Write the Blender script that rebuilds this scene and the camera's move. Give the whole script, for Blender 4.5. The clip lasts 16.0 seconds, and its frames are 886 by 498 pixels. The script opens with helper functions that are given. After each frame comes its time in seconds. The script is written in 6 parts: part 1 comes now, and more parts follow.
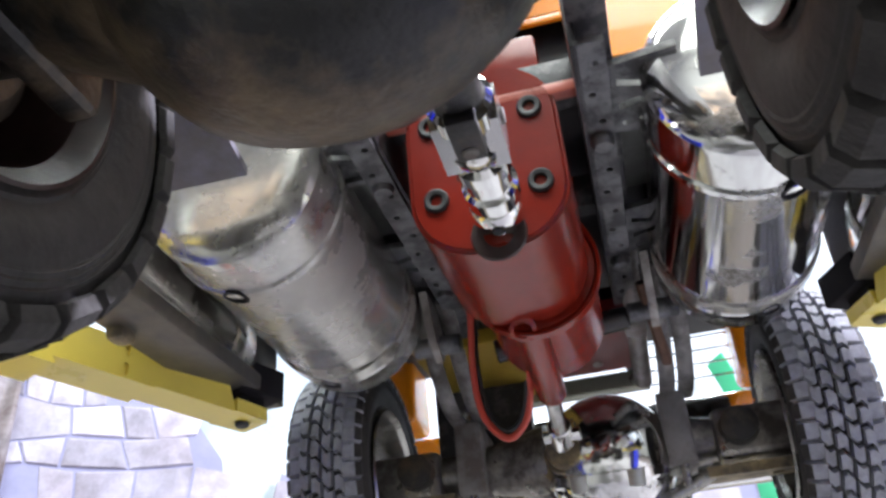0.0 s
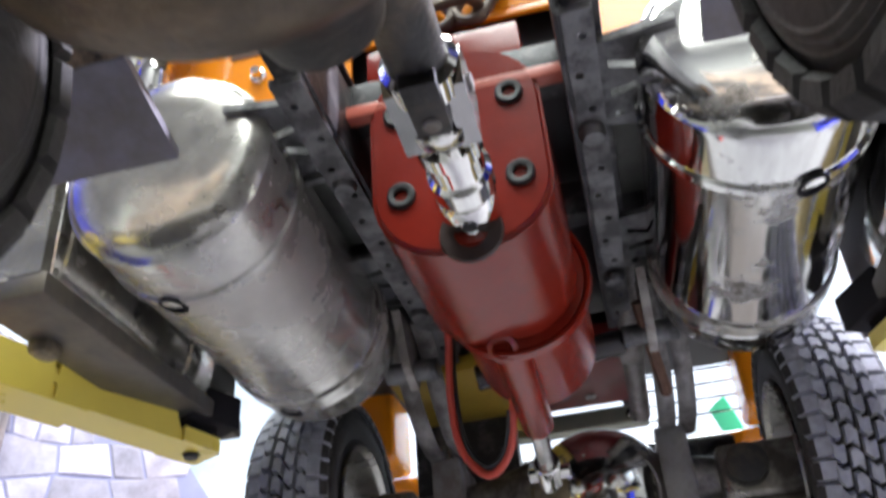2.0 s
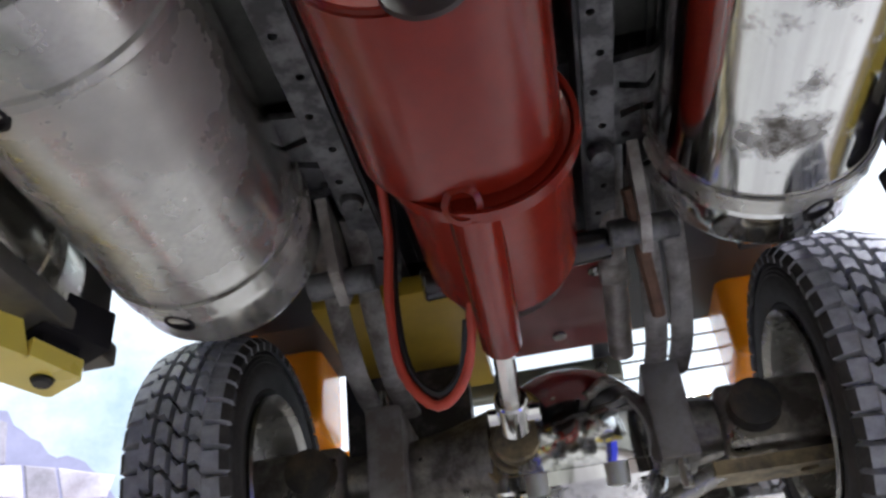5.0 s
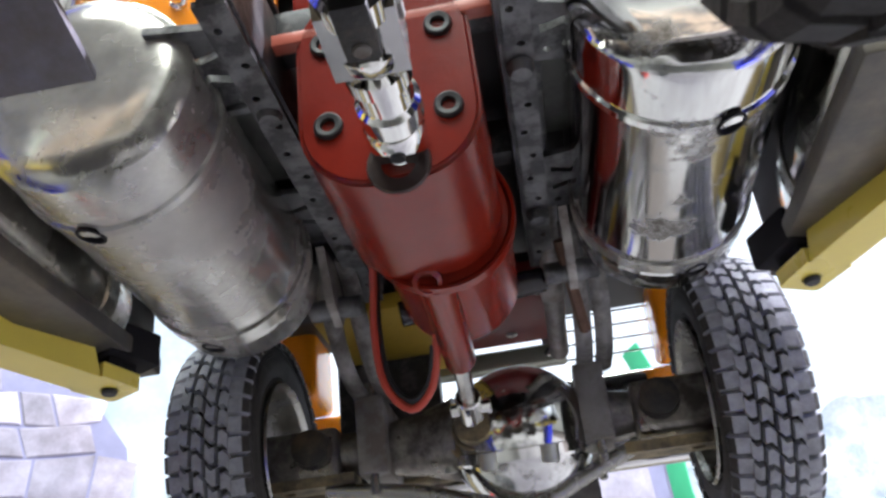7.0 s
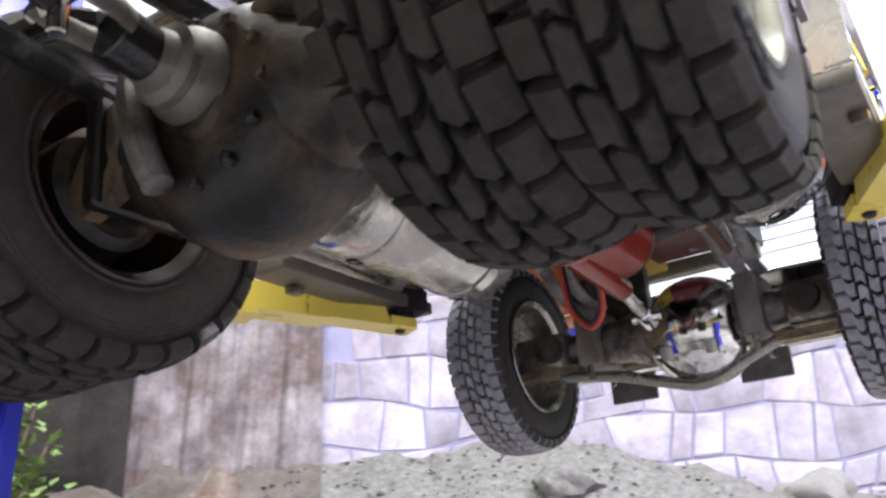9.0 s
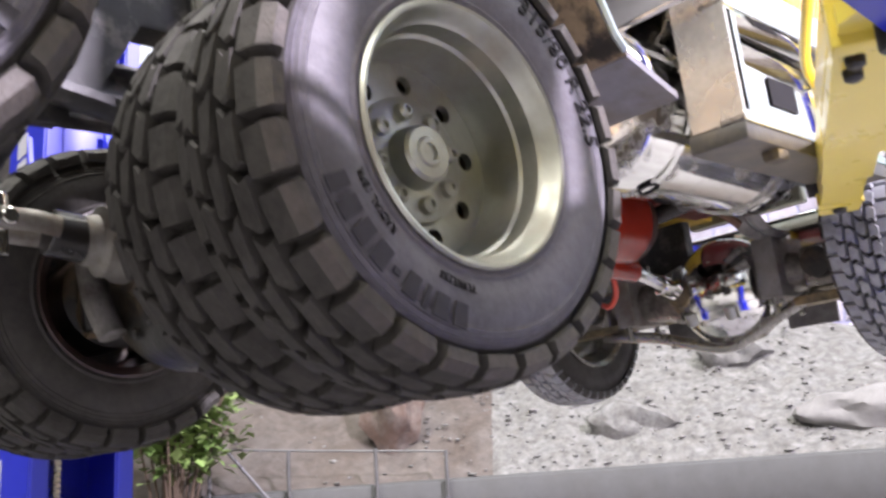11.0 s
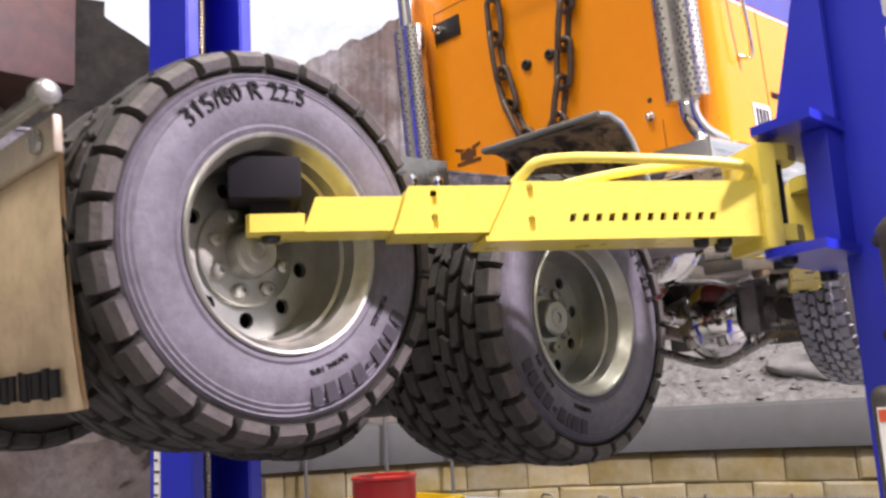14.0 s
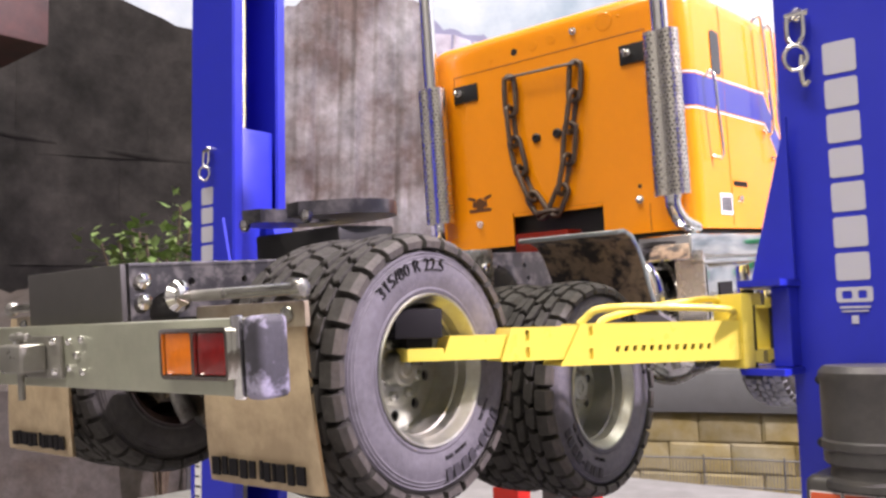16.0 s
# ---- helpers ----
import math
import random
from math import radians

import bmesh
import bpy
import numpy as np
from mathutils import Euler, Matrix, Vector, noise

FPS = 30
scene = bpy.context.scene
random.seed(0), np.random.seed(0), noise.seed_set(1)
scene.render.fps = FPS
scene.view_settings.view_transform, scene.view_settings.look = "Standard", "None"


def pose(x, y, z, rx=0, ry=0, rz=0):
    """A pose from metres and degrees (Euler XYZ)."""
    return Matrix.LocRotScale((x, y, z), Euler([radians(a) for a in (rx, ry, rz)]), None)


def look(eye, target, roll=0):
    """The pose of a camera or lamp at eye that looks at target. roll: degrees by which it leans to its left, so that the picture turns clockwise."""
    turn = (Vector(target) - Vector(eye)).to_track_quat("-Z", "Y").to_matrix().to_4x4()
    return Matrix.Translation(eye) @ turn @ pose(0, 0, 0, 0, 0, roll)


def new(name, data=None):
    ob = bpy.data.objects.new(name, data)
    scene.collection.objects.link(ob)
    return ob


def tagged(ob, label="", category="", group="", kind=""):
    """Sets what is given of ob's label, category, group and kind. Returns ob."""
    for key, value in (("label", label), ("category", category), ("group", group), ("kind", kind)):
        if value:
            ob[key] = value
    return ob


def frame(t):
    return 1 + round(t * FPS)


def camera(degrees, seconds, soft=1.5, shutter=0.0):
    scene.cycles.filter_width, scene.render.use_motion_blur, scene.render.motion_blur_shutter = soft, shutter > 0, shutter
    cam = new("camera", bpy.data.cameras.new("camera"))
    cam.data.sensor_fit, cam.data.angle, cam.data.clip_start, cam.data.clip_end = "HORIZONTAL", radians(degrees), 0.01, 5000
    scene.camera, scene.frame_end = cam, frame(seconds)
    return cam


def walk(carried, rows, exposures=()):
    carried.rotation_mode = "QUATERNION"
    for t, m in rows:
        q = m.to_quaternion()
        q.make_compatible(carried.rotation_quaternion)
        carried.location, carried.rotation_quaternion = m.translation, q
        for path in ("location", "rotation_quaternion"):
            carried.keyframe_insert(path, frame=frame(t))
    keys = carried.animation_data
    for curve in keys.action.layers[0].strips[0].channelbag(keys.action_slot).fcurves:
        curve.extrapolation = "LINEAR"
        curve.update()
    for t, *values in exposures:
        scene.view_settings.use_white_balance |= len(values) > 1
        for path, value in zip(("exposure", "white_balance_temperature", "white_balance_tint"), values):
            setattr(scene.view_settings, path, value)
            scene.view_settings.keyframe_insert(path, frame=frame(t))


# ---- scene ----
# ---------------------------------------------------------------- camera
cam = camera(53.8, 16.0, soft=2.7, shutter=0.4)
PATH = [
    (0.0, 0.0196, -0.0543, -0.0808, 11.67, 32.70, -4.59),
    (0.5, 0.0264, -0.0502, -0.0789, 12.50, 30.45, -5.12),
    (1.0, 0.0229, -0.0410, -0.0735, 11.52, 33.59, -5.17),
    (1.5, 0.0205, -0.0360, -0.0723, 11.29, 38.82, -4.96),
    (2.0, 0.0206, -0.0291, -0.0744, 11.52, 35.47, -4.01),
    (2.5, 0.0240, -0.0146, -0.0777, 12.56, 30.57, -2.10),
    (3.0, 0.0125, -0.0136, -0.0883, 14.48, 29.21, -4.18),
    (3.5, 0.0085, -0.0001, -0.0842, 11.65, 31.71, -6.25),
    (4.0, 0.0115, 0.0186, -0.0711, 8.56, 36.45, -7.03),
    (4.5, 0.0069, 0.0320, -0.0708, 7.10, 37.08, -6.55),
    (7.0, 0.0191, -0.0280, -0.0770, 5.71, 31.64, -6.55),
    (7.5, 0.0305, -0.0500, -0.0753, 10.71, 28.36, -4.32),
    (8.0, 0.0527, -0.0771, -0.0819, 16.56, 26.43, -2.64),
    (8.5, 0.0728, -0.0962, -0.0856, 24.23, 24.13, -1.78),
    (8.7, 0.0864, -0.1051, -0.0898, 28.14, 23.85, -1.94),
    (10.8, 0.1836, -0.0951, -0.0606, 45.05, 14.87, -4.46),
    (11.0, 0.1833, -0.0966, -0.0523, 46.09, 14.47, -4.12),
    (11.5, 0.1991, -0.0997, -0.0420, 49.50, 14.76, -3.44),
    (12.0, 0.2097, -0.1204, -0.0437, 48.75, 13.95, -4.56),
    (12.5, 0.2172, -0.1387, -0.0369, 46.45, 12.75, -3.14),
    (13.0, 0.2265, -0.1602, -0.0328, 46.19, 11.75, -3.14),
    (13.5, 0.2263, -0.1775, -0.0281, 46.06, 10.59, -3.03),
    (14.0, 0.2382, -0.2011, -0.0192, 45.17, 9.59, -3.42),
    (14.5, 0.2521, -0.2249, -0.0155, 44.64, 8.61, -3.05),
    (15.0, 0.2612, -0.2530, -0.0016, 44.01, 7.49, -2.40),
    (15.5, 0.2631, -0.2795, 0.0148, 42.92, 6.60, -1.95),
    (16.0, 0.2652, -0.2983, 0.0257, 40.37, 5.24, -1.33),
]
EXPOSURES = [(0.0, 0.32, 6500, 3), (1.0, 0.27, 6500, 3), (2.0, 0.27, 6500, 3), (3.0, -0.05, 6500, 2), (3.5, -0.22, 6550, 1), (4.0, -0.12, 6600, 0), (4.7, 0.0, 6600, 1), (7.0, 0.15, 6550, 2), (8.7, 0.20, 6800, 6),
             (11.0, 0.45, 7050, 10), (12.0, 0.25, 6850, 11), (12.5, 0.09, 6850, 12), (13.0, -0.16, 7200, 14), (13.5, -0.24, 7400, 14), (16.0, -0.28, 7550, 14)]

walk(cam, [(t, pose(x, y, z, 90 + pitch, 0, yaw) @ pose(0, 0, 0, 0, 0, roll)) for t, x, y, z, yaw, pitch, roll in PATH],
     exposures=EXPOSURES)

# ---------------------------------------------------------------- world and lamps
FLOOR = -0.130          # the axle line of the lifted truck is z = 0

world = bpy.data.worlds.new("hall_air")
world.use_nodes = True
world.node_tree.nodes["Background"].inputs[0].default_value = (0.9, 0.95, 1.0, 1)
world.node_tree.nodes["Background"].inputs[1].default_value = 0.3
scene.world = world


def area_lamp(name, eye, target, size, size_y, watts, colour):
    data = bpy.data.lights.new(name, "AREA")
    data.shape, data.size, data.size_y, data.energy, data.color = "RECTANGLE", size, size_y, watts, colour
    ob = new(name, data)
    ob.matrix_world = look(eye, target)
    return ob


area_lamp("spot_lamp", (1.50, 0.402, 1.27), (0.09, 0, 0), 0.08, 0.08, 125, (0.81, 0.765, 1.0))
area_lamp("ceiling_lamp", (-0.2, -1.1, 2.4), (0, -0.1, 0), 1.6, 0.5, 66, (0.97, 0.98, 1.0))
# Unseen lamp added behind the viewpoint: brightens rear faces and chrome reflections.
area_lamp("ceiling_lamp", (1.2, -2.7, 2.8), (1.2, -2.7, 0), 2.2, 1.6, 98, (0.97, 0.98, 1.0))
# Another unseen lamp, aimed at the backdrop to brighten it.
area_lamp("ceiling_lamp", (0.0, 0.5, 2.4), (-0.1, 1.2, 0.3), 1.8, 0.5, 95, (0.94, 0.97, 1.0))


# ---------------------------------------------------------------- materials
def mat(name, colour, rough=0.5, metal=0.0, grain=0.0, scale=120.0, stain=None, stain_amount=0.5, stain_scale=25.0,
        bump=0.0, bump_scale=300.0, coat=0.0, rough_var=0.0, stain_rough=None, spec=0.5, stain_sharp=0.12, stretch=1.0, vary=0.0):
    """A painted, metal or rubber surface: fine grain, and blotches of a second colour with a shape of their own."""
    m = bpy.data.materials.new(name)
    m.use_nodes = True
    nt = m.node_tree
    n, l = nt.nodes, nt.links
    b = n["Principled BSDF"]
    b.inputs["Roughness"].default_value = rough
    b.inputs["Metallic"].default_value = metal
    b.inputs["Coat Weight"].default_value = coat
    b.inputs["Specular IOR Level"].default_value = spec
    base = n.new("ShaderNodeRGB")
    base.outputs[0].default_value = (*colour, 1)
    col = base.outputs[0]
    geo = n.new("ShaderNodeNewGeometry")
    pos = geo.outputs["Position"]
    if stretch != 1.0:
        vm = n.new("ShaderNodeVectorMath")
        vm.operation = "MULTIPLY"
        vm.inputs[1].default_value = (1, 1, 1 / stretch)
        l.new(pos, vm.inputs[0])
        pos = vm.outputs[0]

    def tex(s, detail=4, rgh=0.6):
        t = n.new("ShaderNodeTexNoise")
        t.inputs["Scale"].default_value, t.inputs["Detail"].default_value, t.inputs["Roughness"].default_value = s, detail, rgh
        l.new(pos, t.inputs["Vector"])
        return t.outputs["Fac"]

    def mix(f, a, c2, kind="MIX"):
        x = n.new("ShaderNodeMix")
        x.data_type, x.blend_type = "RGBA", kind
        if isinstance(f, float):
            x.inputs[0].default_value = f
        else:
            l.new(f, x.inputs[0])
        for s, v in ((6, a), (7, c2)):
            if isinstance(v, tuple):
                x.inputs[s].default_value = (*v, 1)
            else:
                l.new(v, x.inputs[s])
        return x.outputs[2]

    def ramp(f, lo, hi, a=0.0, c2=1.0):
        x = n.new("ShaderNodeMapRange")
        x.inputs[1].default_value, x.inputs[2].default_value, x.inputs[3].default_value, x.inputs[4].default_value = lo, hi, a, c2
        l.new(f, x.inputs[0])
        return x.outputs[0]

    rgh_out = None
    if stain:
        f = ramp(tex(stain_scale, 6, 0.68), 0.62 - stain_amount * 0.3 - stain_sharp, 0.62 - stain_amount * 0.3 + stain_sharp)
        col = mix(f, col, stain)
        if stain_rough is not None:
            rgh_out = ramp(f, 0, 1, rough, stain_rough)
        if metal > 0.5:
            l.new(ramp(f, 0, 1, metal, metal * 0.25), b.inputs["Metallic"])
    if vary:
        oi = n.new("ShaderNodeObjectInfo")
        f = ramp(oi.outputs["Random"], 0, 1, 1 - vary, 1 + vary * 0.5)
        g = n.new("ShaderNodeCombineColor")
        for k in range(3):
            l.new(f, g.inputs[k])
        col = mix(1.0, col, g.outputs[0], "MULTIPLY")
    if grain:
        f = ramp(tex(scale, 8, 0.7), 0.3, 0.7, 1 - grain, 1 + grain)
        g = n.new("ShaderNodeCombineColor")
        for k in range(3):
            l.new(f, g.inputs[k])
        col = mix(1.0, col, g.outputs[0], "MULTIPLY")
    l.new(col, b.inputs["Base Color"])
    if rough_var and rgh_out is None:
        rgh_out = ramp(tex(scale * 0.5, 5), 0.3, 0.7, max(rough - rough_var, 0.02), rough + rough_var)
    if rgh_out is not None:
        l.new(rgh_out, b.inputs["Roughness"])
    if bump:
        bp = n.new("ShaderNodeBump")
        bp.inputs["Strength"].default_value, bp.inputs["Distance"].default_value = 1.0, bump * 0.001
        l.new(tex(bump_scale, 6), bp.inputs["Height"])
        l.new(bp.outputs[0], b.inputs["Normal"])
    return m


M = dict(
    rubber=mat("rubber", (0.029, 0.027, 0.0245), 0.75, spec=0.3, grain=0.3, scale=400, stain=(0.055, 0.051, 0.046), stain_amount=0.36, stain_scale=80, bump=0.3, bump_scale=800, stain_sharp=0.2),
    dusty_lug=mat("dusty_shoulder_rubber", (0.085, 0.07, 0.06), 0.65, grain=0.3, scale=400, stain=(0.04, 0.037, 0.035), stain_amount=0.4, stain_scale=90, bump=0.3, bump_scale=700, stain_sharp=0.25),
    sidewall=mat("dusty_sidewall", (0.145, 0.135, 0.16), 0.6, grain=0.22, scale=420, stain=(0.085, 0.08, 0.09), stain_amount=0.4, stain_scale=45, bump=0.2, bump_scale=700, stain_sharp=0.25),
    worded=mat("raised_wording", (0.045, 0.042, 0.05), 0.65, spec=0.3, grain=0.2, scale=400),
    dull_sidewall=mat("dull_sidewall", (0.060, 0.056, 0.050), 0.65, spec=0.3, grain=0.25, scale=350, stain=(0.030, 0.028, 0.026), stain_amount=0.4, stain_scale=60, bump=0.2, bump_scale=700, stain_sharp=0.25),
    letter=mat("dark_lettering", (0.012, 0.011, 0.013), 0.7, spec=0.2),
    rim=mat("nickel_rim", (0.41, 0.42, 0.375), 0.38, 1.0, grain=0.08, scale=250, stain=(0.33, 0.31, 0.25), stain_amount=0.25, stain_scale=60, stain_rough=0.55, rough_var=0.08),
    chrome=mat("chrome", (0.82, 0.81, 0.78), 0.07, 1.0, grain=0.03, scale=60, rough_var=0.03),
    chrome_dirty=mat("stained_chrome", (0.62, 0.61, 0.56), 0.15, 1.0, stain=(0.42, 0.40, 0.36), stain_amount=0.26, stain_scale=24, stain_rough=0.34, grain=0.06, scale=160, stain_sharp=0.16),
    bumper=mat("tarnished_bumper", (0.50, 0.50, 0.40), 0.30, 0.85, grain=0.12, scale=60, stain=(0.33, 0.35, 0.27), stain_amount=0.42, stain_scale=14, stain_rough=0.45, stain_sharp=0.25),
    shield=mat("nickel_shield", (0.72, 0.69, 0.61), 0.26, 1.0, grain=0.08, scale=200, rough_var=0.08),
    steel=mat("grey_steel", (0.30, 0.29, 0.27), 0.45, 0.7, grain=0.2, scale=220, stain=(0.12, 0.10, 0.08), stain_amount=0.4, stain_scale=110, stain_rough=0.7, bump=0.1, bump_scale=500),
    black=mat("worn_black_paint", (0.02, 0.02, 0.022), 0.42, grain=0.25, scale=240, stain=(0.085, 0.08, 0.078), stain_amount=0.22, stain_scale=140, bump=0.1, bump_scale=500, stain_sharp=0.05),
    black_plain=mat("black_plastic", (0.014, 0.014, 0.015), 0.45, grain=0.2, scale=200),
    mud=mat("muddy_axle", (0.014, 0.0133, 0.012), 0.4, grain=0.3, scale=250, stain=(0.15, 0.105, 0.058), stain_amount=0.12, stain_scale=42, bump=0.4, bump_scale=350, stain_sharp=0.12),
    mud_tan=mat("dried_tan_mud", (0.22, 0.15, 0.075), 0.75, grain=0.35, scale=120, stain=(0.035, 0.03, 0.026), stain_amount=0.42, stain_scale=60, bump=0.6, bump_scale=200, stain_sharp=0.1),
    pale_link=mat("scuffed_pale_metal", (0.46, 0.44, 0.41), 0.35, 0.7, grain=0.2, scale=200, stain=(0.16, 0.14, 0.12), stain_amount=0.4, stain_scale=70, stain_rough=0.6, bump=0.3, bump_scale=300),
    red=mat("red_paint", (0.24, 0.017, 0.0075), 0.2, grain=0.08, scale=160, stain=(0.17, 0.013, 0.007), stain_amount=0.42, stain_scale=28, bump=0.06, bump_scale=500, spec=0.45, stain_sharp=0.2),
    orange=mat("orange_cab_paint", (0.93, 0.305, 0.010), 0.22, grain=0.025, scale=90, coat=0.5, rough_var=0.05),
    yellow=mat("yellow_paint", (0.78, 0.625, 0.105), 0.30, grain=0.03, scale=120, coat=0.3, rough_var=0.05),
    blue=mat("blue_paint", (0.014, 0.026, 0.46), 0.36, grain=0.04, scale=100, coat=0.12, rough_var=0.06),
    blue_stripe=mat("blue_stripe", (0.03, 0.035, 0.30), 0.3, coat=0.5),
    silver_letter=mat("silver_lettering", (0.55, 0.55, 0.62), 0.4, 0.2),
    flap=mat("tan_mud_flap", (0.50, 0.39, 0.25), 0.6, grain=0.08, scale=200, stain=(0.36, 0.27, 0.17), stain_amount=0.3, stain_scale=60, bump=0.05, bump_scale=400),
    grey_box=mat("dark_grey_box", (0.055, 0.052, 0.05), 0.5, grain=0.1, scale=200),
    floor=mat("floor_mat", (0.20, 0.197, 0.19), 0.7, grain=0.15, scale=40, stain=(0.16, 0.155, 0.15), stain_amount=0.5, stain_scale=14, stain_sharp=0.1),
    # Pale colour holds the light that falls on the front tread.
    tread_grey=mat("lit_tread", (0.40, 0.41, 0.43), 0.55, grain=0.25, scale=300, stain=(0.15, 0.15, 0.155), stain_amount=0.32, stain_scale=60, bump=0.2, bump_scale=800, stain_sharp=0.25),
    rim_dull=mat("dull_metal", (0.36, 0.355, 0.32), 0.2, 1.0, grain=0.12, scale=160, stain=(0.26, 0.25, 0.22), stain_amount=0.3, stain_scale=20, stain_rough=0.35, stain_sharp=0.2),
    scuffed=mat("scuffed_grey_paint", (0.20, 0.20, 0.20), 0.45, 0.4, grain=0.25, scale=260, stain=(0.05, 0.05, 0.05), stain_amount=0.42, stain_scale=130, bump=0.15, bump_scale=500, stain_sharp=0.08),
    grey_green=mat("grey_green_sheet", (0.13, 0.135, 0.115), 0.5, 0.3, grain=0.15, scale=180, stain=(0.08, 0.08, 0.07), stain_amount=0.4, stain_scale=60),
    block=mat("dusty_rubber_block", (0.045, 0.043, 0.055), 0.6, grain=0.2, scale=300, stain=(0.33, 0.31, 0.42), stain_amount=0.5, stain_scale=70, stain_sharp=0.05, bump=0.2, bump_scale=400),
    amber=mat("amber_lens", (0.78, 0.19, 0.01), 0.18, grain=0.12, scale=500, coat=0.5, bump=0.1, bump_scale=900),
    red_lens=mat("dark_red_lens", (0.20, 0.006, 0.006), 0.18, grain=0.2, scale=500, coat=0.5, bump=0.1, bump_scale=900),
    flap_metal=mat("tarnished_metal", (0.48, 0.42, 0.33), 0.38, 0.8, grain=0.1, scale=150, stain=(0.30, 0.24, 0.17), stain_amount=0.4, stain_scale=50),
    plate_black=mat("polished_black_plate", (0.02, 0.02, 0.025), 0.28, grain=0.2, scale=160, spec=0.4, stain=(0.09, 0.085, 0.09), stain_amount=0.2, stain_scale=80),
    fender=mat("dirty_fender", (0.36, 0.265, 0.175), 0.6, grain=0.2, scale=250, stain=(0.04, 0.034, 0.03), stain_amount=0.33, stain_scale=110, bump=0.3, bump_scale=300, stain_sharp=0.06),
    edge_metal=mat("pale_metal_edge", (0.50, 0.56, 0.55), 0.3, 0.9, grain=0.08, scale=200),
    fender_grey=mat("bare_grey_lip", (0.22, 0.212, 0.24), 0.45, 0.4, grain=0.12, scale=200, stain=(0.17, 0.15, 0.13), stain_amount=0.25, stain_scale=60),
    step_grey=mat("dusty_step_metal", (0.105, 0.10, 0.09), 0.45, 0.5, grain=0.15, scale=200, stain=(0.16, 0.14, 0.11), stain_amount=0.4, stain_scale=60),
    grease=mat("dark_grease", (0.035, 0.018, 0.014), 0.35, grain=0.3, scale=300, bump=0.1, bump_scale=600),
    pink=mat("pale_red_bar", (0.62, 0.15, 0.10), 0.35, grain=0.05, scale=100),
    steel_bright=mat("bright_steel", (0.62, 0.61, 0.58), 0.2, 1.0, grain=0.1, scale=200, rough_var=0.08),
    dusty_steel=mat("dusty_steel", (0.26, 0.25, 0.235), 0.55, 0.4, grain=0.25, scale=200, stain=(0.08, 0.07, 0.06), stain_amount=0.4, stain_scale=90, bump=0.2, bump_scale=400),
    gunmetal=mat("gunmetal", (0.06, 0.06, 0.065), 0.22, 0.8, grain=0.2, scale=200, stain=(0.03, 0.025, 0.02), stain_amount=0.3, stain_scale=70),
    chrome_marked=mat("marked_chrome", (0.76, 0.76, 0.73), 0.09, 1.0, stain=(0.10, 0.085, 0.065), stain_amount=0.1, stain_scale=45, stain_rough=0.4, grain=0.04, scale=120, stain_sharp=0.06),
    brass_grey=mat("tarnished_brass", (0.36, 0.29, 0.17), 0.32, 0.9, grain=0.2, scale=220, stain=(0.10, 0.085, 0.06), stain_amount=0.4, stain_scale=90, stain_rough=0.6),
    mud_dark_chrome=mat("grimy_chrome", (0.34, 0.32, 0.28), 0.22, 0.9, grain=0.2, scale=200, stain=(0.06, 0.05, 0.04), stain_amount=0.42, stain_scale=70, stain_rough=0.6),
    dusty_grey=mat("dusty_grey_plastic", (0.17, 0.165, 0.155), 0.6, grain=0.15, scale=200, stain=(0.09, 0.085, 0.08), stain_amount=0.4, stain_scale=70),
    rust=mat("rusty_rod", (0.13, 0.07, 0.045), 0.6, 0.3, grain=0.3, scale=300, bump=0.2, bump_scale=600),
    red_cable=mat("red_cable", (0.50, 0.06, 0.035), 0.4, grain=0.08, scale=200),
    dark_red=mat("dark_red_plastic", (0.14, 0.012, 0.012), 0.3, grain=0.1, scale=120, coat=0.2),
    brass_tray=mat("mustard_tray", (0.42, 0.28, 0.03), 0.4, grain=0.1, scale=140),
    orange_dark=mat("orange_seam", (0.42, 0.11, 0.006), 0.4),
    badge=mat("brown_decal", (0.12, 0.045, 0.015), 0.5),
    white=mat("white_decal", (0.80, 0.80, 0.80), 0.4, grain=0.03, scale=200),
    glass_dark=mat("smoked_window", (0.012, 0.012, 0.015), 0.08, coat=0.3),
    hole_grey=mat("shield_hole", (0.09, 0.085, 0.075), 0.5),
    chain=mat("tarnished_chain", (0.16, 0.12, 0.09), 0.42, 0.6, grain=0.2, scale=200, stain=(0.07, 0.05, 0.04), stain_amount=0.4, stain_scale=120),
    sky=mat("mural_sky", (0.19, 0.255, 0.31), 0.9, grain=0.03, scale=6, stain=(0.55, 0.57, 0.60), stain_amount=0.5, stain_scale=2.2, stain_sharp=0.22),
    lilac_stone=mat("lilac_grey_stone", (0.42, 0.405, 0.49), 0.9, grain=0.3, scale=18, stain=(0.25, 0.225, 0.265), stain_amount=0.5, stain_scale=8, bump=1.0, bump_scale=30, stain_sharp=0.2, vary=0.35),
    joint=mat("stone_joint", (0.20, 0.20, 0.30), 0.9, grain=0.15, scale=14),
    cliff=mat("painted_cliff", (0.30, 0.29, 0.315), 0.85, grain=0.5, scale=14, stain=(0.085, 0.060, 0.057), stain_amount=0.66, stain_scale=4, bump=2.0, bump_scale=22, stain_sharp=0.16, stretch=1.0),
    # Near-black base colour carries the shadow that lies over the block wall.
    shade_stone=mat("shade_dark_blocks", (0.012, 0.0115, 0.011), 0.85, grain=0.35, scale=10, stain=(0.032, 0.029, 0.027), stain_amount=0.4, stain_scale=5, bump=2.0, bump_scale=20, stain_sharp=0.2, vary=0.25, spec=0.08),
    hill=mat("blue_hill", (0.20, 0.25, 0.30), 0.9, grain=0.35, scale=12, stain=(0.5, 0.52, 0.55), stain_amount=0.35, stain_scale=7),
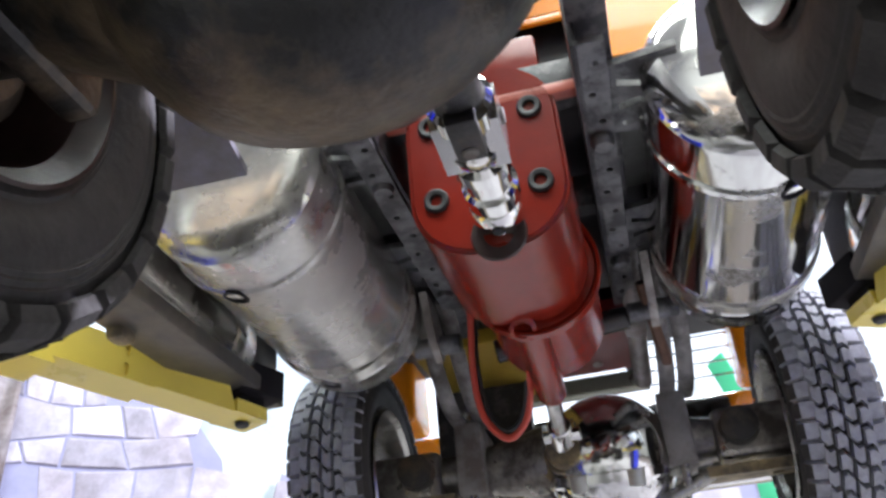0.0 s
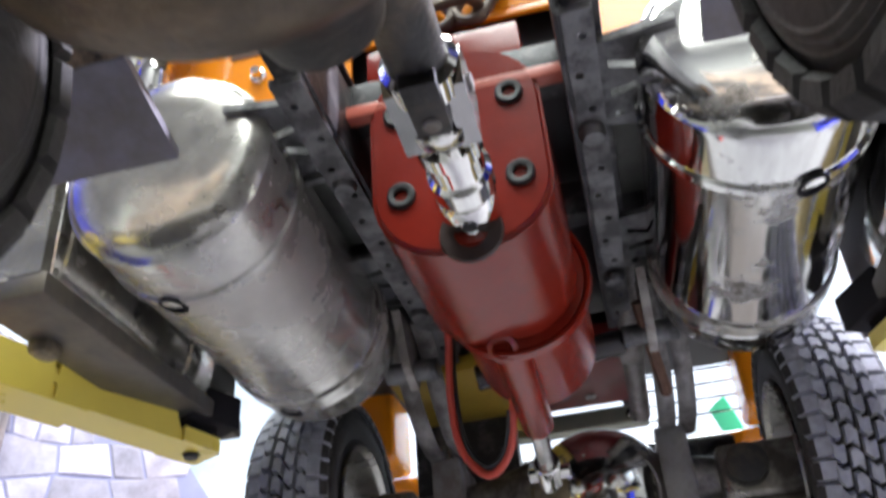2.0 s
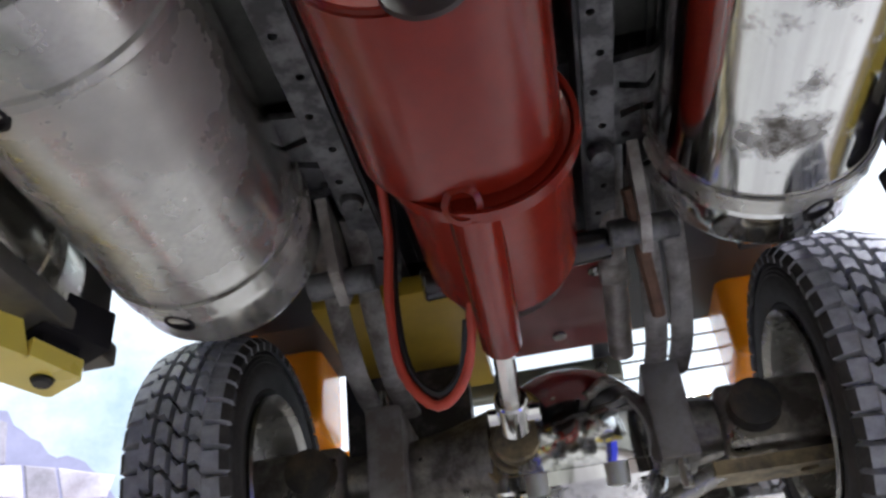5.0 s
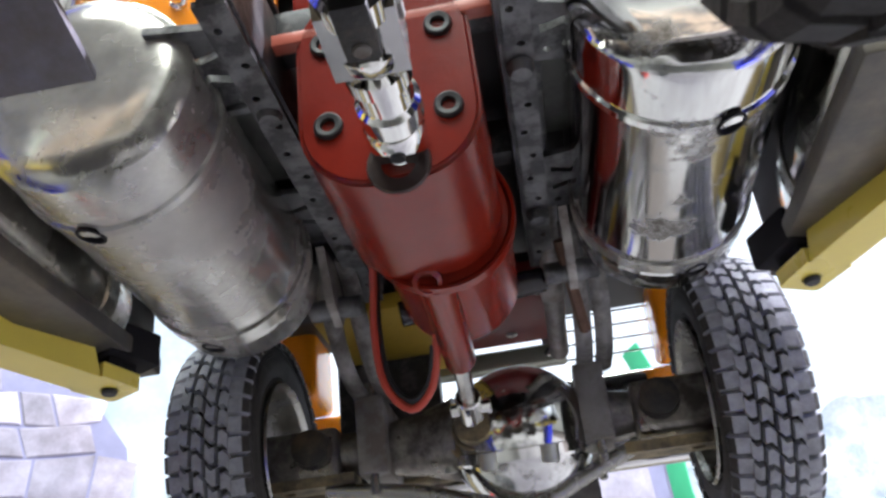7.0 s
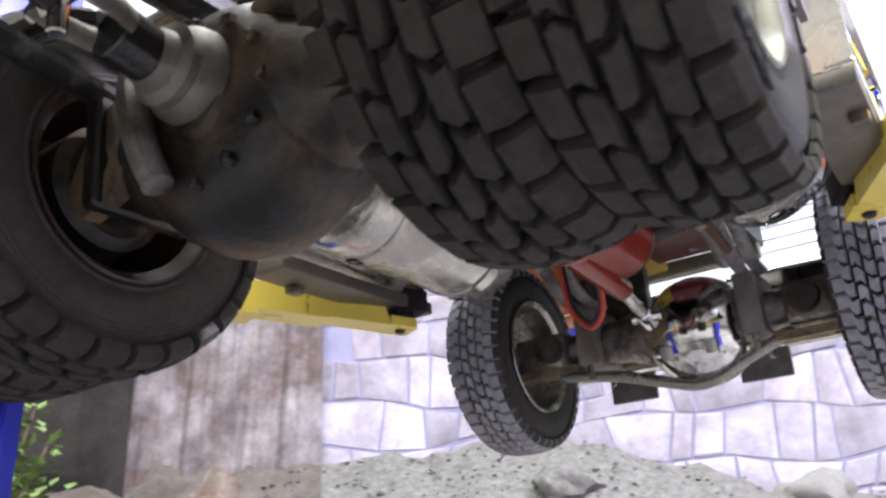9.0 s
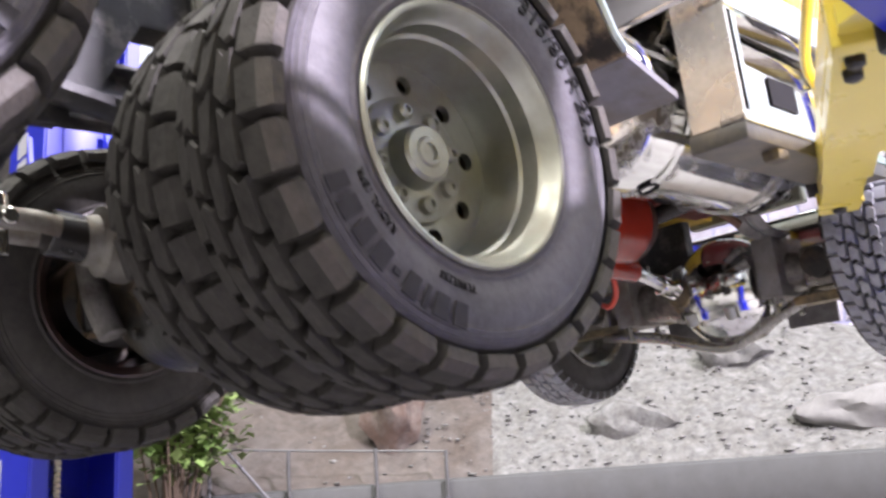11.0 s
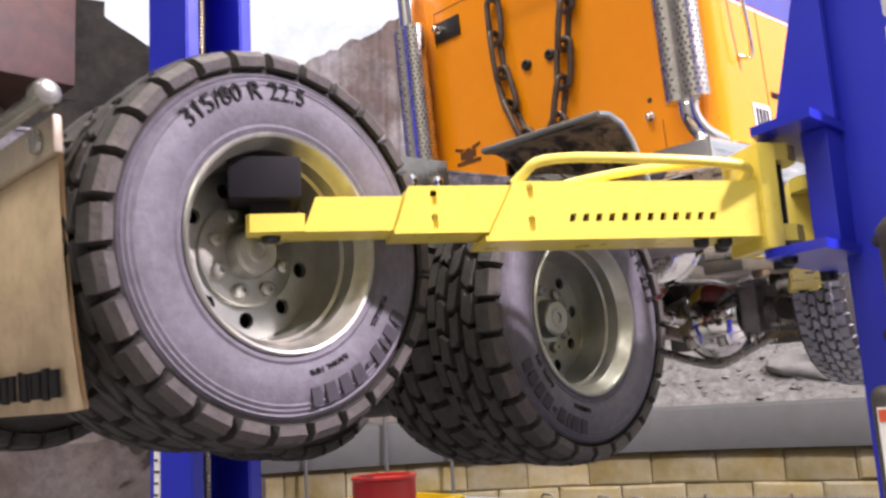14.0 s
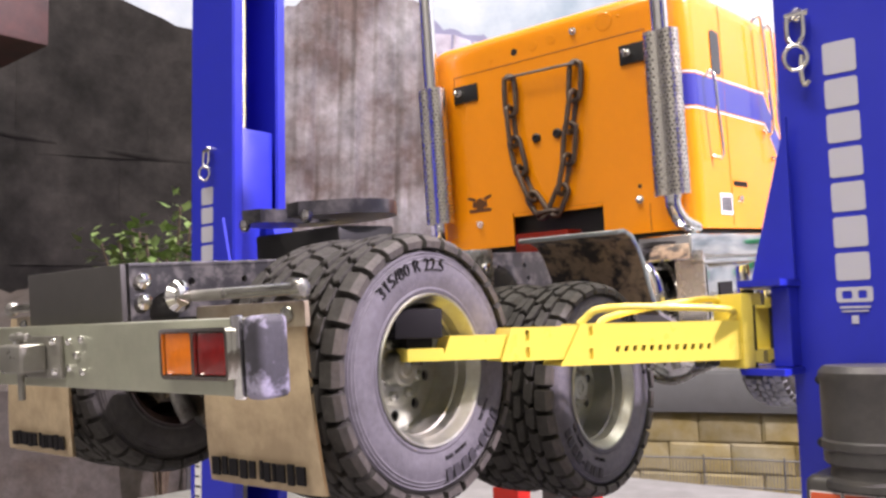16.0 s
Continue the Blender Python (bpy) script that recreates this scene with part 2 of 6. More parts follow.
    green=mat("green_strip", (0.05, 0.40, 0.20), 0.7, grain=0.08, scale=10),
    rubble=mat("grey_rubble", (0.14, 0.14, 0.138), 0.9, grain=0.5, scale=70, stain=(0.10, 0.096, 0.088), stain_amount=0.45, stain_scale=40, bump=1.5, bump_scale=90, stain_sharp=0.2),
    pale_rock=mat("whitish_rock", (0.18, 0.178, 0.172), 0.9, grain=0.2, scale=40, stain=(0.155, 0.15, 0.147), stain_amount=0.4, stain_scale=18, bump=1.2, bump_scale=60),
    dirt=mat("brown_dirt", (0.062, 0.049, 0.041), 0.95, grain=0.3, scale=50, stain=(0.095, 0.083, 0.076), stain_amount=0.4, stain_scale=10, bump=1.5, bump_scale=80),
    red_rock=mat("red_brown_rock", (0.095, 0.062, 0.048), 0.9, grain=0.35, scale=50, stain=(0.15, 0.125, 0.11), stain_amount=0.35, stain_scale=30, bump=2.0, bump_scale=70),
    kerb=mat("pale_kerb", (0.056, 0.057, 0.059), 0.7, grain=0.12, scale=40, stain=(0.05, 0.05, 0.05), stain_amount=0.35, stain_scale=12),
    yellow_block=mat("yellow_block", (0.205, 0.147, 0.03), 0.8, grain=0.12, scale=30, stain=(0.30, 0.27, 0.18), stain_amount=0.45, stain_scale=14, bump=1.0, bump_scale=60, stain_sharp=0.2, vary=0.2),
    joint_tan=mat("tan_joint", (0.185, 0.14, 0.058), 0.9, grain=0.2, scale=30),
    fence=mat("dull_wire", (0.12, 0.12, 0.122), 0.5, 0.5, grain=0.08, scale=100),
    leaf=mat("bush_leaf", (0.12, 0.205, 0.055), 0.55, grain=0.35, scale=60, stain=(0.20, 0.27, 0.09), stain_amount=0.4, stain_scale=25),
    bark=mat("brown_twig", (0.10, 0.07, 0.05), 0.8, grain=0.3, scale=80),
    red_plastic=mat("red_drum", (0.50, 0.025, 0.02), 0.35, grain=0.06, scale=60),
    yellow_plastic=mat("yellow_crate", (0.72, 0.50, 0.03), 0.4, grain=0.05, scale=60),
    unit_grey=mat("dark_grey_unit", (0.05, 0.048, 0.047), 0.42, grain=0.12, scale=220, stain=(0.08, 0.075, 0.07), stain_amount=0.3, stain_scale=60, bump=0.05, bump_scale=600),
    label_white=mat("white_label", (0.78, 0.77, 0.75), 0.45, grain=0.03, scale=200),
    label_red=mat("orange_red_header", (0.62, 0.10, 0.035), 0.45),
    label_dark=mat("dark_print", (0.04, 0.04, 0.05), 0.5),
    tan_wood=mat("tan_column", (0.22, 0.175, 0.12), 0.6, grain=0.2, scale=30),
    red_beam=mat("dark_red_beam", (0.075, 0.028, 0.026), 0.6, grain=0.25, scale=40, stain=(0.05, 0.028, 0.028), stain_amount=0.4, stain_scale=14),
    rod_metal=mat("threaded_rod", (0.52, 0.48, 0.38), 0.3, 1.0, grain=0.1, scale=200),
    hall=mat("hall_wall", (0.6, 0.6, 0.6), 0.9, grain=0.05, scale=5),
)

# ---------------------------------------------------------------- mesh helpers (millimetres in, metres out)
S = 0.001
place = [Matrix()]      # where the section that is being built sits in its thing


def part(name, bm, material, parent=None, label="", smooth=40):
    """Links a bmesh, made in millimetres of the place, as one mesh object."""
    bmesh.ops.transform(bm, matrix=place[0], verts=bm.verts)
    if smooth:
        for f in bm.faces:
            f.smooth = True
        lim = radians(smooth)
        for e in bm.edges:
            e.smooth = len(e.link_faces) == 2 and e.calc_face_angle(0.0) < lim
    c = sum((v.co for v in bm.verts), Vector()) / max(len(bm.verts), 1)
    for v in bm.verts:
        v.co = (v.co - c) * S
    me = bpy.data.meshes.new(name)
    bm.normal_update()
    bm.to_mesh(me)
    bm.free()
    mats = material if isinstance(material, (list, tuple)) else [material]
    for x in mats:
        me.materials.append(x)
    ob = new(name, me)
    ob.location = c * S
    if parent:
        ob.parent = parent
        ob.matrix_parent_inverse = place_of(parent).inverted()
    if label:
        tagged(ob, label)
    return ob


def place_of(ob):
    m = ob.matrix_basis.copy()
    if ob.parent:
        m = place_of(ob.parent) @ ob.matrix_parent_inverse @ m
    return m


def clone(ob, parent, m):
    """The same mesh again, moved by m (millimetres) from where ob stands, under parent; with its own parts."""
    o = ob.copy()
    scene.collection.objects.link(o)
    mm = m.copy()
    mm.translation = mm.translation * S
    w = mm @ place_of(ob)
    o.parent = parent
    o.matrix_parent_inverse = place_of(parent).inverted() if parent else Matrix()
    o.matrix_basis = w
    for k in ob.children:
        clone(k, o, m)
    return o


def thing(name, x, y, z, label, category, group="", kind=""):
    ob = new(name)
    ob.location = (x * S, y * S, z * S)
    ob.empty_display_size = 0.01
    return tagged(ob, label, category, group, kind)


def box(bm, x0, x1, y0, y1, z0, z1, bevel=0.0, m=None, seg=2, mi=0):
    r = bmesh.ops.create_cube(bm, size=1.0)
    vs = r["verts"]
    for v in vs:
        v.co = Vector(((x0 + x1) / 2 + v.co.x * (x1 - x0), (y0 + y1) / 2 + v.co.y * (y1 - y0), (z0 + z1) / 2 + v.co.z * (z1 - z0)))
    fs = {f for v in vs for f in v.link_faces}
    for f in fs:
        f.material_index = mi
    if bevel:
        es = {e for v in vs for e in v.link_edges}
        g = bmesh.ops.bevel(bm, geom=list(es), offset=bevel, segments=seg, affect="EDGES", profile=0.6)
        vs = list({v for f in g["faces"] for v in f.verts} | {v for v in vs if v.is_valid})
        for f in g["faces"]:
            f.material_index = mi
    if m is not None:
        bmesh.ops.transform(bm, matrix=m, verts=vs)
    return bm


def newbox(*a, **k):
    return box(bmesh.new(), *a, **k)


AX = {"x": Matrix(((0, 0, 1, 0), (1, 0, 0, 0), (0, 1, 0, 0), (0, 0, 0, 1))),
      "y": Matrix(((0, 1, 0, 0), (0, 0, 1, 0), (1, 0, 0, 0), (0, 0, 0, 1))),
      "z": Matrix()}


def lathe(bm, profile, axis="x", at=(0, 0, 0), seg=48, closed=False, m=None, mi=None):
    """profile: rows of (place along the axis, radius)."""
    T = Matrix.Translation(at) @ AX[axis]
    if m is not None:
        T = m @ T
    rings = []
    for h, r in profile:
        if r < 1e-6:
            rings.append([bm.verts.new(T @ Vector((0, 0, h)))])
        else:
            rings.append([bm.verts.new(T @ Vector((r * math.cos(2 * math.pi * k / seg), r * math.sin(2 * math.pi * k / seg), h))) for k in range(seg)])
    pairs = list(zip(rings, rings[1:]))
    if closed:
        pairs.append((rings[-1], rings[0]))
    for n, (a, b) in enumerate(pairs):
        for k in range(seg):
            k2 = (k + 1) % seg
            q = [a[k % len(a)], a[k2 % len(a)], b[k2 % len(b)], b[k % len(b)]]
            q = [v for j, v in enumerate(q) if v not in q[:j]]
            if len(q) > 2:
                try:
                    f = bm.faces.new(q)
                    if mi is not None:
                        f.material_index = mi[n % len(mi)]
                except ValueError:
                    pass
    return bm


def rod(bm, p, q, r, seg=12, r2=None):
    """A capped cylinder from p to q."""
    p, q = Vector(p), Vector(q)
    T = Matrix.Translation(p) @ (q - p).to_track_quat("Z", "Y").to_matrix().to_4x4()
    h = (q - p).length
    c = min(r * 0.15, 0.4)
    r2 = r if r2 is None else r2
    return lathe(bm, [(0, 0), (0, r - c), (c, r), (h - c, r2), (h, r2 - c), (h, 0)], "z", seg=seg, m=T)


def tube(bm, pts, r, seg=8, closed=False, smooth=4, flat=None):
    """A round (or flat) bar along a smooth line through pts."""
    P = [Vector(p) for p in pts]
    n = len(P)
    line = []
    if smooth > 1:
        spans = n if closed else n - 1
        for i in range(spans):
            a, b, c, d = (P[(i - 1) % n] if closed or i else P[0], P[i], P[(i + 1) % n], P[(i + 2) % n] if closed or i < n - 2 else P[-1])
            for k in range(smooth):
                t = k / smooth
                line.append(0.5 * ((2 * b) + (c - a) * t + (2 * a - 5 * b + 4 * c - d) * t * t + (3 * b - a - 3 * c + d) * t ** 3))
        if not closed:
            line.append(P[-1])
    else:
        line = P
    rings, up = [], None
    for i, p in enumerate(line):
        if closed:
            d = line[(i + 1) % len(line)] - line[i - 1]
        else:
            d = line[min(i + 1, len(line) - 1)] - line[max(i - 1, 0)]
        d.normalize()
        if up is None:
            up = d.orthogonal().normalized() if abs(d.z) > 0.9 else Vector((0, 0, 1))
        side = d.cross(up).normalized()
        up = side.cross(d).normalized()
        a, b = (r, r) if flat is None else flat
        rings.append([bm.verts.new(p + side * (a * math.cos(2 * math.pi * (k + 0.5) / seg)) + up * (b * math.sin(2 * math.pi * (k + 0.5) / seg))) for k in range(seg)])
    for a, b in list(zip(rings, rings[1:])) + ([(rings[-1], rings[0])] if closed else []):
        for k in range(seg):
            bm.faces.new((a[k], a[(k + 1) % seg], b[(k + 1) % seg], b[k]))
    if not closed:
        bm.faces.new(rings[0][::-1])
        bm.faces.new(rings[-1])
    return bm


def circle(cx, cy, r, n=20, start=0.0):
    return [(cx + r * math.cos(start + 2 * math.pi * k / n), cy + r * math.sin(start + 2 * math.pi * k / n)) for k in range(n)]


def rounded(x0, x1, y0, y1, r, n=5):
    pts = []
    for cx, cy, a0 in ((x1 - r, y1 - r, 0), (x0 + r, y1 - r, 90), (x0 + r, y0 + r, 180), (x1 - r, y0 + r, 270)):
        pts += [(cx + r * math.cos(radians(a0 + 90 * k / n)), cy + r * math.sin(radians(a0 + 90 * k / n))) for k in range(n + 1)]
    return pts


def plate(bm, outer, holes, thick, m, bevel=0.0):
    """A plate in the xy plane of m from z = 0 down to -thick, with holes cut through it."""
    loops = []
    for loop in [outer] + list(holes):
        vs = [bm.verts.new((x, y, 0)) for x, y in loop]
        es = [bm.edges.new((vs[k], vs[(k + 1) % len(vs)])) for k in range(len(vs))]
        loops.append((vs, es))
    g = bmesh.ops.triangle_fill(bm, use_beauty=True, use_dissolve=False, edges=[e for _, es in loops for e in es], normal=(0, 0, 1))
    top = [f for f in g["geom"] if isinstance(f, bmesh.types.BMFace)]
    bottom = {}
    for vs, _ in loops:
        for v in vs:
            bottom[v] = bm.verts.new((v.co.x, v.co.y, -thick))
    for f in top:
        bm.faces.new([bottom[v] for v in reversed(f.verts)])
    for vs, _ in loops:
        for k in range(len(vs)):
            a, b = vs[k], vs[(k + 1) % len(vs)]
            bm.faces.new((a, bottom[a], bottom[b], b))
    allv = list(bottom) + list(bottom.values())
    bmesh.ops.recalc_face_normals(bm, faces=list({f for v in allv for f in v.link_faces}))
    bmesh.ops.transform(bm, matrix=m, verts=allv)
    return bm


def frame_of(origin, xdir, ydir):
    """A matrix whose x and y lie along two directions."""
    x = Vector(xdir).normalized()
    z = x.cross(Vector(ydir)).normalized()
    y = z.cross(x)
    m = Matrix((x, y, z)).transposed().to_4x4()
    m.translation = Vector(origin)
    return m


def text_bm(words, size, extrude):
    """Lettering as a bmesh in the xy plane, centred."""
    cu = bpy.data.curves.new("lettering", "FONT")
    cu.body, cu.size, cu.extrude, cu.align_x, cu.align_y, cu.resolution_u = words, size, extrude, "CENTER", "CENTER", 2
    ob = bpy.data.objects.new("lettering", cu)
    scene.collection.objects.link(ob)
    dg = bpy.context.evaluated_depsgraph_get()
    me = bpy.data.meshes.new_from_object(ob.evaluated_get(dg))
    bm = bmesh.new()
    bm.from_mesh(me)
    bpy.data.objects.remove(ob)
    bpy.data.curves.remove(cu)
    bpy.data.meshes.remove(me)
    bmesh.ops.subdivide_edges(bm, edges=[e for e in bm.edges if e.calc_length() > size * 0.3], cuts=1)
    return bm

# ---------------------------------------------------------------- setting: floor, hall, painted backdrop
rnd = random.Random(7)
tagged(part("floor", newbox(-520, 520, -900, 520, -160, FLOOR * 1000, 2), M["floor"], smooth=0), "dull grey table top under the lift", "floor", kind="structure")
tagged(part("ground", newbox(-4000, 4000, -4000, 4000, -330, -290), M["dirt"], smooth=0), "brown dusty ground of the model landscape", "ground", kind="structure")
for nm, a in (("wall_south", (-4000, 4000, -4100, -4000, -330, 3000)), ("wall_north", (-4000, 4000, 4000, 4100, -330, 3000)),
              ("wall_east", (4000, 4100, -4000, 4000, -330, 3000)), ("wall_west", (-4100, -4000, -4000, 4000, -330, 3000))):
    tagged(part(nm, newbox(*a), M["hall"], smooth=0), "plain pale hall wall", "wall", kind="structure")
tagged(part("ceiling", newbox(-4100, 4100, -4100, 4100, 3000, 3100), M["hall"], smooth=0), "plain pale hall ceiling", "ceiling", kind="structure")


def polar(az, r, z):
    """A place by its angle to the left of straight ahead, its distance and its height."""
    return Vector((-r * math.sin(radians(az)), r * math.cos(radians(az)), z))


def curved(az0, az1, n, rows, r_of, shift=0.0):
    """A sheet round the place: rows gives heights by angle."""
    bm = bmesh.new()
    grid = []
    for k in range(n + 1):
        az = az0 + (az1 - az0) * k / n
        grid.append([bm.verts.new(polar(az, r_of(az, z), z)) for z in rows(az)])
    for a, b in zip(grid, grid[1:]):
        for k in range(len(a) - 1):
            bm.faces.new((a[k], b[k], b[k + 1], a[k + 1]))
    return bm


def wob(az, s=1.0, p=0.0):
    return math.sin(az * 0.9 * s + p) * 0.5 + math.sin(az * 2.3 * s + 1.7 + p) * 0.3 + math.sin(az * 5.1 * s + 0.4 + p) * 0.2


back = part("backdrop", curved(-75, 118, 60, lambda az: (-290, 200, 700, 1200, 1750), lambda az, z: 1680), M["sky"], smooth=80)
tagged(back, "curved wall painted with pale blue sky and white cloud", "backdrop", kind="structure")


def masonry_top(az):
    if az < 24:
        return 500 + 14 * wob(az)
    if az < 27.4:
        return 412 + 10 * wob(az, 1.5)
    if az < 30:
        return 520 + (az - 27.4) * 40
    return 624 + (az - 30) * 15 + 20 * wob(az, 1.2)


ruin = part("painted_ruin", curved(-8.5, 42.4, 90, lambda az: (-290, 0, 200, masonry_top(az) - 6), lambda az, z: 1652), M["joint"], smooth=80)
tagged(ruin, "pale lilac-grey ruined stone wall in low relief", "stone wall", kind="structure")


def stone_bm(az0, az1, z0, z1, r, depth, jitter):
    bm = bmesh.new()
    j = lambda q: rnd.uniform(-q, q)
    ring = [(az0 + j(jitter * 0.03), z0 + j(jitter)), (az1 + j(jitter * 0.03), z0 + j(jitter)), (az1 + j(jitter * 0.03), z1 + j(jitter)), (az0 + j(jitter * 0.03), z1 + j(jitter))]
    ca, cz = (az0 + az1) / 2, (z0 + z1) / 2
    low = [bm.verts.new(polar(a, r + 1, z)) for a, z in ring]
    mid = [bm.verts.new(polar(a, r - depth * 0.6, z)) for a, z in ring]
    top = [bm.verts.new(polar(ca + (a - ca) * 0.88, r - depth - j(1.0), cz + (z - cz) * 0.84)) for a, z in ring]
    for A, B in ((low, mid), (mid, top)):
        for k in range(4):
            bm.faces.new((A[k], B[k], B[(k + 1) % 4], A[(k + 1) % 4]))
    bm.faces.new(top)
    bmesh.ops.recalc_face_normals(bm, faces=bm.faces)
    return bm


def quad_stone(ring, r, depth):
    """A stone in low relief on a round wall, from the angles and heights of its four corners."""
    bm = bmesh.new()
    ca, cz = sum(a for a, _ in ring) / 4, sum(q for _, q in ring) / 4
    rings = [[bm.verts.new(polar(ca + (a - ca) * f, r - d, cz + (q - cz) * f)) for a, q in ring] for f, d in ((1.0, -1.0), (1.0, depth * 0.5), (0.90, depth))]
    for A, B in zip(rings, rings[1:]):
        for k in range(4):
            bm.faces.new((A[k], B[k], B[(k + 1) % 4], A[(k + 1) % 4]))
    bm.faces.new(rings[-1])
    bmesh.ops.recalc_face_normals(bm, faces=bm.faces)
    return bm


def cliff_top(az):
    return 862 - 16 * max(0, az - 47.5) - 12 * max(0, 46 - az) + 14 * wob(az, 0.8, 0.6)


cl = curved(41, 57, 90, lambda az: [-290 + (cliff_top(az) + 290) * k / 40 for k in range(41)],
            lambda az, z: 1640 - 12 * (wob(az, 1.3, z * 0.006) + 0.6 * wob(az * 2.1, 1.0, z * 0.011) + 0.4 * math.sin(z * 0.03 + az)) - 20)
tagged(part("painted_cliff", cl, M["cliff"], smooth=80), "grey-white cliff with red-brown streaks", "cliff", kind="structure")


def dark_top(az):
    return 722 + (az - 63) * 8.5 + 8 * wob(az) + 9 * max(0, az - 66)


# The wall's shadow is put into its stone colour.
dk = part("painted_block_wall", curved(54, 118, 60, lambda az: (-290, 0, 200, 400, dark_top(az)), lambda az, z: 1572), M["shade_stone"], smooth=80)
tagged(dk, "large stone blocks in low relief, shadow given as dark grey colour", "stone wall", kind="structure")
tagged(part("ledge", curved(54, 118, 40, lambda az: [396 + (az - 59.6) * 2.8 + h for h in (-9, -5, 5, 9)], lambda az, z: 1559 + abs(z - 396 - (az - 59.6) * 2.8) * 1.6), M["shade_stone"], dk, smooth=60), "ledge course in the same shadow-dark colour")
hillb = curved(-34, -8, 40, lambda az: (-290, 0, 200, 330, 425 + 3 * (-az - 12) + 18 * wob(az)), lambda az, z: 1662 + 6 * wob(az * 2, 1, z * 0.02))
tagged(part("painted_hill", hillb, M["hill"], smooth=80), "hazy blue-grey hill", "backdrop", kind="structure")
gb = bmesh.new()
line = [polar(-7.2, 1640, 640), polar(-8.0, 1640, 560), polar(-8.4, 1640, 440), polar(-9.0, 1640, 280), polar(-13.5, 1640, 235), polar(-20, 1640, 220)]
tube(gb, line, 20, 8, smooth=5, flat=(24, 4))
tagged(part("green_strip", gb, M["green"], smooth=60), "bright green curved strip on the backdrop", "strip", kind="structure")


def bank_top(az):
    if az < 9:
        return 92 + 14 * wob(az, 1.1)
    if az < 24:
        return 100 + (az - 9) * 9 + 10 * wob(az, 1.1)
    return 235 - (az - 24) * 1.6 + 12 * wob(az, 1.0)


def bank_r(az, f):
    return 1262 + 372 * f + 14 * wob(az * 1.7, 1.3, f * 9) * (0.3 + f)


def bank_z(az, f):
    return -62 + (bank_top(az) + 62) * (f ** 0.9) + 9 * wob(az * 2.3, 1.0, f * 14) * min(f * 4, 1)


bm = bmesh.new()
g = [[bm.verts.new(polar(az, bank_r(az, k / 24), bank_z(az, k / 24))) for k in range(25)] for az in range(-40, 80)]
for a, b in zip(g, g[1:]):
    for k in range(24):
        f = bm.faces.new((a[k], b[k], b[k + 1], a[k + 1]))
        az = math.degrees(math.atan2(-f.calc_center_median().x, f.calc_center_median().y))
        f.material_index = 1 if az > 41 else 0
tagged(part("rubble_bank", bm, [M["rubble"], M["dirt"]], smooth=70), "sloping bank of grey rubble and brown dirt", "rubble bank", kind="structure")
ico = bmesh.new()
bmesh.ops.create_icosphere(ico, subdivisions=1, radius=1.0)
ico.verts.ensure_lookup_table()
base_v = [v.co.copy() for v in ico.verts]
base_f = [[v.index for v in f.verts] for f in ico.faces]
ico.free()
vs, fs, pales = [], [], []
for n in range(1900):
    az = rnd.uniform(-30, 46 if n % 5 else 60)
    f = rnd.uniform(0.02, 1.0)
    r = rnd.uniform(2.2, 5.5) * (1.7 if rnd.random() < 0.08 else 1)
    c = polar(az, bank_r(az, f), bank_z(az, f) - r * 0.02)
    sx, sy, sz = rnd.uniform(0.7, 1.5), rnd.uniform(0.7, 1.4), rnd.uniform(0.25, 0.5)
    rot = Matrix.Rotation(rnd.uniform(0, 6), 3, "Z")
    pale = 1 if rnd.random() < 0.5 else 0
    k0 = len(vs)
    for v in base_v:
        vs.append(c + rot @ (Vector((v.x * sx, v.y * sy, v.z * sz)) * (r * rnd.uniform(0.8, 1.15))))
    fs += [[k0 + k for k in face] for face in base_f]
    pales += [pale] * len(base_f)
me = bpy.data.meshes.new("rubble")
me.from_pydata(vs, [], fs)
me.polygons.foreach_set("material_index", pales)
bm = bmesh.new()
bm.from_mesh(me)
bpy.data.meshes.remove(me)
tagged(part("rubble_stones", bm, [M["rubble"], M["pale_rock"]], smooth=80), "loose grey and whitish stones on the bank", "rubble", kind="stuff")
tagged(part("kerb", curved(-40, 62, 102, lambda az: (-130, -128, -64, -60, -58), lambda az, z: 1240 if z < -127 else (1236 if z < -63 else (1240 if z < -59 else 1275))), M["kerb"], smooth=60), "smooth pale grey ledge above the yellow blocks", "kerb", kind="structure")
tagged(part("dirt_face", curved(59, 84, 30, lambda az: (-290, -180, -110, -58), lambda az, z: 1250 + 8 * wob(az, 1.2, z * 0.03)), M["dirt"], smooth=60), "steep brown dirt face below the bank", "dirt bank", kind="structure")
yw = part("yellow_wall", curved(-40, 62, 102, lambda az: (-290, -200, -131), lambda az, z: 1262), M["joint_tan"], smooth=60)
tagged(yw, "low wall of pale yellow blocks", "wall", kind="structure")


def rock(name, az, r, z, w, d, h, m, label):
    bm = bmesh.new()
    bmesh.ops.create_icosphere(bm, subdivisions=3, radius=1.0)
    ph = rnd.uniform(0, 9)
    for v in bm.verts:
        k = 1 + 0.16 * math.sin(v.co.x * 4 + ph) + 0.12 * math.sin(v.co.y * 7 + ph * 2) + 0.1 * math.sin(v.co.z * 6 + v.co.x * 5 + ph)
        v.co = polar(az, r, z) + Matrix.Rotation(radians(az), 3, "Z") @ Vector((v.co.x * w * k, v.co.y * d * k, v.co.z * h * k))
    tagged(part(name, bm, M[m], smooth=35), label, "rock", "rocks on the bank")


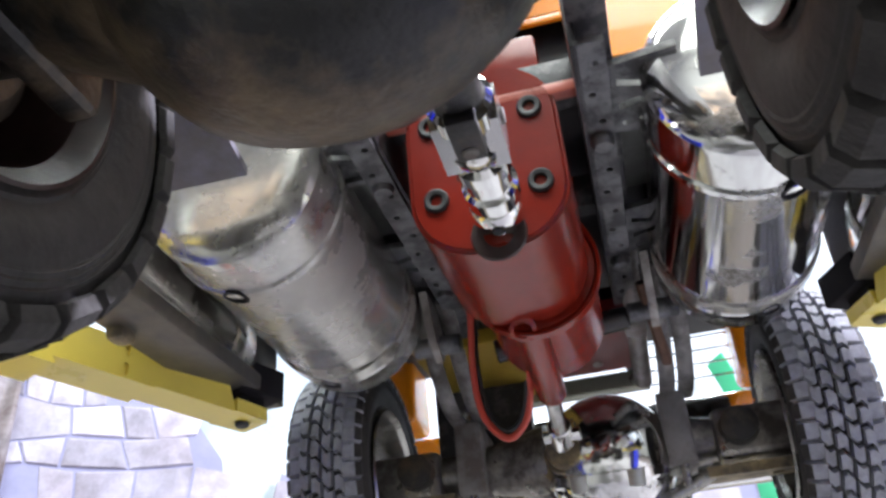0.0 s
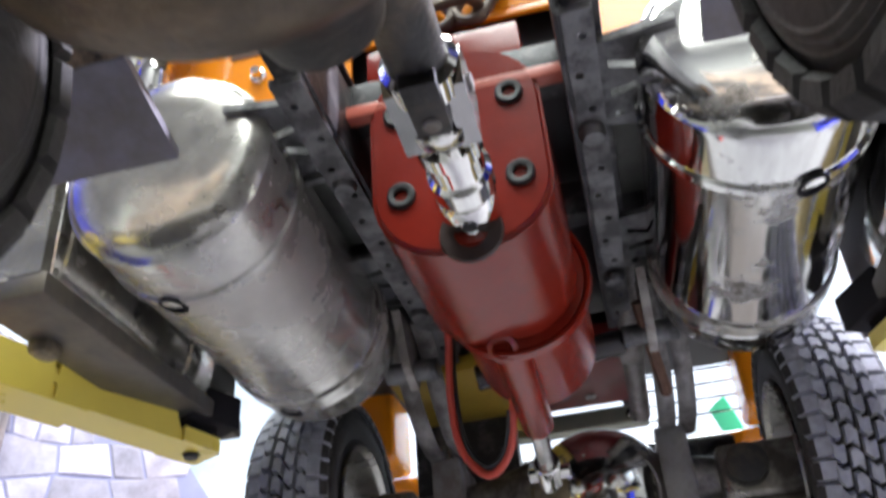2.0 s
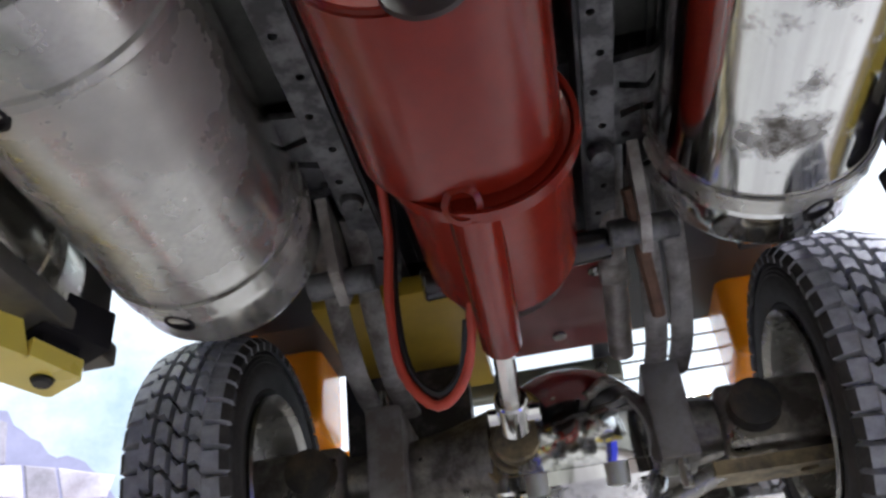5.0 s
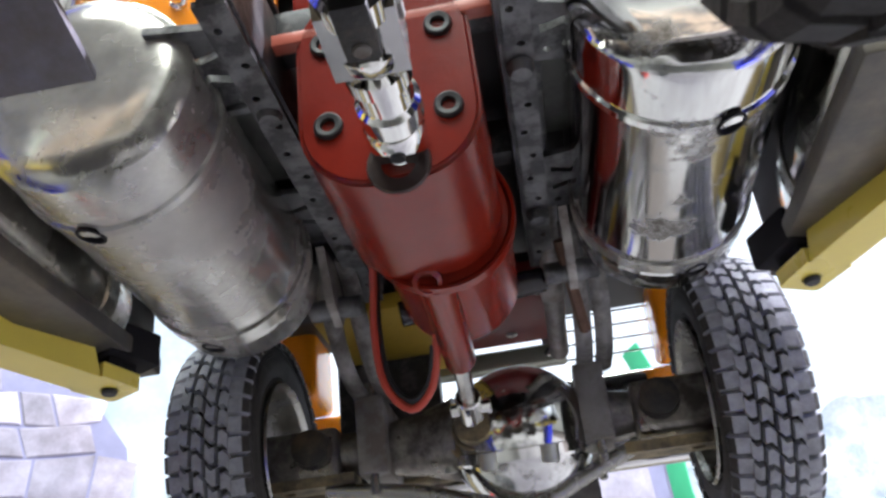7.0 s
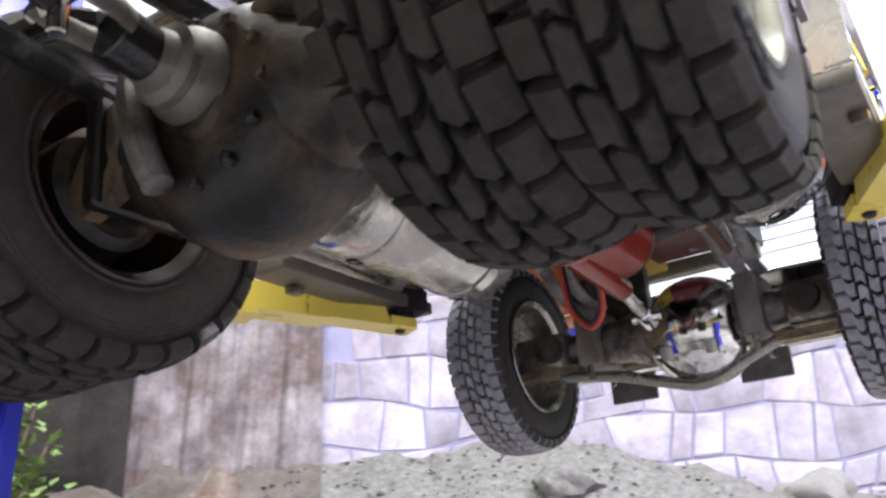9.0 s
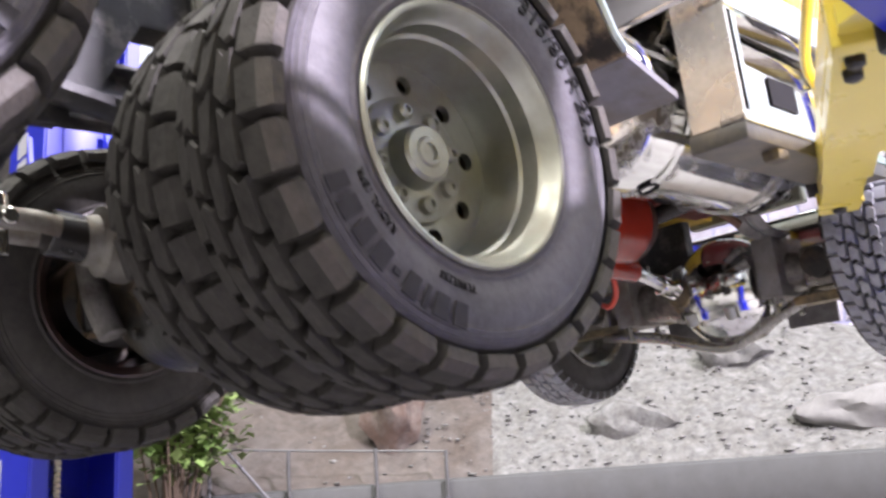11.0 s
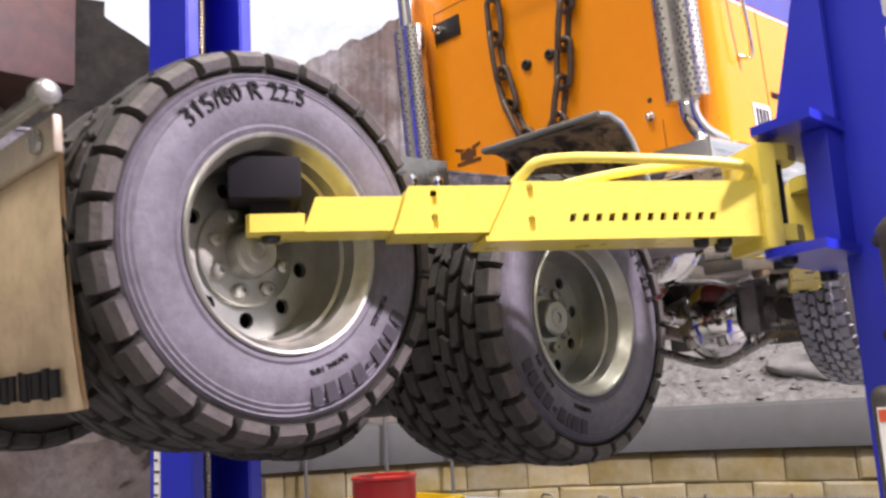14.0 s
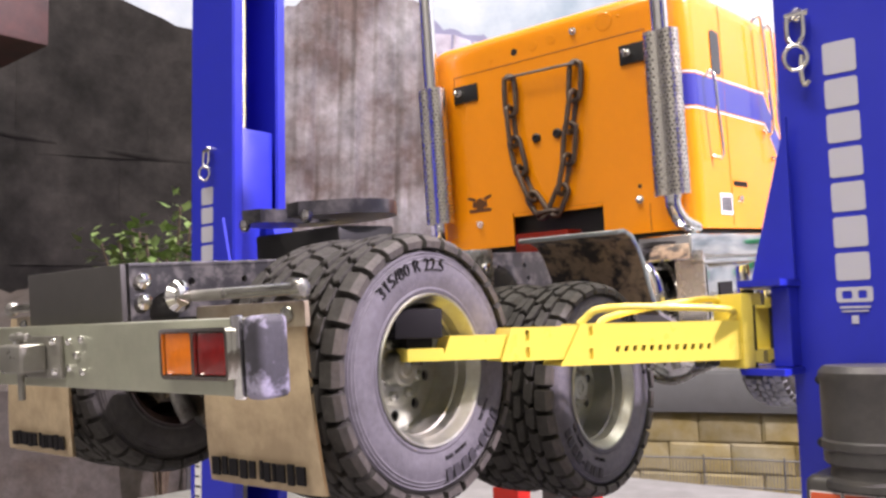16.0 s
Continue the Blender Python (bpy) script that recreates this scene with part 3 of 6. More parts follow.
rock("rock", 16, 1330, 0, 80, 40, 34, "pale_rock", "large whitish rock half sunk in rubble")
rock("rock", 8, 1420, 60, 70, 40, 40, "pale_rock", "whitish rock on grey rubble")
rock("rock", 24, 1480, 120, 60, 40, 35, "rubble", "grey rock on the rubble bank")
rock("rock", 31, 1350, 5, 80, 40, 40, "rubble", "dull grey rock low on the bank")
rock("rock", 0, 1340, -5, 60, 30, 38, "pale_rock", "whitish rock above the kerb")
rock("rock", 48.2, 1345, 62, 58, 40, 72, "red_rock", "reddish brown rock standing in the dirt")
# ---------------------------------------------------------------- truck
# The truck is built level about its second axle, which lies on the x axis; it is set nose-up on the lift at the end.
def sits(y=0.0, z=0.0, sx=1.0, sy=1.0, sz=1.0):
    """A section of the truck is drawn about its own origin; this says where it sits and how large it is."""
    place[0] = Matrix.Translation((0, y, z)) @ Matrix.Diagonal((sx, sy, sz, 1))


UNDER = dict(y=15.5, z=8.3, sx=1.03, sy=1.064, sz=1.07)                       # gearbox, tanks and what hangs between them
FRONT = dict(y=18.0, z=6.5, sx=1.11, sy=1.07, sz=1.07)              # front axle
CAB = dict(y=4.5, sx=0.95, sy=0.90, sz=0.932)                # cab, stacks and chain
truck = thing("model_truck", 0, 0, 0, "orange radio-controlled model tractor truck, muddy below, lifted", "model truck")

def casing_bm(R, half, rim_r, groove):
    """The casing of a tyre round the x axis."""
    bm = bmesh.new()
    c = R - groove
    k = half
    side = [(k - 3.2, rim_r - 0.6), (k - 1.2, rim_r + 0.3), (k - 0.6, rim_r + 1.6), (k - 0.9, rim_r + 2.2), (k - 0.1, rim_r + 4.5), (k + 0.2, (rim_r + c) / 2),
            (k - 0.3, c - 5.6), (k - 0.1, c - 5.2), (k - 0.5, c - 4.6), (k - 0.4, c - 4.2), (k - 0.9, c - 3.6), (k - 0.7, c - 3.2), (k - 1.4, c - 2.6), (k - 2.0, c - 0.9), (k - 3.2, c - 0.1)]
    prof = side + [(0, c)] + [(-h, r) for h, r in reversed(side)]
    nside = len(side)
    mi = [1] * (nside - 3) + [0] * 6 + [1] * (nside - 3) + [0]
    lathe(bm, prof, "x", seg=96, closed=False, mi=mi[:len(prof) - 1])
    bmesh.ops.recalc_face_normals(bm, faces=bm.faces)
    return bm


def block_bm(bm, R, half, groove, pitch, row, n):
    """One raised tread block with a worn, bevelled top; its leading edge is kinked."""
    x0, x1, shift, skew, fill, bend, cut = row
    c, a0 = R - groove, pitch * (n + shift)
    a1, xm = a0 + pitch * fill, (x0 + x1) / 2
    am, sk, bd = (a0 + a1) / 2, skew * pitch, bend * pitch
    ring = [(x0 + cut, a0 - sk), (xm, a0 + bd), (x1, a0 + sk), (x1 - cut, a1 + sk), (xm, a1 + bd), (x0, a1 - sk)]
    top = lambda x: R - 1.6 * (abs(x) / half) ** 2.4
    rings = []
    for drop_, shrink in ((None, 1.0), (0.45, 0.93), (0.0, 0.84)):
        rings.append([])
        for x, a in ring:
            x2, a2 = xm + (x - xm) * shrink, am + (a - am) * shrink
            r = c - 0.8 if drop_ is None else top(x2) - drop_
            rings[-1].append(bm.verts.new((x2, r * math.cos(a2), r * math.sin(a2))))
    fs = []
    for lo, hi in zip(rings, rings[1:]):
        fs += [bm.faces.new((lo[q], lo[(q + 1) % 6], hi[(q + 1) % 6], hi[q])) for q in range(6)]
    hi = rings[-1]
    fs += [bm.faces.new((hi[0], hi[1], hi[4], hi[5])), bm.faces.new((hi[1], hi[2], hi[3], hi[4]))]
    bmesh.ops.recalc_face_normals(bm, faces=fs)
    return bm


def lug_bm(bm, R, half, groove, pitch, s, n):
    """One shoulder lug that wraps on to the sidewall."""
    c = R - groove
    a0 = pitch * (n + (0.25 if s > 0 else 0.75))
    a1 = a0 + pitch * 0.78
    dust = (0, 1, 1)
    out = [[bm.verts.new((s * h, r * math.cos(q), r * math.sin(q))) for q in (a0 + e, a1 - e)] for h, r, e in ((half - 5.2, R - 0.8, 0.006), (half - 1.3, R - 1.6, 0.0), (half + 0.35, R - 3.2, 0.0), (half + 0.15, R - 5.2, 0.008))]
    low = [[bm.verts.new((s * h, r * math.cos(q), r * math.sin(q))) for q in (a0 - 0.02, a1 + 0.02)] for h, r in ((half - 5.7, c - 0.5), (half - 2.5, c - 0.8), (half - 1.8, c - 1.2), (half - 1.0, c - 1.6))]
    fs = []
    for i in range(3):
        f = bm.faces.new((out[i][0], out[i][1], out[i + 1][1], out[i + 1][0]))
        f.material_index = dust[i]
        fs += [f, bm.faces.new((out[i][0], out[i + 1][0], low[i + 1][0], low[i][0])), bm.faces.new((out[i + 1][1], out[i][1], low[i][1], low[i + 1][1]))]
    fs += [bm.faces.new((out[0][1], out[0][0], low[0][0], low[0][1])), bm.faces.new((out[3][0], out[3][1], low[3][1], low[3][0]))]
    bmesh.ops.recalc_face_normals(bm, faces=fs)
    return bm


def make_tyre(R, half, rim_r, rows, count, groove, mats, label, apart):
    """A tyre with its tread: every block a piece of its own where apart is set, else one joined tread."""
    ob = part("tyre", casing_bm(R, half, rim_r, groove), mats[:2], truck, label, 30)
    pitch = 2 * math.pi / count
    kinds = [lambda b, n, row=row: block_bm(b, R, half, groove, pitch, row, n) for row in rows] + [lambda b, n, s=s: lug_bm(b, R, half, groove, pitch, s, n) for s in (-1, 1)]
    if apart:
        for kind in kinds:
            first = part("tread_block", kind(bmesh.new(), 0), mats[2:], ob, smooth=25)
            for n in range(1, count):
                clone(first, ob, Matrix.Rotation(pitch * n, 4, "X"))
    else:
        bm = bmesh.new()
        for kind in kinds:
            for n in range(count):
                kind(bm, n)
        tagged(part("tread", bm, mats[2:], ob, "close rows of tread blocks", 25), kind="stuff")
    return ob


def bend_text(words, size, r, mid_deg, x, extrude=0.18, flip=False):
    """Lettering set round a wheel on the plane at x, seen from +x; mid_deg counts from +y towards +z."""
    bm = text_bm(words, size, extrude)
    for v in bm.verts:
        u, w, h = v.co
        a = radians(mid_deg) + (u / r if flip else -u / r)
        rr = r - w if flip else r + w
        v.co = Vector((x + h, rr * math.cos(a), rr * math.sin(a)))
    bmesh.ops.recalc_face_normals(bm, faces=bm.faces)
    return bm


def bar_bm(w, size, r, mid_deg, x, extrude=0.2):
    """A plain raised bar set round a wheel, for a letter that is not spelled out."""
    bm = bmesh.new()
    a0, a1 = radians(mid_deg) - w / 2 / r, radians(mid_deg) + w / 2 / r
    vs = [[bm.verts.new((x + h, q * math.cos(a), q * math.sin(a))) for a, q in ((a0, r - size / 2), (a1, r - size / 2), (a1, r + size / 2), (a0, r + size / 2))] for h in (-extrude, extrude)]
    bm.faces.new(vs[1])
    for i in range(4):
        bm.faces.new((vs[0][i], vs[0][(i + 1) % 4], vs[1][(i + 1) % 4], vs[1][i]))
    bmesh.ops.recalc_face_normals(bm, faces=bm.faces)
    return bm


HALF, TR = 12.5, 42.0
DUAL = 26.2             # from the outer tyre of a pair to the inner one
REAR_X = 79.5           # middle of the outer rear tyre


def drop(obs):
    for ob in obs:
        for k in ob.children_recursive:
            bpy.data.objects.remove(k)
        bpy.data.objects.remove(ob)


def rear_wheel(apart):
    """Right-hand dual wheel of the rear bogie round the x axis, outer side towards +x."""
    rows = [(-7.0, -2.75, 0.05, 0.07, 0.87, -0.13, 0.5), (-2.35, 2.2, 0.42, -0.10, 0.86, 0.10, 0.9), (2.6, 7.0, 0.80, 0.08, 0.87, 0.14, 0.5)]
    outer = make_tyre(TR, HALF, 22.6, rows, 28, 3.8, [M["rubber"], M["sidewall"], M["rubber"], M["dusty_lug"]], "black off-road tyre, dusty lilac-grey sidewall", apart)
    part("size_lettering", bend_text("315/80 R 22.5", 5.5, 31.4, 105, HALF + 0.3), M["letter"], outer, "raised dark size lettering", 0)
    widths, gap = (2.4, 2.8, 2.8, 3.0, 1.3, 2.6, 0.9, 2.8, 2.6), 1.25
    at = -(sum(widths) + gap * 8) / 2
    for w in widths:
        part("wording_bar", bar_bm(w, 3.8 if w != 1.3 else 1.0, 31.8, -58 + math.degrees((at + w / 2) / 31.8), HALF + 0.3), M["worded"], outer, smooth=0)
        at += w + gap
    part("small_lettering", bend_text("TUBELESS", 1.8, 26.8, -34, HALF + 0.05, 0.12), M["letter"], outer, "small raised lettering", 0)
    part("small_lettering", bend_text("RADIAL 18PR", 1.8, 26.8, -74, HALF + 0.05, 0.12), M["letter"], outer, "small raised lettering", 0)
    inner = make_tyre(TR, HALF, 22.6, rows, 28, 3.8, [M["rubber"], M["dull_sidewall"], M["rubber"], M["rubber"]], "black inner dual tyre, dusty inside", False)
    inner.location.x -= DUAL * S
    bm = bmesh.new()
    H = HALF
    lathe(bm, [(H - 4.0, 21.4), (H - 1.8, 22.9), (H - 0.7, 23.1), (H - 0.2, 22.7), (H - 0.4, 22.1), (H - 1.6, 21.4), (H - 3.4, 20.9), (H - 4.2, 20.2),
               (H - 7.6, 19.9), (H - 8.2, 19.3), (H - 8.9, 19.4), (H - 16.5, 18.6), (H - 18.4, 18.2)], "x", seg=72)
    rim = part("rim", bm, M["rim"], truck, "deep-dish nickel rim with round openings", 35)
    bm = bmesh.new()
    plate(bm, circle(0, 0, 18.5, 60), [circle(14.4 * math.cos(2 * math.pi * k / 9 + 0.1), 14.4 * math.sin(2 * math.pi * k / 9 + 0.1), 1.75, 16) for k in range(9)], 1.6, frame_of((H - 16.6, 0, 0), (0, 1, 0), (0, 0, 1)))
    part("disc", bm, M["rim"], rim, smooth=30)
    bm = bmesh.new()
    lathe(bm, [(H - 16.8, 11.8), (H - 15.7, 11.6), (H - 15.3, 10.9), (H - 15.3, 5.8), (H - 11.8, 5.2), (H - 11.2, 4.6), (H - 11.2, 2.8), (H - 10.8, 2.4), (H - 10.8, 1.6), (H - 11.3, 1.4), (H - 11.3, 0)], "x", seg=40)
    part("hub", bm, M["rim"], rim, "stepped round hub", 35)
    bm = bmesh.new()
    lathe(bm, [(H - 15.6, 1.7), (H - 14.0, 1.6), (H - 13.5, 1.0), (H - 13.5, 0.7), (H - 14.2, 0.6), (H - 14.2, 0)], "x", at=(0, 8.6, 0), seg=12)
    nut = part("wheel_nut", bm, M["rim"], rim, smooth=30)
    for k in range(1, 8):
        clone(nut, rim, Matrix.Rotation(2 * math.pi * k / 8, 4, "X"))
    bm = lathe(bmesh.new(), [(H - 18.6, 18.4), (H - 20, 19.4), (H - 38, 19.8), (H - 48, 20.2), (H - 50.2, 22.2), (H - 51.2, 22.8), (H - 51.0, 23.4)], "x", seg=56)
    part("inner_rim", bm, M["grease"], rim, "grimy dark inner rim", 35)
    bm = bmesh.new()
    lathe(bm, [(H - 19.5, 18.3), (H - 23, 18.3), (H - 23, 0)], "x", seg=32)
    lathe(bm, [(H - 23, 0), (H - 23, 14), (H - 44, 14.5), (H - 46, 12), (H - 46, 7)], "x", seg=28)
    part("brake_drum", bm, M["mud"], rim, "muddy brake drum", 30)
    return outer, inner, rim


for left, spots in ((False, ((REAR_X, 0, 0, -74, -79), (REAR_X + 0.3, -99.5, 19.0, 0, -20))), (True, ((-REAR_X, 0, 0, 40, 40), (-REAR_X - 0.3, -99.5, 19.0, 200, 200)))):
    base = rear_wheel(not left)
    for x, y, z, spin, rim_spin in spots:
        for ob, turn in zip(base, (spin, spin, rim_spin)):
            clone(ob, truck, Matrix.Translation((x, y, z)) @ (Matrix.Rotation(math.pi, 4, "Z") if left else Matrix()) @ Matrix.Rotation(radians(turn), 4, "X"))
    drop(base)

# front wheels: road tyres, their rims open to the inside
rows = [(-7.4, -4.0, 0.0, 0.12, 0.80, 0.20, 0.3), (-3.6, -0.2, 0.5, 0.12, 0.80, -0.20, 0.3), (0.2, 3.6, 0.0, 0.12, 0.80, 0.20, 0.3), (4.0, 7.4, 0.5, 0.12, 0.80, -0.20, 0.3)]
ft = make_tyre(41.8, 12.0, 24.6, rows, 44, 2.8, [M["rubber"], M["rubber"], M["tread_grey"], M["rubber"]], "black tyre with pale grey tread blocks, the light on them painted in", False)
bm = bmesh.new()
lathe(bm, [(10.0, 23.8), (12.0, 25.2), (12.6, 24.6), (11.0, 22.8), (3.0, 21.8), (2.0, 10.0), (8.0, 8.0), (9.0, 0)], "x", seg=56)
lathe(bm, [(-9.6, 23.8), (-12.0, 25.3), (-12.7, 24.8), (-12.2, 24.2), (-11.0, 23.0), (-6.0, 22.2), (-1.0, 21.4), (1.0, 20.0), (1.0, 6.0)], "x", seg=56)
fr = part("rim", bm, M["rim_dull"], truck, "dull grey front rim", 35)
FRONT_Y, FRONT_Z = 234.0, -1.0
for x, flip in ((77.0, False), (-75.5, True)):
    m = Matrix.Translation((x, FRONT_Y, FRONT_Z)) @ (Matrix.Rotation(math.pi, 4, "Z") if flip else Matrix()) @ Matrix.Rotation(0.3, 4, "X")
    for ob in (ft, fr):
        clone(ob, truck, m)
drop((ft, fr))


FY = 198.5


def holes_row(y0, y1, n, z, r):
    return [circle(y0 + (y1 - y0) * (k + 0.5) / n, z, r, 10) for k in range(n)]


# ---- chassis
for s in (-1, 1):
    web = bmesh.new()
    plate(web, [(-161, 40.5), (285, 40.5), (285, 55.5), (-161, 55.5)], holes_row(-150, 230, 19, 50.5, 1.2) + holes_row(-140, 225, 9, 44.5, 1.0), 1.6,
          frame_of((30.0 if s > 0 else -28.4, 0, 0), (0, 1, 0), (0, 0, 1)))
    box(web, min(s * 22, s * 30), max(s * 22, s * 30), -161, 285, 39.4, 41.0, 0.3)
    box(web, min(s * 22, s * 30), max(s * 22, s * 30), -161, 285, 55.0, 56.6, 0.3)
    part("chassis_rail", web, M["black"], truck, "black chassis rail with worn paint", 30)
    # drop plate beside the gearbox, with a grey flange below
    sits(**UNDER)
    part("side_plate", newbox(min(s * 21, s * 22.6), max(s * 21, s * 22.6), 52, 168, 23.4, 40, 0.3), M["black"], truck, smooth=30)
    bm = bmesh.new()
    plate(bm, [(52, -2.9), (170, -2.9), (170, 2.9), (52, 2.9)], [circle(58 + 9.2 * k, (-1) ** k * 0.7, 0.8, 10) for k in range(12)], 1.4,
          frame_of((s * 24.6, 0, 23.4), (0, 1, 0), (s, 0, 0)))
    part("flange", bm, M["scuffed"], truck, "scuffed grey flange with holes", 30)
    # brackets between flange and tank, with slanted slots
    for y in (75, 131):
        bm = bmesh.new()
        q = lambda a: [(27.2 + u, y + v) for u, v in a]
        plate(bm, q([(0, -11), (14, -13), (14, 13), (0, 11)]), [q([(2.0, -6.5), (11, -3.5), (11, -1.9), (2.0, -4.6)]), q([(2.0, 1.5), (10.5, -1.0), (11.0, 0.4), (2.2, 3.6)]), q(circle(3.2, 8.4, 0.9, 8))], 1.6,
              frame_of((0, 0, 28.4), (s, 0, 0), (0, 1, 0)))
        box(bm, min(s * 27.2, s * 41), max(s * 27.2, s * 41), y + 9.6, y + 11.2, 27.0, 34.0, 0.3)
        part("bracket", bm, M["scuffed"], truck, "grey slotted step bracket", 30)
    bm = newbox(min(s * 26, s * 43), max(s * 26, s * 43), 88, 120, 33.0, 35.0, 0.4)
    part("side_tray", bm, M["grey_green"], truck, "dull grey-green tray", 30)
    for y in (82, 138):
        bm = bmesh.new()
        lathe(bm, [(20.8, 0), (20.8, 2.0), (22.0, 2.6), (23.0, 2.6)], "z", at=(s * 24.6, y, 0), seg=12)
        part("bolt", bm, M["scuffed"], truck, smooth=30)
    sits()

for y in (-150, -70, 40, 100, 150, 225):
    part("cross_member", newbox(-28, 28, y - 3, y + 3, 43, 53, 0.5), M["black"], truck, smooth=30)
part("end_plate", newbox(-29.5, 29.5, -163.4, -161.6, 39.6, 56.4, 0.3), M["grey_box"], truck, "dark rear end plate", 30)
for s in (-1, 1):
    for z in (51.2, 44.9):
        bm = bmesh.new()
        lathe(bm, [(0, 2.6), (1.0, 2.4), (1.5, 1.6), (1.6, 0)], "x", at=(30.2, -157, z), seg=16)
        box(bm, 31.5, 31.9, -158.8, -155.2, z - 0.35, z + 0.35)
        o = part("screw", bm, M["chrome"], truck, smooth=30)
        if s < 0:
            o.matrix_basis = Matrix.Rotation(math.pi, 4, "Z") @ Matrix.Translation((0, 0.314, 0)) @ o.matrix_basis
bm = bmesh.new()
lathe(bm, [(0, 4.6), (1.2, 4.8), (3.2, 3.0), (4.0, 0)], "x", at=(34, -148, 46), seg=24)
part("bar_mount", bm, M["chrome"], truck, "chrome bar mount", 30)

sits(**UNDER)
part("receiver_box", newbox(-20, 14, 84, 112, 46, 57, 1.0), M["red"], truck, "red box above the gearbox", 30)
sits()
# ---- rear bumper, lamps, hitch, mud flaps
sits(y=6.0)
bumper = part("rear_bumper", newbox(-93, 93, -174, -169, 20.5, 39.5, 0.5), M["bumper"], truck, "tarnished pale metal rear bumper, smeared", 30)
for s in (-1, 1):
    bm = newbox(min(s * 93.2, s * 100), max(s * 93.2, s * 100), -175.5, -166, 20.0, 40.0, 2.2, seg=3)
    part("end_block", bm, M["block"], bumper, "black rubber end block, dusty lilac", 40)
    part("end_trim", newbox(min(s * 89.4, s * 92.8), max(s * 89.4, s * 92.8), -175.6, -174.05, 20.0, 40.2, 0.5), M["chrome"], bumper, "chrome end strip", 30)
bm = bmesh.new()
plate(bm, rounded(60.6, 90.0, 24.6, 37.6, 1.4), [rounded(61.6, 74.7, 25.6, 36.6, 0.9), rounded(75.9, 89.0, 25.6, 36.6, 0.9)], 3.2, frame_of((0, -177.2, 0), (1, 0, 0), (0, 0, 1)))
bezel = part("lamp_bezel", bm, M["chrome"], bumper, "chrome lamp bezel", 30)
part("turn_lens", newbox(61.7, 74.6, -176.4, -174.2, 25.7, 36.5, 1.0), M["amber"], bezel, "amber lamp lens", 40)
part("tail_lens", newbox(76.0, 88.9, -176.4, -174.2, 25.7, 36.5, 1.0), M["red_lens"], bezel, "dark red lamp lens", 40)
bm = newbox(-27, 3, -175.6, -174.05, 23.4, 36.6, 0.6)
hitch = part("hitch", bm, M["rim_dull"], bumper, "small metal trailer hitch", 30)
for x, z in ((-24.5, 25.6), (-24.5, 34.6), (-0.2, 25.6), (-0.2, 34.6), (7, 26.5), (7, 34.5), (11.5, 30.5), (15, 25.5), (15, 35.0)):
    bm = bmesh.new()
    lathe(bm, [(0, 1.3), (-1.1, 1.1), (-1.5, 0.5), (-1.5, 0)], "y", at=(x, -175.6 if x < 2 else -174.1, z), seg=12)
    part("bolt", bm, M["chrome"], hitch, smooth=30)
bm = newbox(-20, -5, -184, -175.6, 25.5, 34.5, 1.4, seg=3)
part("jaw", bm, M["rim_dull"], hitch, smooth=35)
bm = bmesh.new()
rod(bm, (-14, -180, 17), (-14, -180, 38), 1.1)
rod(bm, (-19, -180, 36.5), (-8, -180, 36.5), 1.2)
part("pin", bm, M["rim_dull"], hitch, smooth=35)

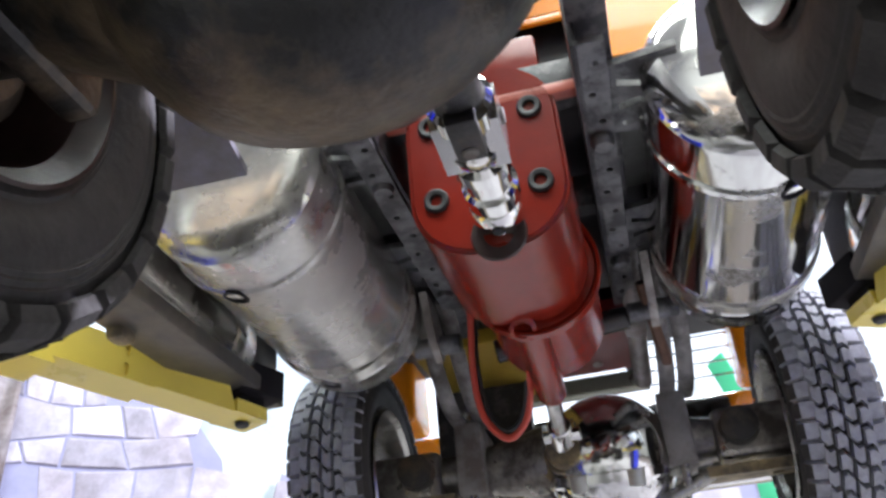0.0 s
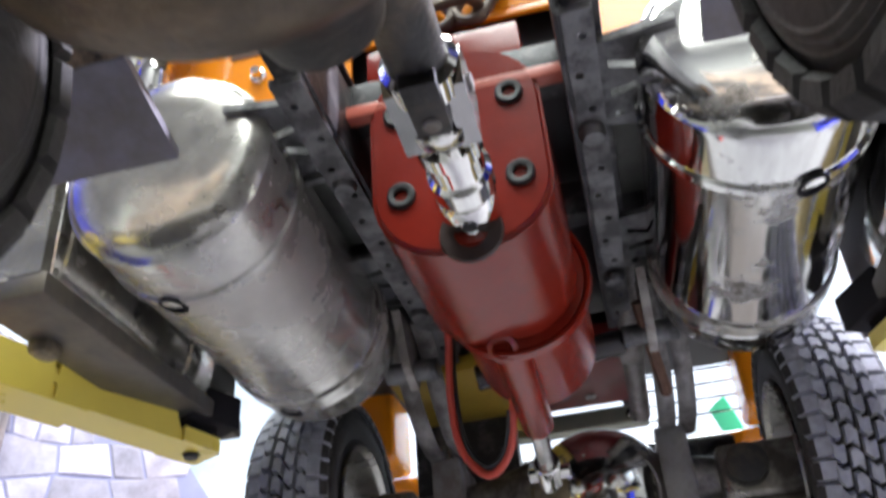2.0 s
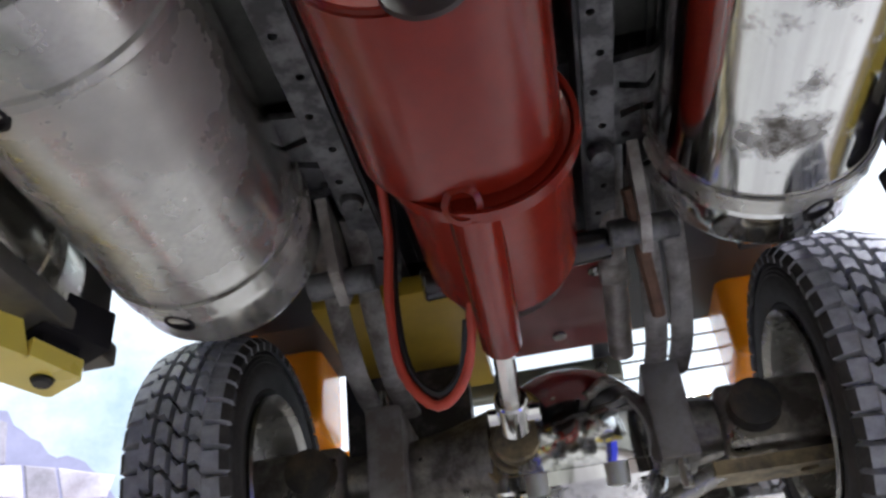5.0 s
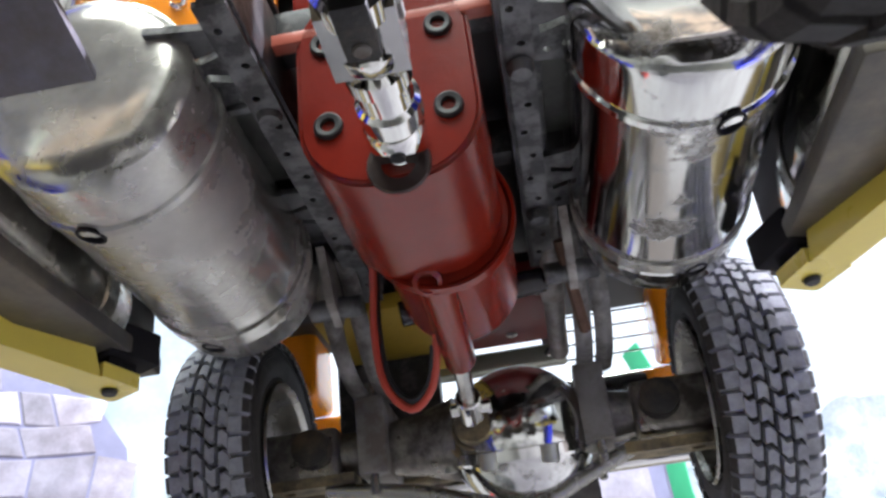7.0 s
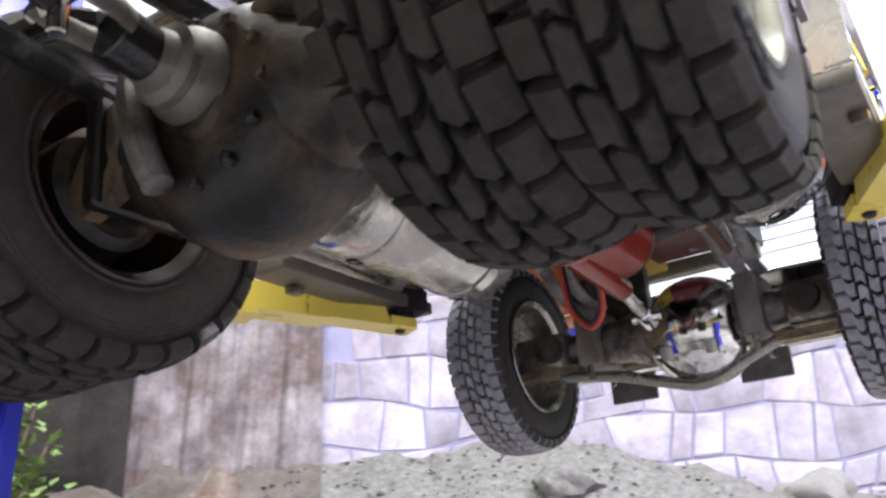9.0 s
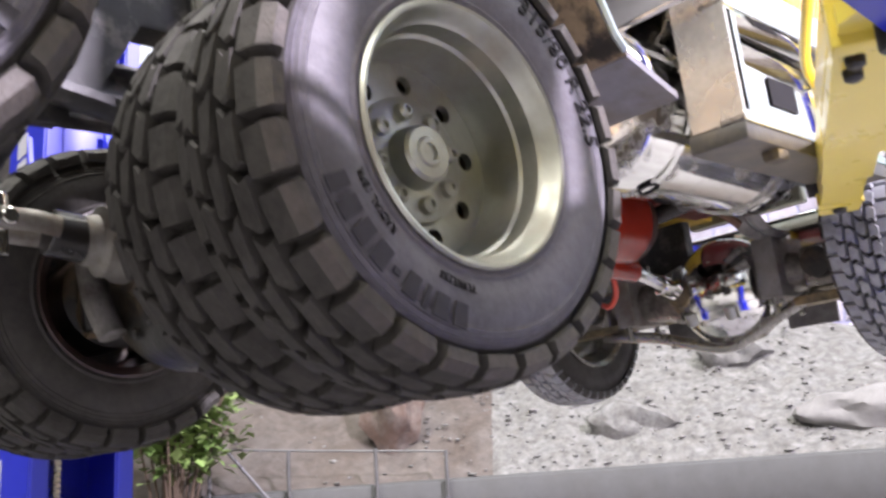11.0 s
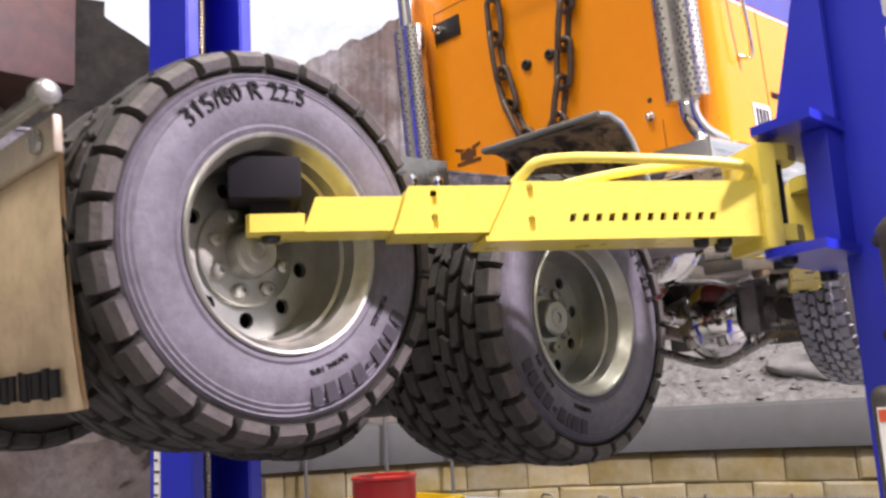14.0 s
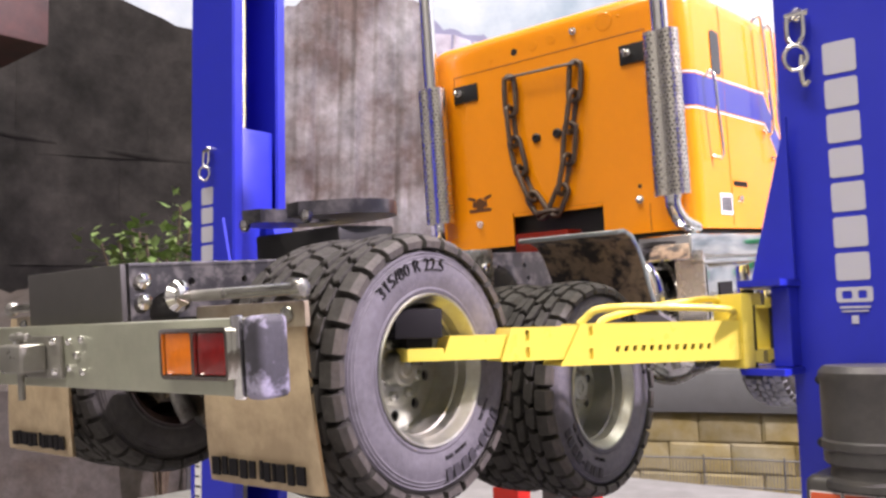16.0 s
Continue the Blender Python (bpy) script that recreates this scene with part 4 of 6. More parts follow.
for s in (-1, 1):
    bm = bmesh.new()
    rod(bm, (s * 34, -150, 45.8), (s * 84, -150, 45.8), 1.7, 16)
    lathe(bm, [(0, 0), (0, 2.2), (0.6, 2.7), (2.8, 2.7), (3.6, 2.2), (4.4, 0)], "x", at=(s * 84 - (0 if s > 0 else 4.4), -150, 45.8), seg=24)
    hanger = part("flap_bar", bm, M["rim_dull"], truck, "tarnished mud flap bar with round knob", 35)
    part("flap_bracket", newbox(min(s * 36, s * 86), max(s * 36, s * 86), -149, -147.2, 35.5, 42.5, 0.5), M["flap_metal"], hanger, smooth=30)
    bm = bmesh.new()
    lathe(bm, [(0, 2.4), (-0.8, 2.2), (-1.2, 1.0), (-1.2, 0)], "y", at=(s * 79, -149.2, 39), seg=14)
    part("screw", bm, M["rim_dull"], hanger, smooth=30)
    # flap: thin sheet, a little curved, wider towards the bottom
    bm = bmesh.new()
    a0, a1, b0, b1 = 36, 82.5, 37, 88.5
    if s < 0:
        a0, a1, b0, b1 = -48, -96, -48.5, -101
    grid = []
    for j in range(9):
        f = j / 8
        zz = 42 - 52 * f
        l, r = a0 + (b0 - a0) * f, a1 + (b1 - a1) * f
        row = []
        for i in range(7):
            g = i / 6
            row.append((l + (r - l) * g, -146.8 - 1.4 * math.sin(f * 2.6) + 0.9 * f * math.sin(g * 3.1), zz - (0.9 * f if i in (0, 6) and j == 8 else 0) + (1.3 * f if (j == 8 and i in (0, 6)) else 0)))
        grid.append(row)
    for off in (0, 0.9):
        vs = [[bm.verts.new((x, y + off, z)) for x, y, z in row] for row in grid]
        for j in range(8):
            for i in range(6):
                bm.faces.new((vs[j][i], vs[j][i + 1], vs[j + 1][i + 1], vs[j + 1][i]) if (off == 0) == (s > 0) else (vs[j][i], vs[j + 1][i], vs[j + 1][i + 1], vs[j][i + 1]))
    bmesh.ops.remove_doubles(bm, verts=bm.verts, dist=0.001)
    bmesh.ops.recalc_face_normals(bm, faces=bm.faces)
    flap = part("mud_flap", bm, M["flap"], truck, "tan mud flap with dark wording at its foot", 60)
    widths = [4.4, 3.0, 4.6, 3.8, 3.2, 1.6, 3.0, 1.4, 4.2, 3.2, 4.2]
    x = 39.6 if s > 0 else -95.0
    for k, w in enumerate(widths):
        bm = newbox(x, x + w * 0.84, -149.0, -148.3, -7.2 - (k % 3 == 0) * 0.4, -2.2 + (k % 4 == 1) * 0.4, 0.15)
        part("wording_bar", bm, M["letter"], flap, "dark brown bar in place of a letter" if k == 0 else "", 0)
        x += w + (0.5 if k != 4 else 1.6)

sits()
# ---- fifth wheel
fw = part("fifth_wheel", plate(bmesh.new(), [(x, y) for x, y in
          [(34 * math.cos(radians(a)), -58 + 27 * math.sin(radians(a))) for a in range(-52, 233, 9)]
          + [(-17, -84), (-8, -82), (-7, -58), (-4, -52), (4, -52), (7, -58), (8, -82), (17, -84)]], [], 5.4, frame_of((0, 0, 78.5), (1, 0, 0), (0, 1, 0)) @ Matrix.Rotation(0, 4, "X")), M["plate_black"], truck, "black fifth-wheel plate with open jaw", 30)
part("pedestal", newbox(-25, 25, -72, -42, 56.6, 69, 1.2), M["black_plain"], fw, smooth=30)
for x in (-16, 21):
    bm = bmesh.new()
    lathe(bm, [(-85.2, 0), (-85.2, 1.2), (-84.8, 2.4), (-83, 2.6), (-83, 0)], "y", at=(x, 0, 72.6), seg=8)
    part("bolt", bm, M["chrome"], fw, smooth=30)

# ---- fenders over the second axle
sits(y=5.0)
for s in (-1, 1):
    bm = bmesh.new()
    line = [(14, 60.4), (20, 61), (26, 59), (31.5, 53.5), (36, 45), (39.5, 36), (43, 29), (46, 26)]
    x0, x1 = s * 43, s * 91
    vs = []
    for dz in (0, -1.1):
        vs.append([[bm.verts.new((x, y - dz * 0.35, z + dz)) for y, z in line] for x in (x0, x1)])
    for a in range(len(line) - 1):
        for k in (0, 1):
            bm.faces.new((vs[k][0][a], vs[k][1][a], vs[k][1][a + 1], vs[k][0][a + 1]))
        for e in (0, 1):
            bm.faces.new((vs[0][e][a], vs[0][e][a + 1], vs[1][e][a + 1], vs[1][e][a]))
    for a in (0, len(line) - 1):
        bm.faces.new((vs[0][0][a], vs[0][1][a], vs[1][1][a], vs[1][0][a]))
    bmesh.ops.recalc_face_normals(bm, faces=bm.faces)
    fen = part("fender", bm, M["fender"], truck, "thin grey quarter fender caked with tan dirt", 20)
    bm = bmesh.new()
    tube(bm, [(x1, y - 0.2, z + 0.2) for y, z in line], 0.9, 6, smooth=1)
    tube(bm, [(x0, 13.8, 60.6), (x1, 13.8, 60.6)], 1.0, 6, smooth=1)
    part("fender_edge", bm, M["edge_metal"], fen, "pale metal edge", 30)
    lipbm = plate(bmesh.new(), [(46, 26.6), (64, 20.4), (64, 18.6), (46, 24.8)], [], abs(x1 - x0), frame_of((max(x0, x1), 0, 0), (0, 1, 0), (0, 0, 1)))
    part("fender_lip", lipbm, M["fender_grey"], fen, "bare grey lower lip", 30)

sits()
# ---- tanks, with holes low down
for s in (-1, 1):
    sits(**UNDER)
    bm = bmesh.new()
    R0 = 20.6
    prof = [(63, 0), (63, 12), (63.6, 17), (64.8, R0 - 1.2), (66.4, R0 - 0.1), (68, R0)]
    for y in (78.5, 135.5):
        prof += [(y, R0), (y + 0.5, R0 + 0.6), (y + 2.0, R0 + 0.7), (y + 2.6, R0 + 0.1), (y + 3.2, R0)]
    prof += [(146, R0), (147.4, R0 - 0.6), (148.6, R0 - 2.2), (149.0, R0 - 4), (149.0, 0)]
    lathe(bm, prof, "y", at=(s * 54, 0, 22.4), seg=72)
    tank = part("fuel_tank", bm, M["chrome_dirty" if s < 0 else "chrome_marked"], truck, "satin chrome cylindrical fuel tank, stained and scratched" if s < 0 else "mirror-bright chrome cylindrical fuel tank", 30)
    for y in (80.4, 137.4):
        bm = bmesh.new()
        a = radians(-78 if s > 0 else -102)
        c = Vector((s * 54 + (R0 + 0.62) * math.cos(a), y, 22.4 + (R0 + 0.62) * math.sin(a)))
        nrm = Vector((math.cos(a), 0, math.sin(a)))
        T = Matrix.Translation(c) @ nrm.to_track_quat("Z", "Y").to_matrix().to_4x4()
        lathe(bm, [(-1.5, 0), (-1.5, 2.4), (0.10, 2.9), (0.22, 2.3), (-0.6, 2.1), (-0.6, 0)], "z", seg=18, m=T)
        part("drain_hole", bm, M["letter"], tank, "dark drain hole", 30)
    for y in (132,):
        bm = bmesh.new()
        lathe(bm, [(y, R0 + 0.1), (y + 0.2, R0 + 0.7), (y + 4.2, R0 + 0.7), (y + 4.4, R0 + 0.1)], "y", at=(s * 54, 0, 22.4), seg=64)
        part("strap", bm, M["chrome_dirty"], tank, smooth=30)
    # step box on the outside
    sits(y=-22.0, sy=1.32)
    q = lambda a, b: (min(s * a, s * b), max(s * a, s * b))
    sb = part("step_box", newbox(*q(80.5, 96), 84, 150, 11, 16, 0.8), M["step_grey"], truck, "chrome-framed step box, dusty below", 30)
    part("step_panel", newbox(*q(81.5, 88), 86, 148, 16.2, 46, 1.0), M["chrome"], sb, "mirror-bright panel", 30)
    for z in (16, 46):
        part("step_rail", newbox(*q(89, 96.5), 84, 150, z - 1.0, z + 1.6, 0.6), M["chrome"], sb, "chrome step rail", 30)
    for y in (84.5, 145.5):
        part("step_post", newbox(*q(90, 96), y, y + 4, 17.8, 44.8, 0.6), M["chrome"], sb, smooth=30)
    bm = plate(bmesh.new(), [(84, 16), (86.5, 16), (86.5, 46), (84, 52)], [], 14, frame_of((s * 89 + 7, 0, 0), (0, 1, 0), (0, 0, 1)))
    part("end_cheek", bm, M["chrome_dirty"], sb, smooth=30)
    part("label_plate", newbox(*q(88.2, 88.6), 110, 122, 28, 36), M["letter"], sb, "small dark label", 0)
    part("tank_cover", newbox(*q(66, 93), 80, 150, 47.8, 60, 1.6, seg=3), M["chrome"], sb, "mirror-bright box over the tank", 30)
    bm = newbox(*q(90.5, 95.5), 96, 101, 8, 12.4, 1.6)
    part("step_foot", bm, M["brass_grey"], sb, "small muddy foot", 40)

# ---- gearbox, motor, shafts
sits(**UNDER)
gz = [(x, z) for x, z in rounded(-16.5, 16.5, -2.5, 41, 13.5, 9)]
bm = plate(bmesh.new(), gz, [], 38, frame_of((0, 111, 0), (-1, 0, 0), (0, 0, 1)))
bmesh.ops.bevel(bm, geom=[e for e in bm.edges if abs(e.verts[0].co.y - e.verts[1].co.y) < 0.01 and len(e.link_faces) == 2 and e.calc_face_angle(0) > 1.2], offset=0.9, segments=3, affect="EDGES")
gear = part("gearbox", bm, M["red"], truck, "glossy red gearbox housing", 35)
for x, z in ((-10.8, 10.3), (10.8, 10.3), (-10.8, 28.2), (10.8, 28.2)):
    bm = bmesh.new()
    lathe(bm, [(72.9, 2.7), (72.2, 2.6), (72.0, 2.2), (72.1, 1.4), (73.4, 1.2), (73.4, 0)], "y", at=(x, 0, z), seg=18)
    part("socket_bolt", bm, M["black_plain"], gear, "black socket bolt", 30)
bm = bmesh.new()
lathe(bm, [(72.9, 4.4), (72.3, 4.2), (72.3, 3.4), (73.2, 3.2), (73.2, 0)], "y", at=(0, 0, 16.2), seg=20)
part("bearing_cap", bm, M["red"], gear, smooth=30)
bm = bmesh.new()
lathe(bm, [(73.0, 5.7), (72.4, 5.5), (72.4, 3)], "y", at=(1, 0, 0.4), seg=24)
part("oil_ring", bm, M["grease"], gear, "greasy dark ring", 30)
part("selector_bar", newbox(-27, 27, 73, 76, 30.5, 33.2, 0.4), M["pink"], gear, "pale red cross bar", 30)
bm = bmesh.new()
lathe(bm, [(111, 0), (111, 15.2), (112, 15.8), (113.4, 15.8), (114, 15.1), (117, 14.9), (145, 14.7), (146, 13.9), (146, 0)], "y", at=(2.6, 0, 11), seg=44)
motor = part("motor", bm, M["red"], truck, "red motor can with scuffed highlights", 30)
bm = bmesh.new()
lathe(bm, [(146.2, 0), (146.2, 13.4), (150, 13.2), (153, 11.5), (153, 4), (156, 3.5), (156, 0)], "y", at=(2.6, 0, 11), seg=36)
part("end_bell", bm, M["grease"], motor, "dark motor end bell", 30)
bm = bmesh.new()
lathe(bm, [(110.4, 15.9), (110.2, 16.7), (112.6, 16.9), (112.8, 15.9)], "y", at=(2.6, 0, 11), seg=44)
clampring = part("clamp_ring", bm, M["red"], motor, smooth=30)
bm = bmesh.new()
lathe(bm, [(0, 2.2), (0.6, 3.2), (1.8, 3.2), (2.4, 2.2), (1.2, 1.8)], "z", at=(0, 0, 0), seg=20, closed=True, m=frame_of((-1.0, 109.5, -4.4), (1, 0, 0), (0, 0.8, -0.6)))
part("clamp_eye", bm, M["red"], clampring, smooth=30)
bm = bmesh.new()
rod(bm, (0.5, 112, -1.5), (-0.4, 154, -4.6), 4.4, 20, 4.0)
sleeve = part("shaft_sleeve", bm, M["red"], truck, "red front propeller shaft sleeve", 30)
bm = bmesh.new()
rod(bm, (-0.4, 152, -4.6), (-1.4, 173, -9.0), 2.2, 8)
part("shaft", bm, M["steel_bright"], sleeve, "bright hexagonal shaft", 20)
bm = bmesh.new()
rod(bm, (-1.3, 171, -8.6), (-1.8, 181, -10.6), 3.6, 16)
rod(bm, (-7, 177, -9.9), (4.4, 177, -9.9), 1.9, 10)
part("front_joint", bm, M["chrome"], sleeve, "chrome universal joint", 30)

# rear propeller shaft: sleeve, cup and yoke
sits(**{**UNDER, "z": 12.5})
sh = bmesh.new()
lathe(sh, [(73, 4.9), (70, 5.2), (66.5, 5.2), (65.5, 4.8), (65.5, 0)], "y", at=(1.6, 0, 0), seg=24)
shaft = part("propeller_shaft", sh, M["chrome"], truck, "short chrome propeller shaft with two joints", 30)
bm = bmesh.new()
lathe(bm, [(66, 3.6), (64.6, 5.3), (60.6, 5.4), (59.8, 4.6), (55, 4.5), (54.4, 5.4), (51.4, 5.4), (50.6, 4.2)], "y", at=(2, 0, 0.4), seg=24)
part("spline_sleeve", bm, M["chrome"], shaft, smooth=30)
bm = bmesh.new()
lathe(bm, [(-5.6, 0), (-5.6, 1.2), (-5.0, 1.4)], "z", at=(1.6, 68.6, 0), seg=10)
part("grub_screw", bm, M["black_plain"], shaft, smooth=30)
for sx in (-1, 1):
    bm = bmesh.new()
    plate(bm, [(38, -3.4), (50, -4.2), (50, 4.2), (38, 3.4), (36.4, 0)], [circle(42.2, 0, 1.8, 12)], 3.0, frame_of((2 + sx * 4.2 + 1.5, 0, 0.6), (0, 1, 0), (0, 0, 1)))
    part("yoke", bm, M["steel_bright"], shaft, smooth=30)
bm = lathe(bmesh.new(), [(50.6, 0), (50.6, 4.4), (49, 5.3), (46.5, 5.4), (45.6, 4.2), (41, 4.1), (40, 5.4), (36, 5.6), (35, 4.6), (35, 0)], "y", at=(2, 0, 0.6), seg=24)
part("joint_body", bm, M["chrome"], shaft, "chrome joint body with grooves", 30)
bm = bmesh.new()
rod(bm, (-4.4, 42.2, 0.6), (8.4, 42.2, 0.6), 1.4, 12)
rod(bm, (2, 42.2, -5.8), (2, 42.2, 7), 1.4, 12)
part("cross", bm, M["steel"], shaft, smooth=30)
bm = bmesh.new()
lathe(bm, [(43, 3.4), (37, 4.2), (30, 4.4), (4, 5.5)], "y", at=(2, 0, 0.6), seg=20)
for sz in (-1, 1):
    box(bm, -0.6, 4.6, 34, 44.5, sz * 4.6 - 0.8, sz * 4.6 + 2.2, 0.5)
part("rear_yoke", bm, M["mud"], shaft, smooth=30)

sits()
# ---- rear axles: round banjo housing, tubes, nose
for n, (yc, zc) in enumerate(((0, 0), (-99.5, 19.0))):
    bm = bmesh.new()
    lathe(bm, [(-17, 0), (-17, 7), (-15.5, 8), (-15, 15.5), (-12.5, 20.3), (-9, 23), (-4, 24.8), (3, 25.3), (8, 24.3), (12.5, 21), (15, 15.5), (20, 12), (25, 8.5), (30, 7), (30, 0)], "y", at=(-3, yc, zc - 1.5), seg=56)
    axle = part("rear_axle", bm, M["mud"], truck, "muddy rear axle with round differential housing", 35)
    for s in (-1, 1):
        bm = bmesh.new()
        lathe(bm, [(s * 18, 16), (s * 26, 12.5), (s * 33, 9.5), (s * 54, 8.4)], "x", at=(-3, yc, zc - 1), seg=28)
        part("axle_tube", bm, M["mud"], axle, smooth=35)
        bm = newbox(min(s * 34, s * 39), max(s * 34, s * 39), yc - 14, yc + 12, zc - 12, zc + 14, 2, seg=3)
        part("spring_seat", bm, M["mud"], axle, smooth=35)
    for k in range(12):
        a = 2 * math.pi * k / 12
        bm = bmesh.new()
        lathe(bm, [(-14.6, 1.5), (-16.2, 1.4), (-16.6, 0.8), (-16.6, 0)], "y", at=(-3 + 16.2 * math.cos(a), yc, zc - 1.5 + 16.2 * math.sin(a)), seg=6)
        part("cover_bolt", bm, M["mud"], axle, smooth=30)
    bm = bmesh.new()
    lathe(bm, [(-16, 9.5), (-19, 9.2), (-21, 8.0), (-23, 8.0), (-24, 6.0), (-27, 5.4), (-27, 0)], "y", at=(-3, yc, zc + 3), seg=28)
    part("pinion_flange", bm, M["steel"], axle, "grey pinion flange", 30)
    bm = bmesh.new()
    tube(bm, [(-17, yc - 17, zc + 10), (-15, yc - 20, zc + 2), (-12, yc - 20, zc - 9), (-9.5, yc - 18, zc - 17)], 3.0, 10, flat=(3.0, 4.2))
    part("torque_arm", bm, M["dusty_steel"], axle, "dusty pale torque arm", 40)
    bm = plate(bmesh.new(), [(-46, -6), (-40, 6), (-30, 12), (-22, 11), (-19, 4), (-26, -2), (-31, -10), (-40, -13)], [circle(-36, -2, 3.2, 16), circle(-26, 6, 1.6, 12)], 4.0, frame_of((0, yc - 12, zc), (1, 0, 0), (0, 0, 1)), 0.5)
    part("rod_bracket", bm, M["mud_tan"], axle, "bracket caked with tan mud", 30)
    bm = newbox(8, 31, yc - 13, yc + 6, zc + 12.5, zc + 16.5, 1.2)
    part("mud_shelf", bm, M["mud_tan"], axle, "ledge caked with tan mud", 30)
# inter-axle shaft
bm = bmesh.new()
rod(bm, (-3, -25, 3), (-3, -34, 4.4), 5.2, 24)
mid = part("inter_axle_shaft", bm, M["gunmetal"], truck, "dark glossy inter-axle shaft with joints", 30)
for sx in (-1, 1):
    bm = bmesh.new()
    tube(bm, [(-3 + sx * 4.6, -33, 4.4), (-3 + sx * 5.6, -38, 5), (-3 + sx * 5.2, -45, 5.6)], 1.6, 10, flat=(1.2, 2.4))
    part("yoke", bm, M["steel"], mid, smooth=40)
bm = bmesh.new()
rod(bm, (-10.5, -43.5, 5.4), (4.5, -43.5, 5.4), 1.7, 12)
rod(bm, (-3, -43.5, -1.4), (-3, -43.5, 12), 1.7, 12)
part("cross", bm, M["steel_bright"], mid, smooth=30)
bm = bmesh.new()
rod(bm, (-3, -44, 5.6), (-3, -74, 14.5), 3.4, 16)
part("tube", bm, M["gunmetal"], mid, smooth=30)
# bogie beams and hanger plates
for s in (-1, 1):
    bm = plate(bmesh.new(), [(-72, 38), (-28, 38), (-36, 24), (-45, 14), (-58, 14), (-66, 24)], [circle(-50, 22, 3, 14), circle(-44, 32, 1.4, 10), circle(-57, 32, 1.4, 10)], 3, frame_of((s * 33 + 1.5, 0, 0), (0, 1, 0), (0, 0, 1)))
    part("bogie_hanger", bm, M["black"], truck, "black bogie hanger plate", 30)
    bm = bmesh.new()
    tube(bm, [(s * 36.5, -112, 31), (s * 36.5, -80, 27), (s * 36.5, -50, 20), (s * 36.5, -20, 15), (s * 36.5, 12, 12)], 2.4, 8, flat=(4.0, 2.2))
    part("leaf_spring", bm, M["black"], truck, smooth=40)
    bm = newbox(min(s * 31, s * 36), max(s * 31, s * 36), -16, 8, 42, 58, 0.8)
    o = part("corner_bracket", bm, M["rim_dull"], truck, "pale metal bracket with screws", 30)
    for y in (-10, 2):
        bm = bmesh.new()
        lathe(bm, [(0, 2.2), (s * 0.9, 2.0), (s * 1.3, 1.0), (s * 1.3, 0)], "x", at=(s * 36, y, 50), seg=14)
        part("screw", bm, M["chrome"], o, smooth=30)

# ---- front axle
sits(**FRONT)
bm = bmesh.new()
lathe(bm, [(-50, 0), (-50, 6), (-34, 6.5), (-18, 9), (-8, 12), (-4, 0)], "x", at=(0, FY, -9), seg=24)
fa = part("front_axle", bm, M["mud_dark_chrome"], truck, "grimy front axle with chrome differential cover", 35)
bm = lathe(bmesh.new(), [(20, 0), (20, 12), (30, 8), (40, 6.5), (52, 6), (52, 0)], "x", at=(0, FY, -9), seg=24)
part("axle_tube", bm, M["mud_dark_chrome"], fa, smooth=35)
bm = bmesh.new()
bmesh.ops.create_uvsphere(bm, u_segments=48, v_segments=24, radius=19.6, matrix=Matrix.Translation((9.6, 197.5, -11.5)) @ Matrix.Diagonal((1.0, 0.95, 1.05, 1)))
part("differential_cover", bm, M["chrome_marked"], fa, "polished chrome differential cover", 60)
bm = bmesh.new()
lathe(bm, [(-3.2, 17.0), (-3.2, 20.2), (-2.4, 20.8), (0.4, 20.8), (1.2, 20.2), (1.2, 17.0)], "z", seg=48, m=frame_of((9.5, 200, -13), (1, 0, 0), (0, 0.95, 0.3)))
flange = part("cover_flange", bm, M["chrome"], fa, "chrome bolted flange", 35)
for k in range(8):
    a = 2 * math.pi * k / 8 + 0.35
    bm = bmesh.new()
    p = frame_of((9.5, 200, -13), (1, 0, 0), (0, 0.95, 0.3)) @ Vector((20.6 * math.cos(a), 20.6 * math.sin(a), -1))
    lathe(bm, [(-3.4, 0), (-3.4, 0.9), (-3.0, 2.3), (1.4, 2.5), (1.6, 0)], "z", seg=12, m=Matrix.Translation(p) @ frame_of((0, 0, 0), (1, 0, 0), (0, 0.95, 0.3)))
    part("flange_bolt", bm, M["rim"], flange, smooth=30)
bm = bmesh.new()
for y0, y1, r in ((180.5, 184, 5.2), (184, 186, 6.4), (186, 188, 5.6), (188, 194, 8.6)):
    p0, p1 = Vector((-1.8, y0, -10.4)), Vector((-1.6, y1, -10.6))
    rod(bm, p0, p1, r, 24)
part("pinion_nose", bm, M["brass_grey"], fa, "stepped pinion nose with brass rings", 30)
bm = bmesh.new()
tube(bm, [(-44, 192, -20), (-20, 190, -24), (-4, 189, -29), (10, 190, -32), (24, 192, -26), (40, 193, -19)], 2.2, 10)
part("skid_rib", bm, M["rim_dull"], fa, "bent lower rib", 40)
